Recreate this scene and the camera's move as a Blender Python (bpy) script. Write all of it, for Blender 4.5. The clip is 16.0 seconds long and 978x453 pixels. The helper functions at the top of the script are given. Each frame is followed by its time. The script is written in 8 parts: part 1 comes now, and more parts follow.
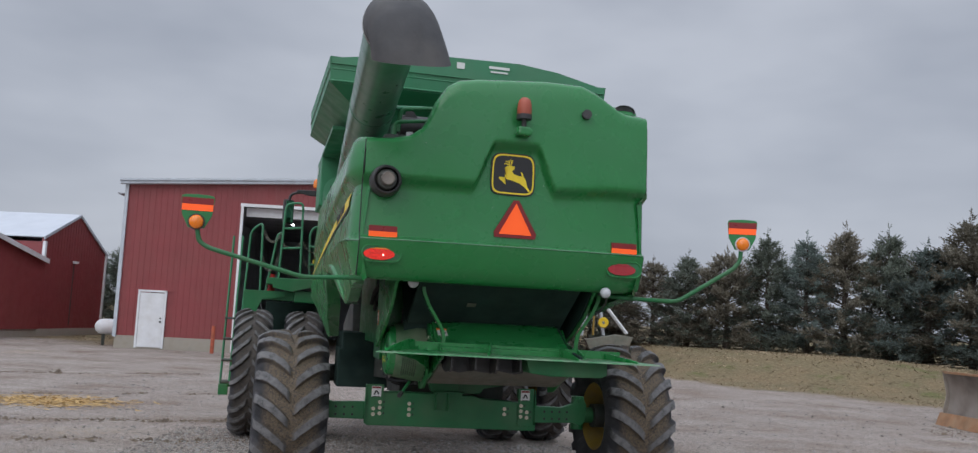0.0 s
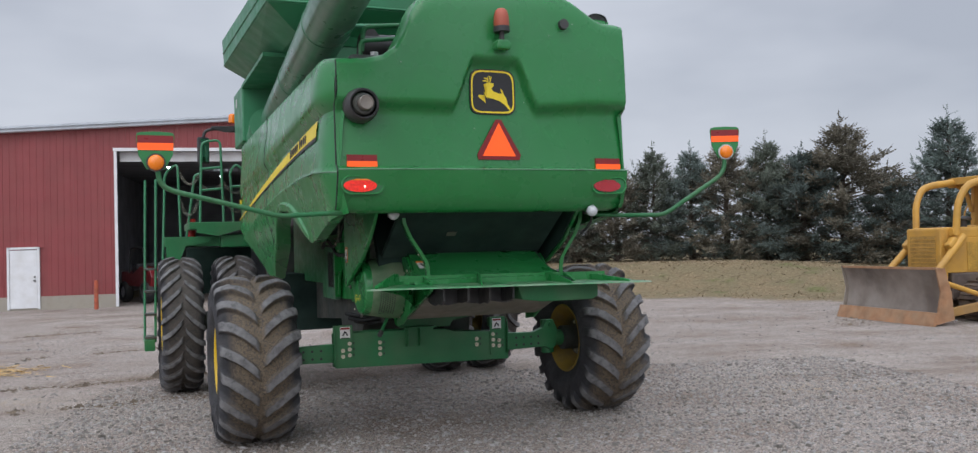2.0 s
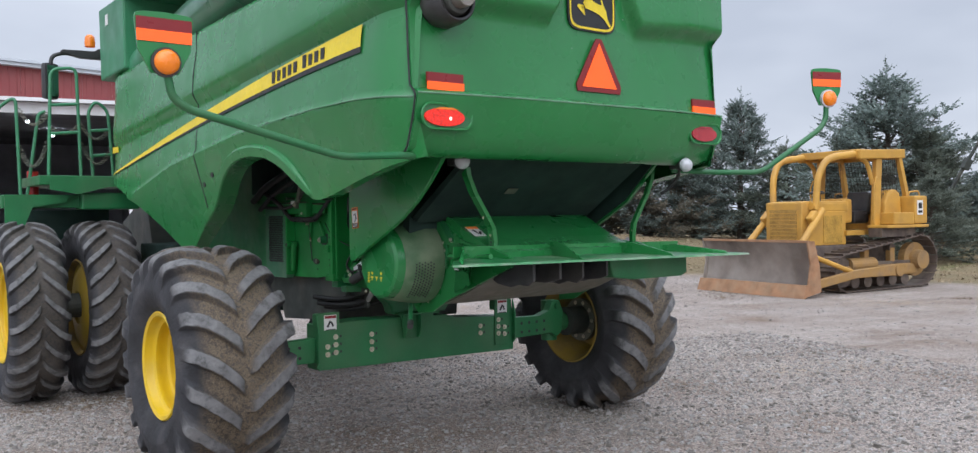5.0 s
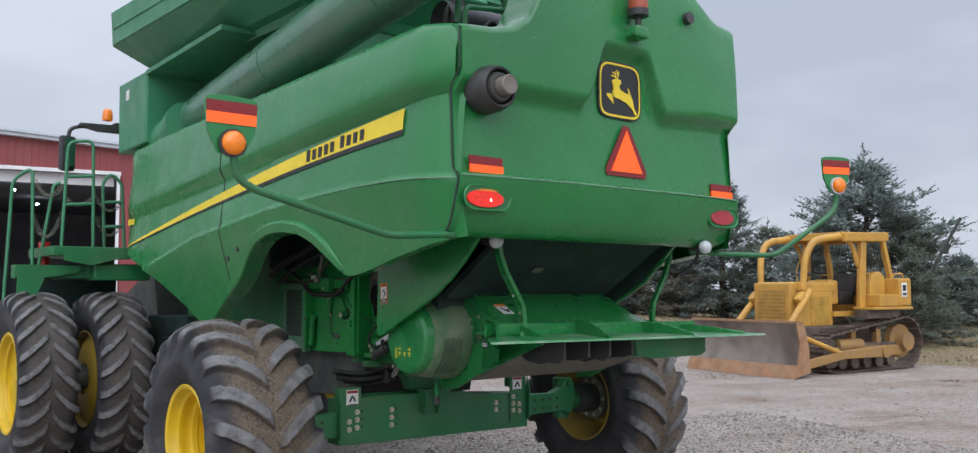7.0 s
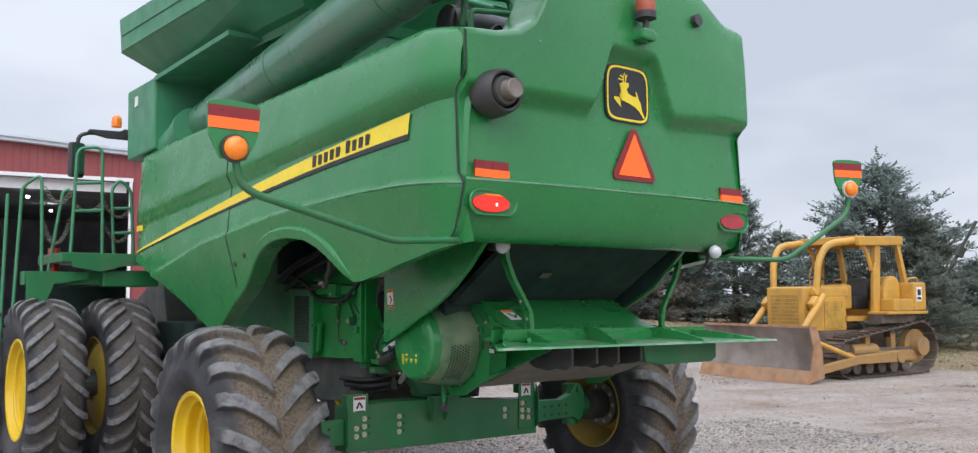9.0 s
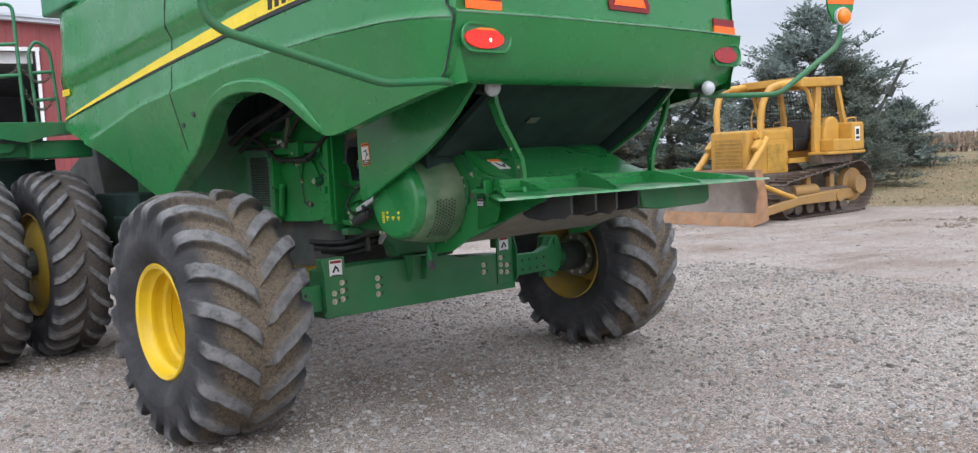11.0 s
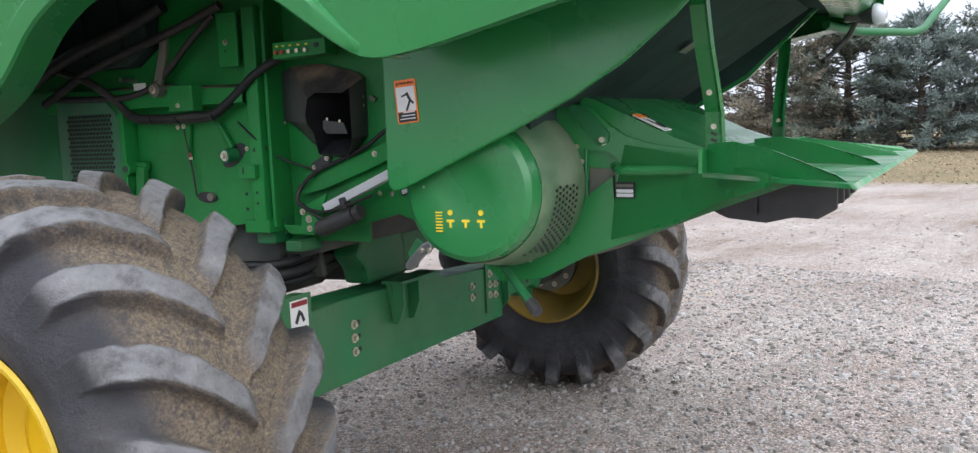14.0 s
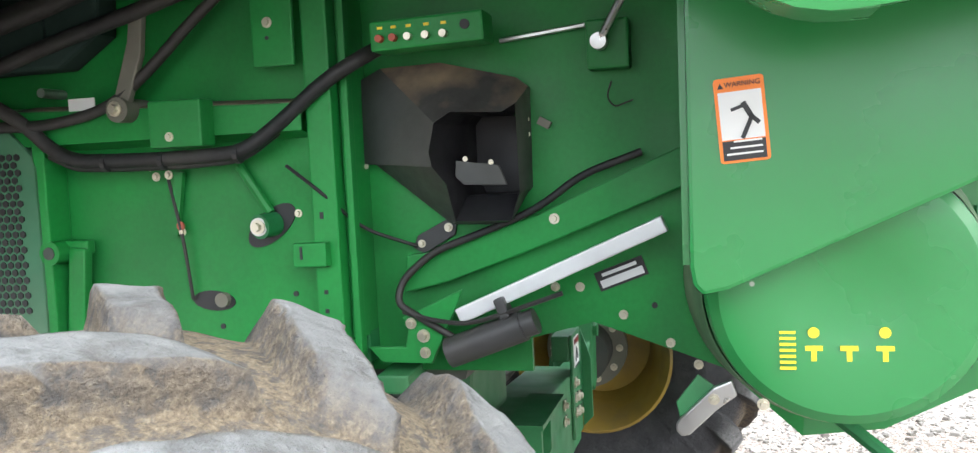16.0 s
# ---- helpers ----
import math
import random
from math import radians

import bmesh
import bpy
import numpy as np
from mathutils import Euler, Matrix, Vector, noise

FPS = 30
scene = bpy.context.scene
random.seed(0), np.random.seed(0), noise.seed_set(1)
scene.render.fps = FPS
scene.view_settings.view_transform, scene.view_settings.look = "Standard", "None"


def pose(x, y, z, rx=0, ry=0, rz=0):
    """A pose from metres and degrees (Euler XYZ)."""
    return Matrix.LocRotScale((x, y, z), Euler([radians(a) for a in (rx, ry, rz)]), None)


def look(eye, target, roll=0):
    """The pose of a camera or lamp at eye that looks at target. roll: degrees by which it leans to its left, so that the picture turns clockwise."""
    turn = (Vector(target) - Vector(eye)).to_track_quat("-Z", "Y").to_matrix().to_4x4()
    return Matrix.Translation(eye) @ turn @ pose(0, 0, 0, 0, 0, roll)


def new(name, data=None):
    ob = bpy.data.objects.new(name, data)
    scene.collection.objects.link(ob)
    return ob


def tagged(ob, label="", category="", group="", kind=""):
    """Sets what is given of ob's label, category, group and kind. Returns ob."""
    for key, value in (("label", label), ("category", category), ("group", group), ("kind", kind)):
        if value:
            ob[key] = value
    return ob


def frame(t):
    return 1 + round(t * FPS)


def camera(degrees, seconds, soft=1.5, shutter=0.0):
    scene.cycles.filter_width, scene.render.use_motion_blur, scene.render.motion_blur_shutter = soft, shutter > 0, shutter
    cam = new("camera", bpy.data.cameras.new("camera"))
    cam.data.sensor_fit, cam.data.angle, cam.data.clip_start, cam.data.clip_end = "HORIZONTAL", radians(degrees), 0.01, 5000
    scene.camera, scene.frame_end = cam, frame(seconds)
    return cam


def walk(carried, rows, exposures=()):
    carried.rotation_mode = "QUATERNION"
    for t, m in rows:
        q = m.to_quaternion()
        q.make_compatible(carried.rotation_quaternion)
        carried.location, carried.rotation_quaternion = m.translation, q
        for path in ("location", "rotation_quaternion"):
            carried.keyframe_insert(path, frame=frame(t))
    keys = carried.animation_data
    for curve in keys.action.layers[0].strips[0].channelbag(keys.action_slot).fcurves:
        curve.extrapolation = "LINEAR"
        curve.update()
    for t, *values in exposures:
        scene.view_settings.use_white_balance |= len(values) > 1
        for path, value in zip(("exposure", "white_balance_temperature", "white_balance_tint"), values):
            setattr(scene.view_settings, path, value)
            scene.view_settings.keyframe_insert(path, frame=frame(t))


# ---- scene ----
cam = camera(57.3, 16.0, soft=1.3)
METRES, EYE, TILT, LEAN, TURN = 11.2, 1.904, 0.0, 0.0, 0.0
ROWS = [
    (0.0, 0.0, 0.0, 0.0, -0.3, 5.81, -2.9),
    (0.5, -0.0185, 0.002, 0.0003, -0.58, 4.67, -1.23),
    (1.0, -0.0365, 0.0108, -0.0018, -1.35, 2.72, 0.24),
    (1.5, -0.0569, 0.0327, -0.0002, -4.59, 2.41, 0.58),
    (2.0, -0.0876, 0.048, -0.0014, -8.34, 1.3, 1.49),
    (2.5, -0.122, 0.0716, -0.0044, -9.36, -1.2, 1.94),
    (3.0, -0.1513, 0.1012, -0.005, -10.48, -1.47, 1.94),
    (5.5, -0.2655, 0.29, -0.0047, -25.47, 0.25, 0.64),
    (6.0, -0.2789, 0.2771, -0.0045, -25.31, 2.54, 0.63),
    (6.5, -0.2821, 0.2747, -0.0037, -25.36, 3.52, 0.3),
    (7.0, -0.2823, 0.2757, -0.0029, -25.25, 4.08, 0.03),
    (7.5, -0.2829, 0.2764, -0.0019, -25.04, 4.58, -0.26),
    (8.0, -0.2824, 0.2775, -0.0008, -24.91, 4.98, -0.34),
    (10.5, -0.2706, 0.2833, -0.0075, -25.08, -1.01, 1.56),
    (11.0, -0.2903, 0.3304, -0.0086, -29.08, -4.61, 2.79),
    (11.5, -0.3042, 0.378, -0.0099, -31.65, -4.85, 2.35),
    (12.0, -0.3171, 0.4225, -0.01, -37.73, -5.32, 2.28),
    (12.5, -0.3135, 0.4727, -0.0129, -39.75, -7.32, 2.51),
    (13.0, -0.3125, 0.5224, -0.0143, -43.73, -7.53, 2.2),
    (13.5, -0.3029, 0.5766, -0.0145, -47.25, -6.95, 2.13),
    (14.0, -0.2895, 0.627, -0.0128, -49.13, -6.56, 2.28),
    (14.5, -0.2792, 0.6704, -0.0096, -53.49, -6.72, 2.24),
    (15.0, -0.2618, 0.7142, -0.0103, -54.43, -5.74, 2.75),
    (15.5, -0.2514, 0.7555, -0.0091, -59.2, -5.14, 2.39),
    (16.0, -0.239, 0.7937, -0.01, -61.3, -4.03, 2.8),
]
walk(cam, [(t, pose(0, 0, EYE, TILT, LEAN, TURN) @ pose(METRES * x, METRES * y, METRES * z, 90 + pitch, roll, yaw)) for t, x, y, z, yaw, pitch, roll in ROWS],
     exposures=[(0.0, 0.33, 6350, 10), (1.5, 0.47, 6400, 10), (3.0, 0.84, 6450, 10), (5.5, 0.95, 6250, 10), (6.5, 0.8, 6250, 10), (7.2, 0.85, 6350, 10), (8.0, 1.02, 6400, 10), (10.5, 1.12, 6450, 10), (11.5, 1.22, 6350, 10), (12.0, 1.2, 6350, 10),
                (13.0, 1.46, 6300, 10), (14.0, 1.57, 6350, 10), (14.6, 1.68, 6450, 8), (15.0, 1.95, 6500, 4), (15.5, 2.12, 6500, 4), (16.0, 2.68, 6600, 5)])

# ---- sky and light: a closed grey overcast ----
world = bpy.data.worlds.new("overcast")
scene.world = world
world.use_nodes = True
wn = world.node_tree
wn.nodes.clear()
w_out = wn.nodes.new("ShaderNodeOutputWorld")
w_bg = wn.nodes.new("ShaderNodeBackground")
w_sky = wn.nodes.new("ShaderNodeTexSky")
w_sky.sky_type = "NISHITA"
w_sky.sun_disc = False
w_sky.sun_elevation = radians(40)
w_sky.sun_rotation = radians(199)
w_sky.dust_density = 4.0
w_tc = wn.nodes.new("ShaderNodeTexCoord")
w_sep = wn.nodes.new("ShaderNodeSeparateXYZ")
w_map = wn.nodes.new("ShaderNodeMapping")
w_map.inputs["Scale"].default_value = (1.0, 1.0, 2.6)
w_noise = wn.nodes.new("ShaderNodeTexNoise")
w_noise.inputs["Scale"].default_value = 2.3
w_noise.inputs["Detail"].default_value = 4.0
w_noise.inputs["Roughness"].default_value = 0.5
w_ramp = wn.nodes.new("ShaderNodeValToRGB")
w_ramp.color_ramp.elements[0].position = 0.37
w_ramp.color_ramp.elements[0].color = (3.95, 4.25, 4.92, 1)
w_ramp.color_ramp.elements[1].position = 0.63
w_ramp.color_ramp.elements[1].color = (5.45, 5.74, 6.4, 1)
w_elev = wn.nodes.new("ShaderNodeMapRange")
w_elev.inputs["From Min"].default_value = 0.4
w_elev.inputs["From Max"].default_value = 0.95
w_elev.inputs["To Min"].default_value = 1.0
w_elev.inputs["To Max"].default_value = 2.3
w_mul = wn.nodes.new("ShaderNodeMixRGB")
w_mul.blend_type = "MULTIPLY"
w_mul.inputs["Fac"].default_value = 1.0
w_mix = wn.nodes.new("ShaderNodeMixRGB")
w_mix.inputs["Fac"].default_value = 0.93
wl = wn.links.new
wl(w_tc.outputs["Generated"], w_map.inputs["Vector"])
wl(w_tc.outputs["Generated"], w_sep.inputs[0])
wl(w_map.outputs[0], w_noise.inputs["Vector"])
wl(w_noise.outputs["Fac"], w_ramp.inputs["Fac"])
wl(w_sep.outputs["Z"], w_elev.inputs["Value"])
wl(w_ramp.outputs["Color"], w_mul.inputs["Color1"])
wl(w_elev.outputs[0], w_mul.inputs["Color2"])
wl(w_sky.outputs["Color"], w_mix.inputs["Color1"])
w_dot = wn.nodes.new("ShaderNodeVectorMath")
w_dot.operation = "DOT_PRODUCT"
w_dot.inputs[1].default_value = (-0.26, -0.73, 0.635)
w_glow = wn.nodes.new("ShaderNodeMapRange")
w_glow.interpolation_type = "SMOOTHSTEP"
w_glow.inputs["From Min"].default_value = -0.1
w_glow.inputs["From Max"].default_value = 1.0
w_glow.inputs["To Min"].default_value = 1.0
w_glow.inputs["To Max"].default_value = 1.5
w_veil = wn.nodes.new("ShaderNodeMixRGB")
w_veil.blend_type = "MULTIPLY"
w_veil.inputs["Fac"].default_value = 1.0
wl(w_tc.outputs["Generated"], w_dot.inputs[0])
wl(w_dot.outputs["Value"], w_glow.inputs["Value"])
wl(w_mul.outputs["Color"], w_veil.inputs["Color1"])
wl(w_glow.outputs[0], w_veil.inputs["Color2"])
wl(w_veil.outputs["Color"], w_mix.inputs["Color2"])
wl(w_mix.outputs["Color"], w_bg.inputs["Color"])
w_bg.inputs["Strength"].default_value = 0.075
wl(w_bg.outputs[0], w_out.inputs["Surface"])

sun = new("sun", bpy.data.lights.new("sun", "SUN"))
sun.data.energy = 0.62
sun.data.angle = radians(60)
sun.data.color = (1.0, 0.985, 0.96)
sun.matrix_world = look((-16, -36, 40), (0, 10, 0))
scene.view_settings.exposure = 0.0


# ---- materials ----
def material(name, color, rough=0.6, metal=0.0, vary=0.12, scale=6.0, grain=0.0, grain_scale=80.0, bump=0.0, bump_scale=60.0,
             dirt=None, dirt_amount=0.0, dirt_scale=3.0, coat=0.0, rough_vary=0.1, random_value=0.0, emission=0.0, spec=0.5, specks=0.0):
    """A procedural surface: base colour with broad and fine variation, optional dirt, relief and clear coat."""
    m = bpy.data.materials.new(name)
    m.use_nodes = True
    t = m.node_tree
    b = t.nodes["Principled BSDF"]
    tc = t.nodes.new("ShaderNodeTexCoord")

    def tex(s, detail=4.0):
        n = t.nodes.new("ShaderNodeTexNoise")
        n.inputs["Scale"].default_value = s
        n.inputs["Detail"].default_value = detail
        t.links.new(tc.outputs["Object"], n.inputs["Vector"])
        return n.outputs["Fac"]

    def ranged(value, lo, hi, a=0.3, z=0.7):
        n = t.nodes.new("ShaderNodeMapRange")
        n.inputs["From Min"].default_value, n.inputs["From Max"].default_value = a, z
        n.inputs["To Min"].default_value, n.inputs["To Max"].default_value = lo, hi
        t.links.new(value, n.inputs["Value"])
        return n.outputs[0]

    def mul(col, value):
        n = t.nodes.new("ShaderNodeMixRGB")
        n.blend_type = "MULTIPLY"
        n.inputs["Fac"].default_value = 1.0
        if isinstance(col, tuple):
            n.inputs["Color1"].default_value = (*col, 1)
        else:
            t.links.new(col, n.inputs["Color1"])
        t.links.new(value, n.inputs["Color2"])
        return n.outputs["Color"]

    col = mul(color, ranged(tex(scale), 1 - vary, 1 + vary))
    if grain:
        col = mul(col, ranged(tex(grain_scale, 2.0), 1 - grain, 1 + grain))
    if random_value:
        info = t.nodes.new("ShaderNodeObjectInfo")
        col = mul(col, ranged(info.outputs["Random"], 1 - random_value, 1 + random_value, 0, 1))
    if dirt:
        mx = t.nodes.new("ShaderNodeMixRGB")
        t.links.new(col, mx.inputs["Color1"])
        mx.inputs["Color2"].default_value = (*dirt, 1)
        t.links.new(ranged(tex(dirt_scale, 6.0), 0.0, dirt_amount, 0.42, 0.72), mx.inputs["Fac"])
        col = mx.outputs["Color"]
    if specks:
        vo = t.nodes.new("ShaderNodeTexVoronoi")
        vo.inputs["Scale"].default_value = specks
        t.links.new(tc.outputs["Object"], vo.inputs["Vector"])
        sx = t.nodes.new("ShaderNodeMixRGB")
        t.links.new(col, sx.inputs["Color1"])
        sx.inputs["Color2"].default_value = (0.5, 0.5, 0.46, 1)
        t.links.new(ranged(vo.outputs["Distance"], 0.85, 0.0, 0.025, 0.04), sx.inputs["Fac"])
        col = sx.outputs["Color"]
    t.links.new(col, b.inputs["Base Color"])
    t.links.new(ranged(tex(scale * 2.5), max(0.02, rough - rough_vary), min(1, rough + rough_vary)), b.inputs["Roughness"])
    b.inputs["Metallic"].default_value = metal
    b.inputs["Specular IOR Level"].default_value = spec
    b.inputs["Coat Weight"].default_value = coat
    b.inputs["Coat Roughness"].default_value = 0.12
    if bump:
        bn = t.nodes.new("ShaderNodeBump")
        bn.inputs["Strength"].default_value = bump
        bn.inputs["Distance"].default_value = 0.01
        t.links.new(tex(bump_scale, 5.0), bn.inputs["Height"])
        t.links.new(bn.outputs[0], b.inputs["Normal"])
    if emission:
        b.inputs["Emission Color"].default_value = (*color, 1)
        b.inputs["Emission Strength"].default_value = emission
    return m


DUST = (0.20, 0.17, 0.13)
GREEN = material("green_paint", (0.018, 0.196, 0.047), 0.29, vary=0.07, scale=1.6, dirt=(0.08, 0.19, 0.11), dirt_amount=0.2, dirt_scale=1.1, coat=0.2, specks=7.0)
GREEN_FRAME = material("green_frame_paint", (0.013, 0.145, 0.046), 0.48, vary=0.12, scale=4, dirt=DUST, dirt_amount=0.2, dirt_scale=2.5, grain=0.06)
GREEN_BIN = material("green_bin_paint", (0.042, 0.225, 0.108), 0.45, vary=0.1, scale=2, dirt=(0.10, 0.15, 0.10), dirt_amount=0.3, dirt_scale=1.2)
DUSTY_METAL = material("dusty_worn_metal", (0.15, 0.155, 0.125), 0.6, metal=0.2, vary=0.2, scale=5, dirt=DUST, dirt_amount=0.6)
YELLOW = material("yellow_rim_paint", (0.70, 0.47, 0.012), 0.42, vary=0.06, scale=3, dirt=(0.30, 0.21, 0.07), dirt_amount=0.3, dirt_scale=4)
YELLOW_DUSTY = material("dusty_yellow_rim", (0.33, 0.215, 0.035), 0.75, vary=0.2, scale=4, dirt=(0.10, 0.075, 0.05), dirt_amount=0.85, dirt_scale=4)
DECAL_YELLOW = material("yellow_decal", (0.82, 0.62, 0.03), 0.45, vary=0.04, grain=0.05, grain_scale=40)
BLACK_PLASTIC = material("black_plastic", (0.030, 0.031, 0.034), 0.5, vary=0.15, scale=8, dirt=DUST, dirt_amount=0.16, bump=0.1)
# dark steel, also used to colour some parts dark where shade falls
DARK_INSIDE = material("dark_dusty_steel_and_shade", (0.045, 0.052, 0.047), 0.7, vary=0.25, scale=4, dirt=DUST, dirt_amount=0.25)
RUBBER = material("tyre_rubber", (0.028, 0.028, 0.03), 0.78, vary=0.2, scale=4, grain=0.12, grain_scale=60, dirt=(0.13, 0.12, 0.105), dirt_amount=0.45, dirt_scale=2.2, bump=0.25, bump_scale=90)


def tyre_material():
    """Black rubber, rubbed pale on the cleats' tops, with soil and chaff lying between them."""
    m = bpy.data.materials.new("worn_field_tyre")
    m.use_nodes = True
    t = m.node_tree
    b = t.nodes["Principled BSDF"]
    tc = t.nodes.new("ShaderNodeTexCoord")

    def tex(s, detail=5.0, rough=0.6):
        n = t.nodes.new("ShaderNodeTexNoise")
        n.inputs["Scale"].default_value = s
        n.inputs["Detail"].default_value = detail
        n.inputs["Roughness"].default_value = rough
        t.links.new(tc.outputs["Object"], n.inputs["Vector"])
        return n.outputs["Fac"]

    def ranged(v, a, z, lo, hi):
        n = t.nodes.new("ShaderNodeMapRange")
        n.inputs["From Min"].default_value, n.inputs["From Max"].default_value = a, z
        n.inputs["To Min"].default_value, n.inputs["To Max"].default_value = lo, hi
        t.links.new(v, n.inputs["Value"])
        return n.outputs[0]

    def ramp(src, stops):
        r = t.nodes.new("ShaderNodeValToRGB")
        while len(r.color_ramp.elements) < len(stops):
            r.color_ramp.elements.new(0.5)
        for e, (p, c) in zip(r.color_ramp.elements, stops):
            e.position, e.color = p, (*c, 1)
        t.links.new(src, r.inputs["Fac"])
        return r.outputs["Color"]

    def mix(a, c, fac):
        n = t.nodes.new("ShaderNodeMixRGB")
        t.links.new(a, n.inputs["Color1"])
        t.links.new(c, n.inputs["Color2"])
        t.links.new(fac, n.inputs["Fac"])
        return n.outputs["Color"]

    def math_node(op, a, c):
        n = t.nodes.new("ShaderNodeMath")
        n.operation = op
        n.use_clamp = True
        for i, v in enumerate((a, c)):
            if isinstance(v, float):
                n.inputs[i].default_value = v
            else:
                t.links.new(v, n.inputs[i])
        return n.outputs[0]

    def mask(name):
        n = t.nodes.new("ShaderNodeAttribute")
        n.attribute_name = name
        return n.outputs["Fac"]

    broad, mid, fine, clod = tex(3.0, 4.0), tex(13.0, 6.0, 0.7), tex(120.0, 4.0, 0.75), tex(38.0, 6.0, 0.7)
    rubber = ramp(broad, [(0.30, (0.030, 0.030, 0.032)), (0.50, (0.050, 0.050, 0.055)), (0.72, (0.092, 0.088, 0.089))])
    worn = ramp(mid, [(0.25, (0.095, 0.091, 0.088)), (0.48, (0.180, 0.179, 0.182)), (0.75, (0.265, 0.260, 0.258))])
    chaff = ramp(fine, [(0.28, (0.055, 0.044, 0.034)), (0.46, (0.150, 0.116, 0.082)), (0.60, (0.215, 0.170, 0.120)), (0.76, (0.36, 0.30, 0.225))])
    col = mix(rubber, chaff, math_node("MULTIPLY", mask("soil"), ranged(clod, 0.38, 0.52, 0.25, 1.0)))
    col = mix(col, worn, math_node("MULTIPLY", mask("wear"), ranged(mid, 0.26, 0.48, 0.45, 1.0)))
    t.links.new(col, b.inputs["Base Color"])
    b.inputs["Roughness"].default_value = 0.85
    b.inputs["Specular IOR Level"].default_value = 0.3
    add = math_node("ADD", math_node("MULTIPLY", clod, 0.75), math_node("MULTIPLY", fine, 0.25))
    bn = t.nodes.new("ShaderNodeBump")
    bn.inputs["Strength"].default_value = 0.9
    bn.inputs["Distance"].default_value = 0.022
    t.links.new(add, bn.inputs["Height"])
    t.links.new(bn.outputs[0], b.inputs["Normal"])
    return m


TYRE = tyre_material()
# dark noise is grime plus the wheel well's shade put into the paint
GREEN_WALL = material("green_wall_paint", (0.015, 0.224, 0.045), 0.46, vary=0.12, scale=2.5, dirt=(0.022, 0.065, 0.030), dirt_amount=0.5, dirt_scale=3.0, grain=0.06, spec=0.3)
DUSTY_PLASTIC = material("dusty_black_plastic", (0.045, 0.042, 0.04), 0.75, vary=0.2, scale=9, dirt=(0.27, 0.19, 0.12), dirt_amount=0.95, dirt_scale=7, bump=0.2)
PALE_ALU = material("pale_aluminium", (0.72, 0.73, 0.74), 0.4, metal=0.35, vary=0.08, scale=12, dirt=DUST, dirt_amount=0.15)
RED_REFLECT = material("dark_red_reflector", (0.22, 0.012, 0.015), 0.35, vary=0.08)
ORANGE = material("fluorescent_orange", (1.0, 0.115, 0.012), 0.5, vary=0.03, emission=0.22)
AMBER = material("amber_lens", (0.80, 0.20, 0.008), 0.25, vary=0.08, coat=0.4, emission=0.06)
RED_LENS = material("red_lens", (0.38, 0.012, 0.02), 0.2, vary=0.1, coat=0.4)
RED_LIT = material("lit_red_lamp", (0.85, 0.025, 0.012), 0.25, vary=0.35, scale=60, emission=0.10)
LAMP_GLOW = material("lamp_filament", (1.0, 0.60, 0.50), 0.3, emission=1.3)
WHITE_LAMP = material("white_lamp_glass", (0.52, 0.54, 0.57), 0.2, vary=0.05, coat=0.5)
BEACON_RED = material("faded_red_beacon", (0.42, 0.085, 0.045), 0.45, vary=0.2, dirt=(0.16, 0.07, 0.05), dirt_amount=0.5)
STEEL = material("bright_steel", (0.55, 0.55, 0.54), 0.35, metal=0.9, vary=0.12, scale=12, dirt=DUST, dirt_amount=0.3)
ZINC = material("zinc_bolt", (0.60, 0.56, 0.45), 0.4, metal=0.8, vary=0.15, scale=20)
LABEL_WHITE = material("white_label", (0.70, 0.70, 0.68), 0.5, vary=0.04)
LABEL_BLACK = material("black_print_and_holes", (0.02, 0.02, 0.022), 0.5, vary=0.05)
LABEL_ORANGE = material("orange_label_print", (0.85, 0.22, 0.03), 0.5, vary=0.05)
EXHAUST = material("exhaust_pipe_metal", (0.28, 0.25, 0.22), 0.55, metal=0.6, vary=0.2, scale=10)
# dark colour that stands in for the shade on hidden sheets
CAVITY_SHADE = material("cavity_shade_steel", (0.026, 0.048, 0.042), 0.92, vary=0.25, scale=4, dirt=(0.05, 0.075, 0.06), dirt_amount=0.3, spec=0.15)
HOSE = material("black_hose", (0.013, 0.014, 0.015), 0.62, vary=0.2, scale=15, dirt=DUST, dirt_amount=0.15)
SPOUT = material("dusty_rubber_spout", (0.060, 0.060, 0.064), 0.7, vary=0.15, scale=3, dirt=(0.14, 0.13, 0.12), dirt_amount=0.5, dirt_scale=2.5, bump=0.15, bump_scale=30)
CHUTE = material("grey_black_chute_plastic", (0.048, 0.052, 0.05), 0.55, vary=0.15, scale=8, dirt=DUST, dirt_amount=0.2, bump=0.1)


def leaf_material(name, color):
    """Needles that let some light through."""
    m = material(name, color, 0.85, vary=0.35, scale=1.2, grain=0.3, grain_scale=14, random_value=0.2, spec=0.15)
    t = m.node_tree
    b = t.nodes["Principled BSDF"]
    tr = t.nodes.new("ShaderNodeBsdfTranslucent")
    mx = t.nodes.new("ShaderNodeMixShader")
    mx.inputs[0].default_value = 0.5
    t.links.new(b.inputs["Base Color"].links[0].from_socket, tr.inputs["Color"])
    t.links.new(b.outputs[0], mx.inputs[1])
    t.links.new(tr.outputs[0], mx.inputs[2])
    t.links.new(mx.outputs[0], t.nodes["Material Output"].inputs["Surface"])
    return m


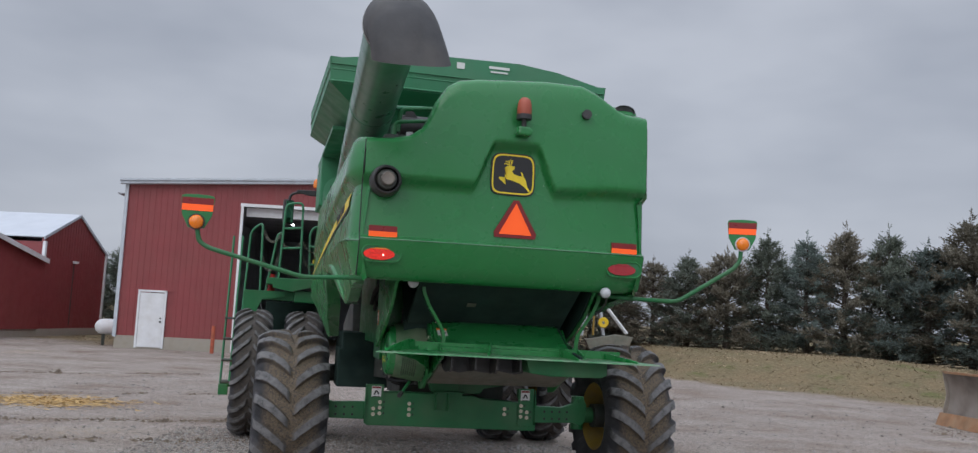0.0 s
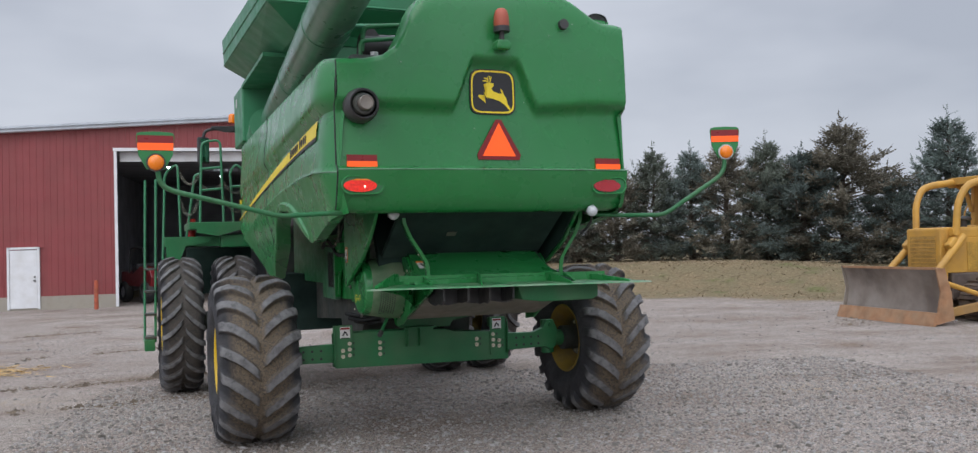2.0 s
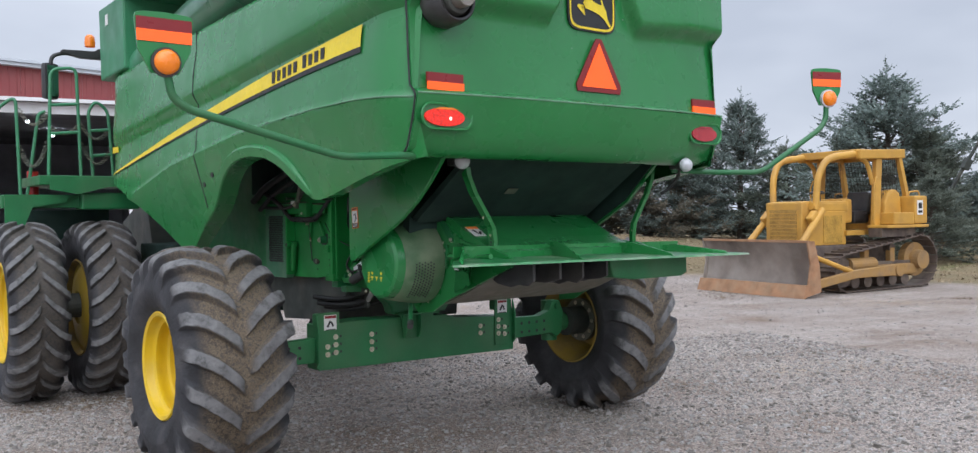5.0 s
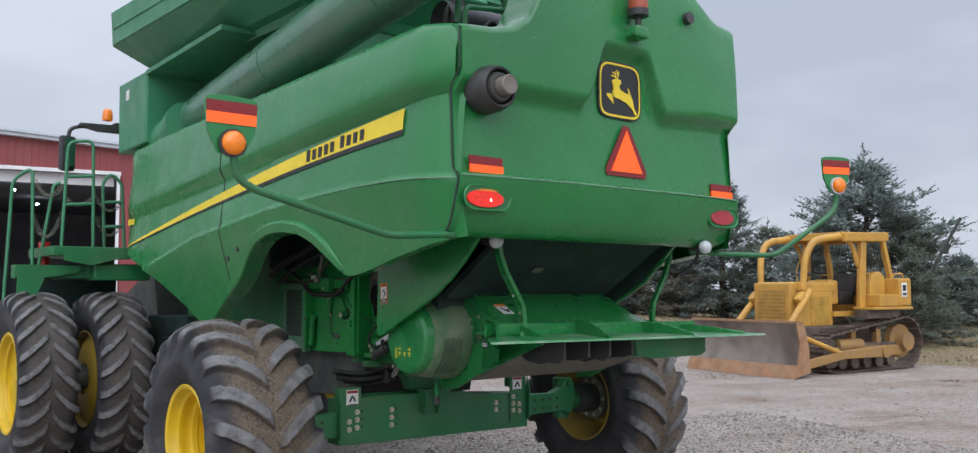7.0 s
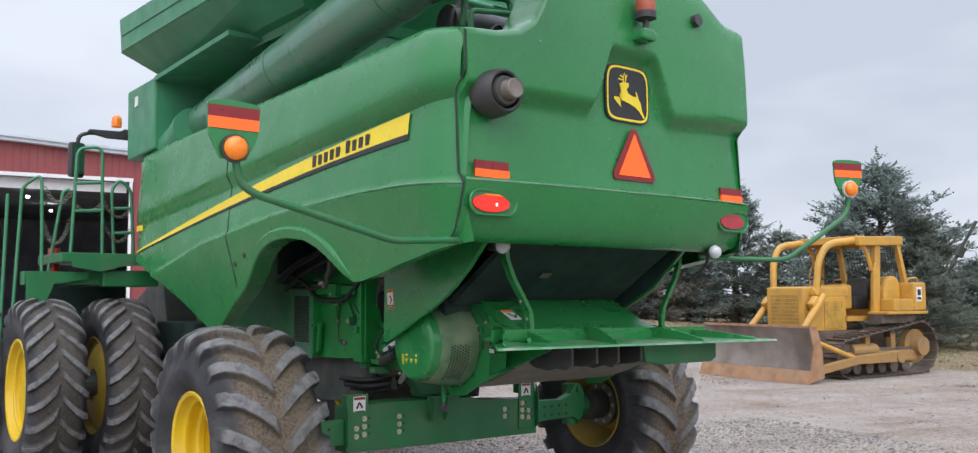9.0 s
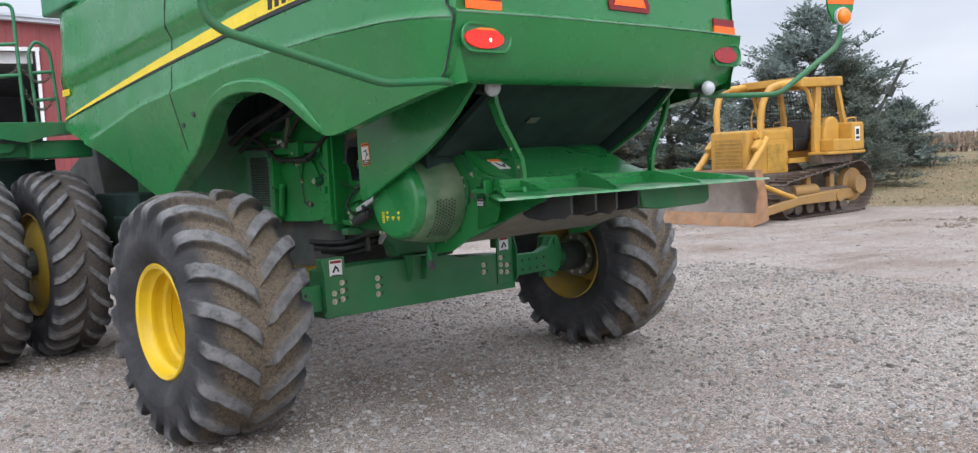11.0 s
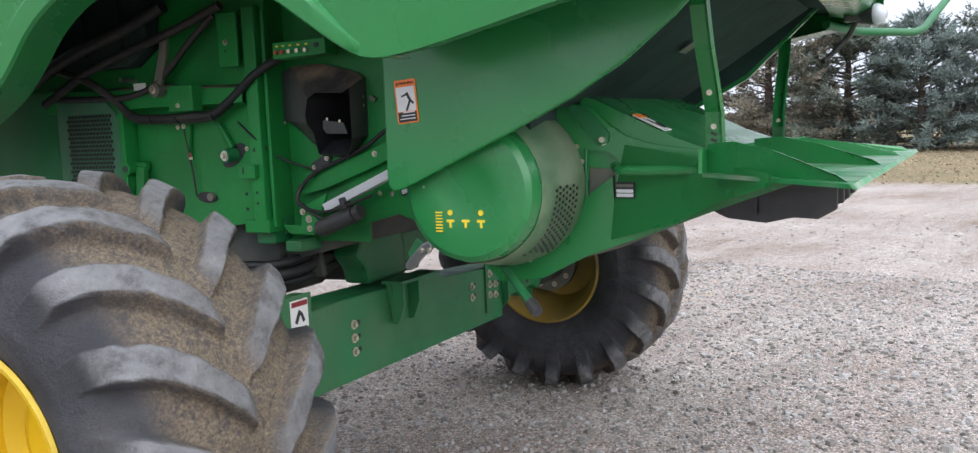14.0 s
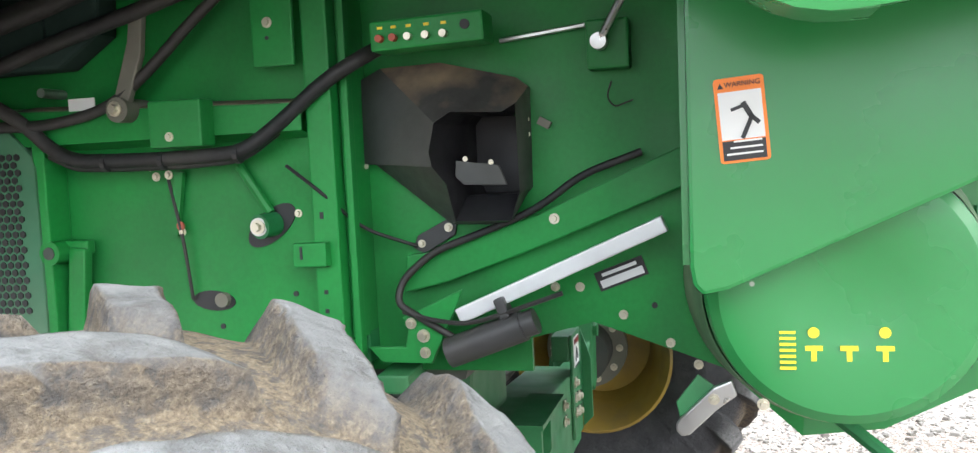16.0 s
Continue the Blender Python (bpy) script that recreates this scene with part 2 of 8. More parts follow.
# ---- mesh helpers ----
def thing(name, label, category, m=None, group="", kind=""):
    ob = tagged(new(name), label, category, group, kind)
    ob.empty_display_size = 0.2
    if m is not None:
        ob.matrix_world = m
    return ob


def part(name, bm, mat, parent=None, label="", smooth=False, fix=True):
    if fix:
        bmesh.ops.recalc_face_normals(bm, faces=bm.faces)
    me = bpy.data.meshes.new(name)
    bm.to_mesh(me)
    bm.free()
    if smooth:
        me.polygons.foreach_set("use_smooth", [True] * len(me.polygons))
        me.set_sharp_from_angle(angle=radians(smooth if smooth is not True else 38))
    for one in (mat if isinstance(mat, (list, tuple)) else [mat]):
        me.materials.append(one)
    ob = new(name, me)
    if parent is not None:
        ob.parent = parent
    if label:
        ob["label"] = label
    return ob


def share(name, src, parent, m, label=""):
    ob = new(name, src.data)
    ob.parent = parent
    ob.matrix_basis = m
    if label:
        ob["label"] = label
    return ob


def box(bm, c, s, r=(0, 0, 0), bevel=0.0, mat=0):
    f0 = len(bm.faces)
    m = pose(*c, *r) @ Matrix.Diagonal((*s, 1))
    vs = bmesh.ops.create_cube(bm, size=1.0, matrix=m)["verts"]
    if bevel:
        es = list({e for v in vs for e in v.link_edges})
        bmesh.ops.bevel(bm, geom=es, offset=bevel, segments=2, profile=0.6, affect="EDGES", clamp_overlap=True)
    bm.faces.ensure_lookup_table()
    for f in bm.faces[f0:]:
        f.material_index = mat
    return bm


def nbox(c, s, r=(0, 0, 0), bevel=0.0):
    return box(bmesh.new(), c, s, r, bevel)


def cyl(bm, p, q, r, r2=None, seg=14, cap=True, mat=0):
    p, q = Vector(p), Vector(q)
    d = q - p
    f0 = len(bm.faces)
    m = Matrix.Translation((p + q) / 2) @ d.to_track_quat("Z", "Y").to_matrix().to_4x4()
    bmesh.ops.create_cone(bm, cap_ends=cap, segments=seg, radius1=r, radius2=r if r2 is None else r2, depth=d.length, matrix=m)
    bm.faces.ensure_lookup_table()
    for f in bm.faces[f0:]:
        f.material_index = mat
    return bm


def ncyl(p, q, r, r2=None, seg=14):
    return cyl(bmesh.new(), p, q, r, r2, seg)


def round_path(pts, radius, n=5):
    """The corner points of a path with arcs put in at its bends."""
    pts = [Vector(p) for p in pts]
    out = [pts[0]]
    for a, b, c in zip(pts, pts[1:], pts[2:]):
        k = min(radius, (b - a).length * 0.45, (c - b).length * 0.45)
        u, v = b + (a - b).normalized() * k, b + (c - b).normalized() * k
        for i in range(n + 1):
            s = i / n
            out.append(u * (1 - s) ** 2 + b * 2 * s * (1 - s) + v * s * s)
    return out + [pts[-1]]


def tube(bm, pts, r, seg=10, mat=0, rad=None):
    """A pipe along a line of points."""
    pts = [Vector(p) for p in pts]
    rings, side = [], None
    for i, p in enumerate(pts):
        d = (pts[min(i + 1, len(pts) - 1)] - pts[max(i - 1, 0)]).normalized()
        if side is None:
            side = d.orthogonal().normalized()
        side = (side - d * side.dot(d)).normalized()
        up = d.cross(side)
        k = rad(i / (len(pts) - 1)) if rad else r
        rings.append([bm.verts.new(p + (side * math.cos(a) + up * math.sin(a)) * k) for a in (2 * math.pi * j / seg for j in range(seg))])
    for a, b in zip(rings, rings[1:]):
        for j in range(seg):
            bm.faces.new((a[j], a[(j + 1) % seg], b[(j + 1) % seg], b[j])).material_index = mat
    for ring in (rings[0], rings[-1]):
        bm.faces.new(ring).material_index = mat
    return bm


def ntube(pts, r, seg=10, bend=0.0):
    return tube(bmesh.new(), round_path(pts, bend) if bend else pts, r, seg)


def plate(pts, axis, a, b, bevel=0.0):
    """A flat outline of points drawn out along an axis from a to b. The outline lies in the two other axes, in order."""
    bm = bmesh.new()

    def put(p, k):
        q = list(p)
        q.insert("xyz".index(axis), k)
        return bm.verts.new(q)

    lo, hi = [put(p, a) for p in pts], [put(p, b) for p in pts]
    n = len(pts)
    bm.faces.new(lo)
    bm.faces.new(hi[::-1])
    for i in range(n):
        bm.faces.new((lo[i], lo[(i + 1) % n], hi[(i + 1) % n], hi[i]))
    bmesh.ops.recalc_face_normals(bm, faces=bm.faces)
    if bevel:
        bmesh.ops.bevel(bm, geom=list(bm.edges), offset=bevel, segments=2, profile=0.6, affect="EDGES", clamp_overlap=True)
    return bm


def revolve(bm, profile, seg=48, mat=0, closed=False):
    """Points (x, r) turned about the x axis."""
    rings = [[bm.verts.new((x, r * math.cos(a), r * math.sin(a))) for a in (2 * math.pi * j / seg for j in range(seg))] for x, r in profile]
    pairs = list(zip(rings, rings[1:])) + ([(rings[-1], rings[0])] if closed else [])
    for a, b in pairs:
        for j in range(seg):
            bm.faces.new((a[j], a[(j + 1) % seg], b[(j + 1) % seg], b[j])).material_index = mat
    return bm


def sheet(rows, thick=None, mat=0, bm=None):
    """A skin over a grid of points; thick: an offset vector for the back of it."""
    bm = bm or bmesh.new()
    g = [[bm.verts.new(p) for p in row] for row in rows]
    for a, b in zip(g, g[1:]):
        for i in range(len(a) - 1):
            bm.faces.new((a[i], a[i + 1], b[i + 1], b[i])).material_index = mat
    if thick is not None:
        t = Vector(thick)
        h = [[bm.verts.new(Vector(p) + t) for p in row] for row in rows]
        for a, b in zip(h, h[1:]):
            for i in range(len(a) - 1):
                bm.faces.new((a[i], b[i], b[i + 1], a[i + 1])).material_index = mat
        for k in (0, -1):
            for i in range(len(g[k]) - 1):
                bm.faces.new((g[k][i], h[k][i], h[k][i + 1], g[k][i + 1])).material_index = mat
        for i in range(len(g) - 1):
            for k in (0, -1):
                bm.faces.new((g[i][k], g[i + 1][k], h[i + 1][k], h[i][k])).material_index = mat
    return bm


def lerp(table, v):
    return float(np.interp(v, [a for a, _ in table], [b for _, b in table]))


# ---- the ground: one sheet of gravel that runs out to grass and field ----
def gravel_edge(x):
    """How far forward the gravel reaches at x."""
    return lerp([(-60, 42), (-26, 41), (-17, 39), (-15.5, 36.6), (0, 60), (4, 58), (7.0, 33.0), (9.6, 29.6), (13.0, 25.6), (15.0, 21.5), (17.0, 17.6), (18.3, 14.0), (20, 5), (22, -10), (24, -60)], x)


def rise(x, y):
    """The soft swell of the grass strip."""
    d = min(x - 17.5, 8) * 0.35 + min(y - 25, 14) * 0.2
    k = max(0.0, min(1.0, (d - 0.2) / 4.0))
    bank = max(0.0, min(1.0, (y - gravel_edge(x) - 0.5) / 11.0)) * max(0.0, min(1.0, (y - 29.0) / 8.0))
    top = lerp([(3, 0.0), (8, 1.0), (16, 1.0), (21, 0.7), (26, 0.55)], x)
    return max(0.55 * k * k * (3 - 2 * k), top * bank * bank * (3 - 2 * bank))


def ground_height(x, y):
    z = rise(x, y)
    z += 0.018 * noise.noise(Vector((x * 0.35, y * 0.35, 0.0)))
    return z


def ground_material():
    m = bpy.data.materials.new("gravel_and_grass")
    m.use_nodes = True
    t = m.node_tree
    b = t.nodes["Principled BSDF"]
    tc = t.nodes.new("ShaderNodeTexCoord")
    vor = t.nodes.new("ShaderNodeTexVoronoi")
    vor.inputs["Scale"].default_value = 76.0
    vor2 = t.nodes.new("ShaderNodeTexVoronoi")
    vor2.inputs["Scale"].default_value = 185.0
    broad = t.nodes.new("ShaderNodeTexNoise")
    broad.inputs["Scale"].default_value = 0.55
    broad.inputs["Detail"].default_value = 7.0
    broad.inputs["Roughness"].default_value = 0.62
    fine = t.nodes.new("ShaderNodeTexNoise")
    fine.inputs["Scale"].default_value = 9.0
    fine.inputs["Detail"].default_value = 8.0
    fine.inputs["Roughness"].default_value = 0.75
    att = t.nodes.new("ShaderNodeAttribute")
    att.attribute_name = "grass"
    for n in (vor, vor2, broad, fine):
        t.links.new(tc.outputs["Object"], n.inputs["Vector"])

    def ramp(src, stops):
        r = t.nodes.new("ShaderNodeValToRGB")
        while len(r.color_ramp.elements) < len(stops):
            r.color_ramp.elements.new(0.5)
        for e, (p, c) in zip(r.color_ramp.elements, stops):
            e.position, e.color = p, (*c, 1)
        t.links.new(src, r.inputs["Fac"])
        return r.outputs["Color"]

    def mix(a, c, fac, mode="MIX"):
        n = t.nodes.new("ShaderNodeMixRGB")
        n.blend_type = mode
        t.links.new(a, n.inputs["Color1"])
        t.links.new(c, n.inputs["Color2"])
        if isinstance(fac, float):
            n.inputs["Fac"].default_value = fac
        else:
            t.links.new(fac, n.inputs["Fac"])
        return n.outputs["Color"]

    sep = t.nodes.new("ShaderNodeSeparateColor")
    t.links.new(vor.outputs["Color"], sep.inputs[0])
    sep2 = t.nodes.new("ShaderNodeSeparateColor")
    t.links.new(vor2.outputs["Color"], sep2.inputs[0])
    stones = ramp(sep.outputs[0], [(0.0, (0.11, 0.10, 0.09)), (0.35, (0.25, 0.232, 0.222)), (0.75, (0.36, 0.345, 0.342)), (1.0, (0.66, 0.64, 0.64))])
    grit = ramp(sep2.outputs[1], [(0.0, (0.13, 0.115, 0.10)), (0.5, (0.26, 0.24, 0.228)), (1.0, (0.46, 0.44, 0.435))])
    gravel = mix(stones, grit, 0.55)
    gravel = mix(gravel, ramp(broad.outputs["Fac"], [(0.3, (0.94, 0.80, 0.69)), (0.46, (1.29, 1.22, 1.175)), (0.7, (1.60, 1.58, 1.55))]), 1.0, "MULTIPLY")
    gravel = mix(gravel, ramp(fine.outputs["Fac"], [(0.25, (0.62, 0.60, 0.57)), (0.55, (1.0, 1.0, 1.0)), (0.8, (1.25, 1.25, 1.25))]), 0.8, "MULTIPLY")
    # darken the gaps between stones: their shadows painted into the colour
    gravel = mix(gravel, ramp(vor.outputs["Distance"], [(0.25, (1.12, 1.12, 1.12)), (0.55, (0.92, 0.91, 0.90)), (0.80, (0.40, 0.38, 0.36))]), 0.85, "MULTIPLY")
    ruts_map = t.nodes.new("ShaderNodeMapping")
    ruts_map.inputs["Rotation"].default_value = (0, 0, radians(-12))
    ruts_map.inputs["Scale"].default_value = (0.16, 1.5, 1.0)
    t.links.new(tc.outputs["Object"], ruts_map.inputs["Vector"])
    ruts = t.nodes.new("ShaderNodeTexNoise")
    ruts.inputs["Scale"].default_value = 1.4
    ruts.inputs["Detail"].default_value = 6.0
    ruts.inputs["Roughness"].default_value = 0.65
    t.links.new(ruts_map.outputs[0], ruts.inputs["Vector"])
    gravel = mix(gravel, ramp(ruts.outputs["Fac"], [(0.30, (0.60, 0.54, 0.47)), (0.45, (0.92, 0.90, 0.87)), (0.62, (1.08, 1.07, 1.06))]), 0.5, "MULTIPLY")
    straw = t.nodes.new("ShaderNodeTexNoise")
    straw.inputs["Scale"].default_value = 0.28
    straw.inputs["Detail"].default_value = 3.0
    t.links.new(tc.outputs["Object"], straw.inputs["Vector"])
    tint = t.nodes.new("ShaderNodeRGB")
    tint.outputs[0].default_value = (0.34, 0.25, 0.15, 1)
    sm = t.nodes.new("ShaderNodeMath")
    sm.operation = "MULTIPLY"
    cl = t.nodes.new("ShaderNodeMapRange")
    cl.inputs["From Min"].default_value, cl.inputs["From Max"].default_value = 0.60, 0.72
    t.links.new(straw.outputs["Fac"], cl.inputs["Value"])
    cl2 = t.nodes.new("ShaderNodeMapRange")
    cl2.inputs["From Min"].default_value, cl2.inputs["From Max"].default_value = 0.48, 0.62
    t.links.new(fine.outputs["Fac"], cl2.inputs["Value"])
    t.links.new(cl.outputs[0], sm.inputs[0])
    t.links.new(cl2.outputs[0], sm.inputs[1])
    gravel = mix(gravel, tint.outputs[0], sm.outputs[0])
    grass = ramp(fine.outputs["Fac"], [(0.2, (0.085, 0.066, 0.043)), (0.42, (0.160, 0.126, 0.076)), (0.58, (0.235, 0.190, 0.116)), (0.8, (0.36, 0.30, 0.20))])
    grass = mix(grass, ramp(broad.outputs["Fac"], [(0.34, (0.66, 0.86, 0.52)), (0.42, (0.95, 0.97, 0.92)), (0.62, (1.12, 1.05, 1.0))]), 0.85, "MULTIPLY")
    warm = t.nodes.new("ShaderNodeRGB")
    warm.outputs[0].default_value = (0.94, 0.91, 0.88, 1)
    gravel = mix(gravel, warm.outputs[0], 1.0, "MULTIPLY")
    t.links.new(mix(gravel, grass, att.outputs["Fac"]), b.inputs["Base Color"])
    b.inputs["Roughness"].default_value = 0.95
    b.inputs["Specular IOR Level"].default_value = 0.2
    bn = t.nodes.new("ShaderNodeBump")
    bn.inputs["Strength"].default_value = 0.6
    bn.inputs["Distance"].default_value = 0.016
    add = t.nodes.new("ShaderNodeMath")
    add.operation = "ADD"
    t.links.new(vor.outputs["Distance"], add.inputs[0])
    t.links.new(fine.outputs["Fac"], add.inputs[1])
    t.links.new(add.outputs[0], bn.inputs["Height"])
    t.links.new(bn.outputs[0], b.inputs["Normal"])
    return m


def graded(lo, hi, centre, fine, n):
    """Positions from lo to hi, dense about the centre."""
    s = np.linspace(-1, 1, n)
    k = np.sign(s) * (fine * np.abs(s) + (1 - fine) * np.abs(s) ** 4)
    return [centre + v * ((hi - centre) if v > 0 else (centre - lo)) for v in k]


def build_ground():
    xs, ys = graded(-900, 900, 4, 0.035, 190), graded(-500, 1500, 18, 0.05, 190)
    verts = [(x, y, ground_height(x, y)) for y in ys for x in xs]
    n = len(xs)
    faces = [(j * n + i, j * n + i + 1, (j + 1) * n + i + 1, (j + 1) * n + i) for j in range(len(ys) - 1) for i in range(n - 1)]
    me = bpy.data.meshes.new("ground")
    me.from_pydata(verts, [], faces)
    att = me.attributes.new("grass", "FLOAT", "POINT")
    vals = []
    for x, y, _ in verts:
        d = (y - gravel_edge(x)) if x < 24 else 4.0
        d += 1.3 * noise.noise(Vector((x * 0.5, y * 0.5, 3.0)))
        vals.append(max(0.0, min(1.0, d / 1.2 + 0.5)))
    att.data.foreach_set("value", vals)
    me.polygons.foreach_set("use_smooth", [True] * len(me.polygons))
    me.materials.append(ground_material())
    return tagged(new("ground", me), "pale grey gravel yard running out to dry winter grass", "ground", kind="structure")


build_ground()


# ---- the combine harvester ----
HARVESTER = pose(-0.362, 10.29, 0.09, 0, 0, 14)
combine = thing("combine_harvester", "green combine harvester with yellow wheels parked on the gravel yard", "combine harvester", HARVESTER)


# wheels
def tyre_profile(R, W, rim):
    """Half of a tyre's outline as (x, r), from the crown to the bead."""
    h = R - rim
    k = W / 0.78
    return [(0, R), (0.20 * W, R - 0.010 * k), (0.33 * W, R - 0.036 * k), (0.415 * W, R - 0.080 * k), (0.47 * W, R - 0.145 * k), (0.498 * W, R - 0.225 * k),
            (0.505 * W, R - 0.60 * h), (0.485 * W, R - 0.74 * h), (0.44 * W, R - 0.88 * h), (0.405 * W, rim + 0.012), (0.37 * W, rim - 0.01)]


def tyre_rows(R, W, rim, n=9):
    """The outline of a whole tyre from bead to bead, finely divided: (x, r, outward x, outward r)."""
    half = tyre_profile(R, W, rim)
    line = [(-x, r) for x, r in half[:0:-1]] + half
    pts = []
    for i in range(len(line) - 1):
        p0, p1, p2, p3 = line[max(i - 1, 0)], line[i], line[i + 1], line[min(i + 2, len(line) - 1)]
        k = 8 if R - max(p1[1], p2[1]) < 0.06 else 5 if R - max(p1[1], p2[1]) < 0.12 else 3
        for j in range(k):
            s = j / k
            pts.append(tuple(0.5 * (2 * b + (c - a) * s + (2 * a - 5 * b + 4 * c - d) * s * s + (3 * b - a - 3 * c + d) * s ** 3) for a, b, c, d in zip(p0, p1, p2, p3)))
    pts.append(line[-1])
    out = []
    for i, (x, r) in enumerate(pts):
        a, b = pts[max(i - 1, 0)], pts[min(i + 1, len(pts) - 1)]
        d = Vector((b[0] - a[0], b[1] - a[1])).normalized()
        out.append((x, r, -d.y, d.x))
    return out


def soft(a, b, v):
    k = np.clip((v - a) / (b - a), 0, 1)
    return k * k * (3 - 2 * k)


def tyre_mesh(name, R, W, rim, lugs, lug_h, lug_w, sweep, dusty, mat, parent):
    """A tyre whose cleats rise out of the tread as rounded bars; wear and soil are kept as masks of the surface."""
    rows = tyre_rows(R - lug_h, W, rim)
    per = 44
    n = lugs * per
    base = np.arange(n) / n * 2 * math.pi
    step = 2 * math.pi / lugs
    crown = R - lug_h
    verts, wear, soil = [], [], []
    rng = np.random.RandomState(5)
    tall = rng.uniform(0.82, 1.06, (2, lugs))
    for x, r, nx, nr in rows:
        s0 = min(abs(x) / (0.5 * W), 1.0)
        ang = base - sweep * (0.8 * s0 + 0.2 * (1 - (1 - s0) ** 3))
        rough = np.array([noise.noise(Vector((x * 14, math.cos(a) * 12, math.sin(a) * 12))) for a in ang])
        chip = 0.010 * np.array([noise.noise(Vector((x * 34, math.cos(a) * 30, math.sin(a) * 30))) for a in ang])
        high = np.zeros(n)
        top = np.zeros(n)
        drop = crown - r
        for k, side in enumerate((-1, 1)):
            s = (side * x / W - 0.05) / 0.45
            if s < -0.10:
                continue
            rel = base / step - (0.5 if side > 0 else 0.0)
            idx = np.round(rel).astype(int) % lugs
            d = np.abs(rel - np.round(rel)) * step * R
            w = lug_w * (0.92 + 0.12 * max(s, 0))
            d = d + chip
            body = 1 - soft(0.47 * w, 0.64 * w, d)
            end = soft(-0.06, 0.02, s) * (1 - 0.75 * soft(0.07, 0.15, drop)) * (1 - soft(0.12, 0.20, drop))
            h = body * end * tall[k][idx] * (0.80 + 0.20 * min(max(s, 0) * 2, 1))
            high = np.maximum(high, h)
            top = np.maximum(top, (1 - soft(0.40 * w, 0.50 * w, d)) * (0.75 * soft(-0.04, 0.03, s) + 0.25 * soft(0.1, 0.6, s)) * (1 - soft(0.07, 0.14, drop)))
        lift = lug_h * high * (1 + 0.10 * rough) + 0.0035 * rough
        rr, xx = r + lift * nr, x + lift * nx
        verts.append(np.stack([xx, rr * np.cos(ang), rr * np.sin(ang)], 1))
        wear.append(np.clip(top + 0.25 * rough * (top > 0.05), 0, 1))
        soil.append((1 - soft(0.012, 0.075, drop)) * (1 - 0.9 * top) * (1 - 0.55 * np.clip(1 - np.abs(high - 0.5) * 2, 0, 1)) * (1.0 if dusty else 0.35) + 0 * rough)
    m = len(rows)
    co = np.concatenate(verts)
    faces = [(i * n + j, i * n + (j + 1) % n, (i + 1) * n + (j + 1) % n, (i + 1) * n + j) for i in range(m - 1) for j in range(n)]
    me = bpy.data.meshes.new(name)
    me.from_pydata(co.tolist(), [], faces)
    for key, val in (("wear", wear), ("soil", soil)):
        me.attributes.new(key, "FLOAT", "POINT").data.foreach_set("value", np.concatenate(val).astype(np.float32))
    me.polygons.foreach_set("use_smooth", [True] * len(me.polygons))
    me.materials.append(mat)
    ob = new(name, me)
    ob.parent = parent
    return ob


def rim_mesh(rim, W, dish):
    """A stepped wheel rim, open towards -x, with its disc set back by dish."""
    bm = bmesh.new()
    o = -0.405 * W
    prof = [(o + 0.03, rim - 0.012), (o - 0.012, rim + 0.022), (o - 0.022, rim + 0.012), (o - 0.012, rim - 0.012), (o + 0.035, rim - 0.022), (o + 0.05, rim - 0.030), (o + 0.058, rim - 0.048), (o + 0.085, rim - 0.052), (o + 0.095, rim - 0.046),
            (o + dish * 0.45, rim - 0.052), (o + dish * 0.50, rim - 0.072), (o + dish * 0.62, rim - 0.076), (o + dish * 0.66, rim - 0.066), (o + dish * 0.92, rim - 0.070), (o + dish, rim - 0.10), (o + dish + 0.012, rim - 0.14), (o + dish - 0.012, rim * 0.55), (o + dish - 0.02, 0.16), (o + dish - 0.02, 0.0001)]
    revolve(bm, prof, 48)
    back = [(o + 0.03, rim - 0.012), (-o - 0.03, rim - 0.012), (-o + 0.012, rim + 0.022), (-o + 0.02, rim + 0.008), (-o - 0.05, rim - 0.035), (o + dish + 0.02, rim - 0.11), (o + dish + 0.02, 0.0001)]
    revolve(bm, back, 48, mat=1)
    return bm


def wheel(name, m, R, W, rim, lugs, lug_h, lug_w, sweep, dish, dusty, src=None, turn=0.0):
    """A wheel whose outer face looks to -x."""
    disc = part(name, revolve(bmesh.new(), [(0.01, 0.0001), (0.01, 0.10), (0.03, 0.12), (0.08, 0.11), (0.10, 0.08), (0.10, 0.0001)], 20), DARK_INSIDE, combine, smooth=True)
    disc.matrix_basis = m @ Matrix.Rotation(turn, 4, "X")
    if src:
        share("tyre", src[0], disc, Matrix())
        share("rim", src[1], disc, Matrix())
        return disc, src
    tyre = tyre_mesh("tyre", R, W, rim, lugs, lug_h, lug_w, sweep, dusty, TYRE, disc)
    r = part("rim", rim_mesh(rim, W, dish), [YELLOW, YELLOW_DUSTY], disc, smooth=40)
    return disc, (tyre, r)


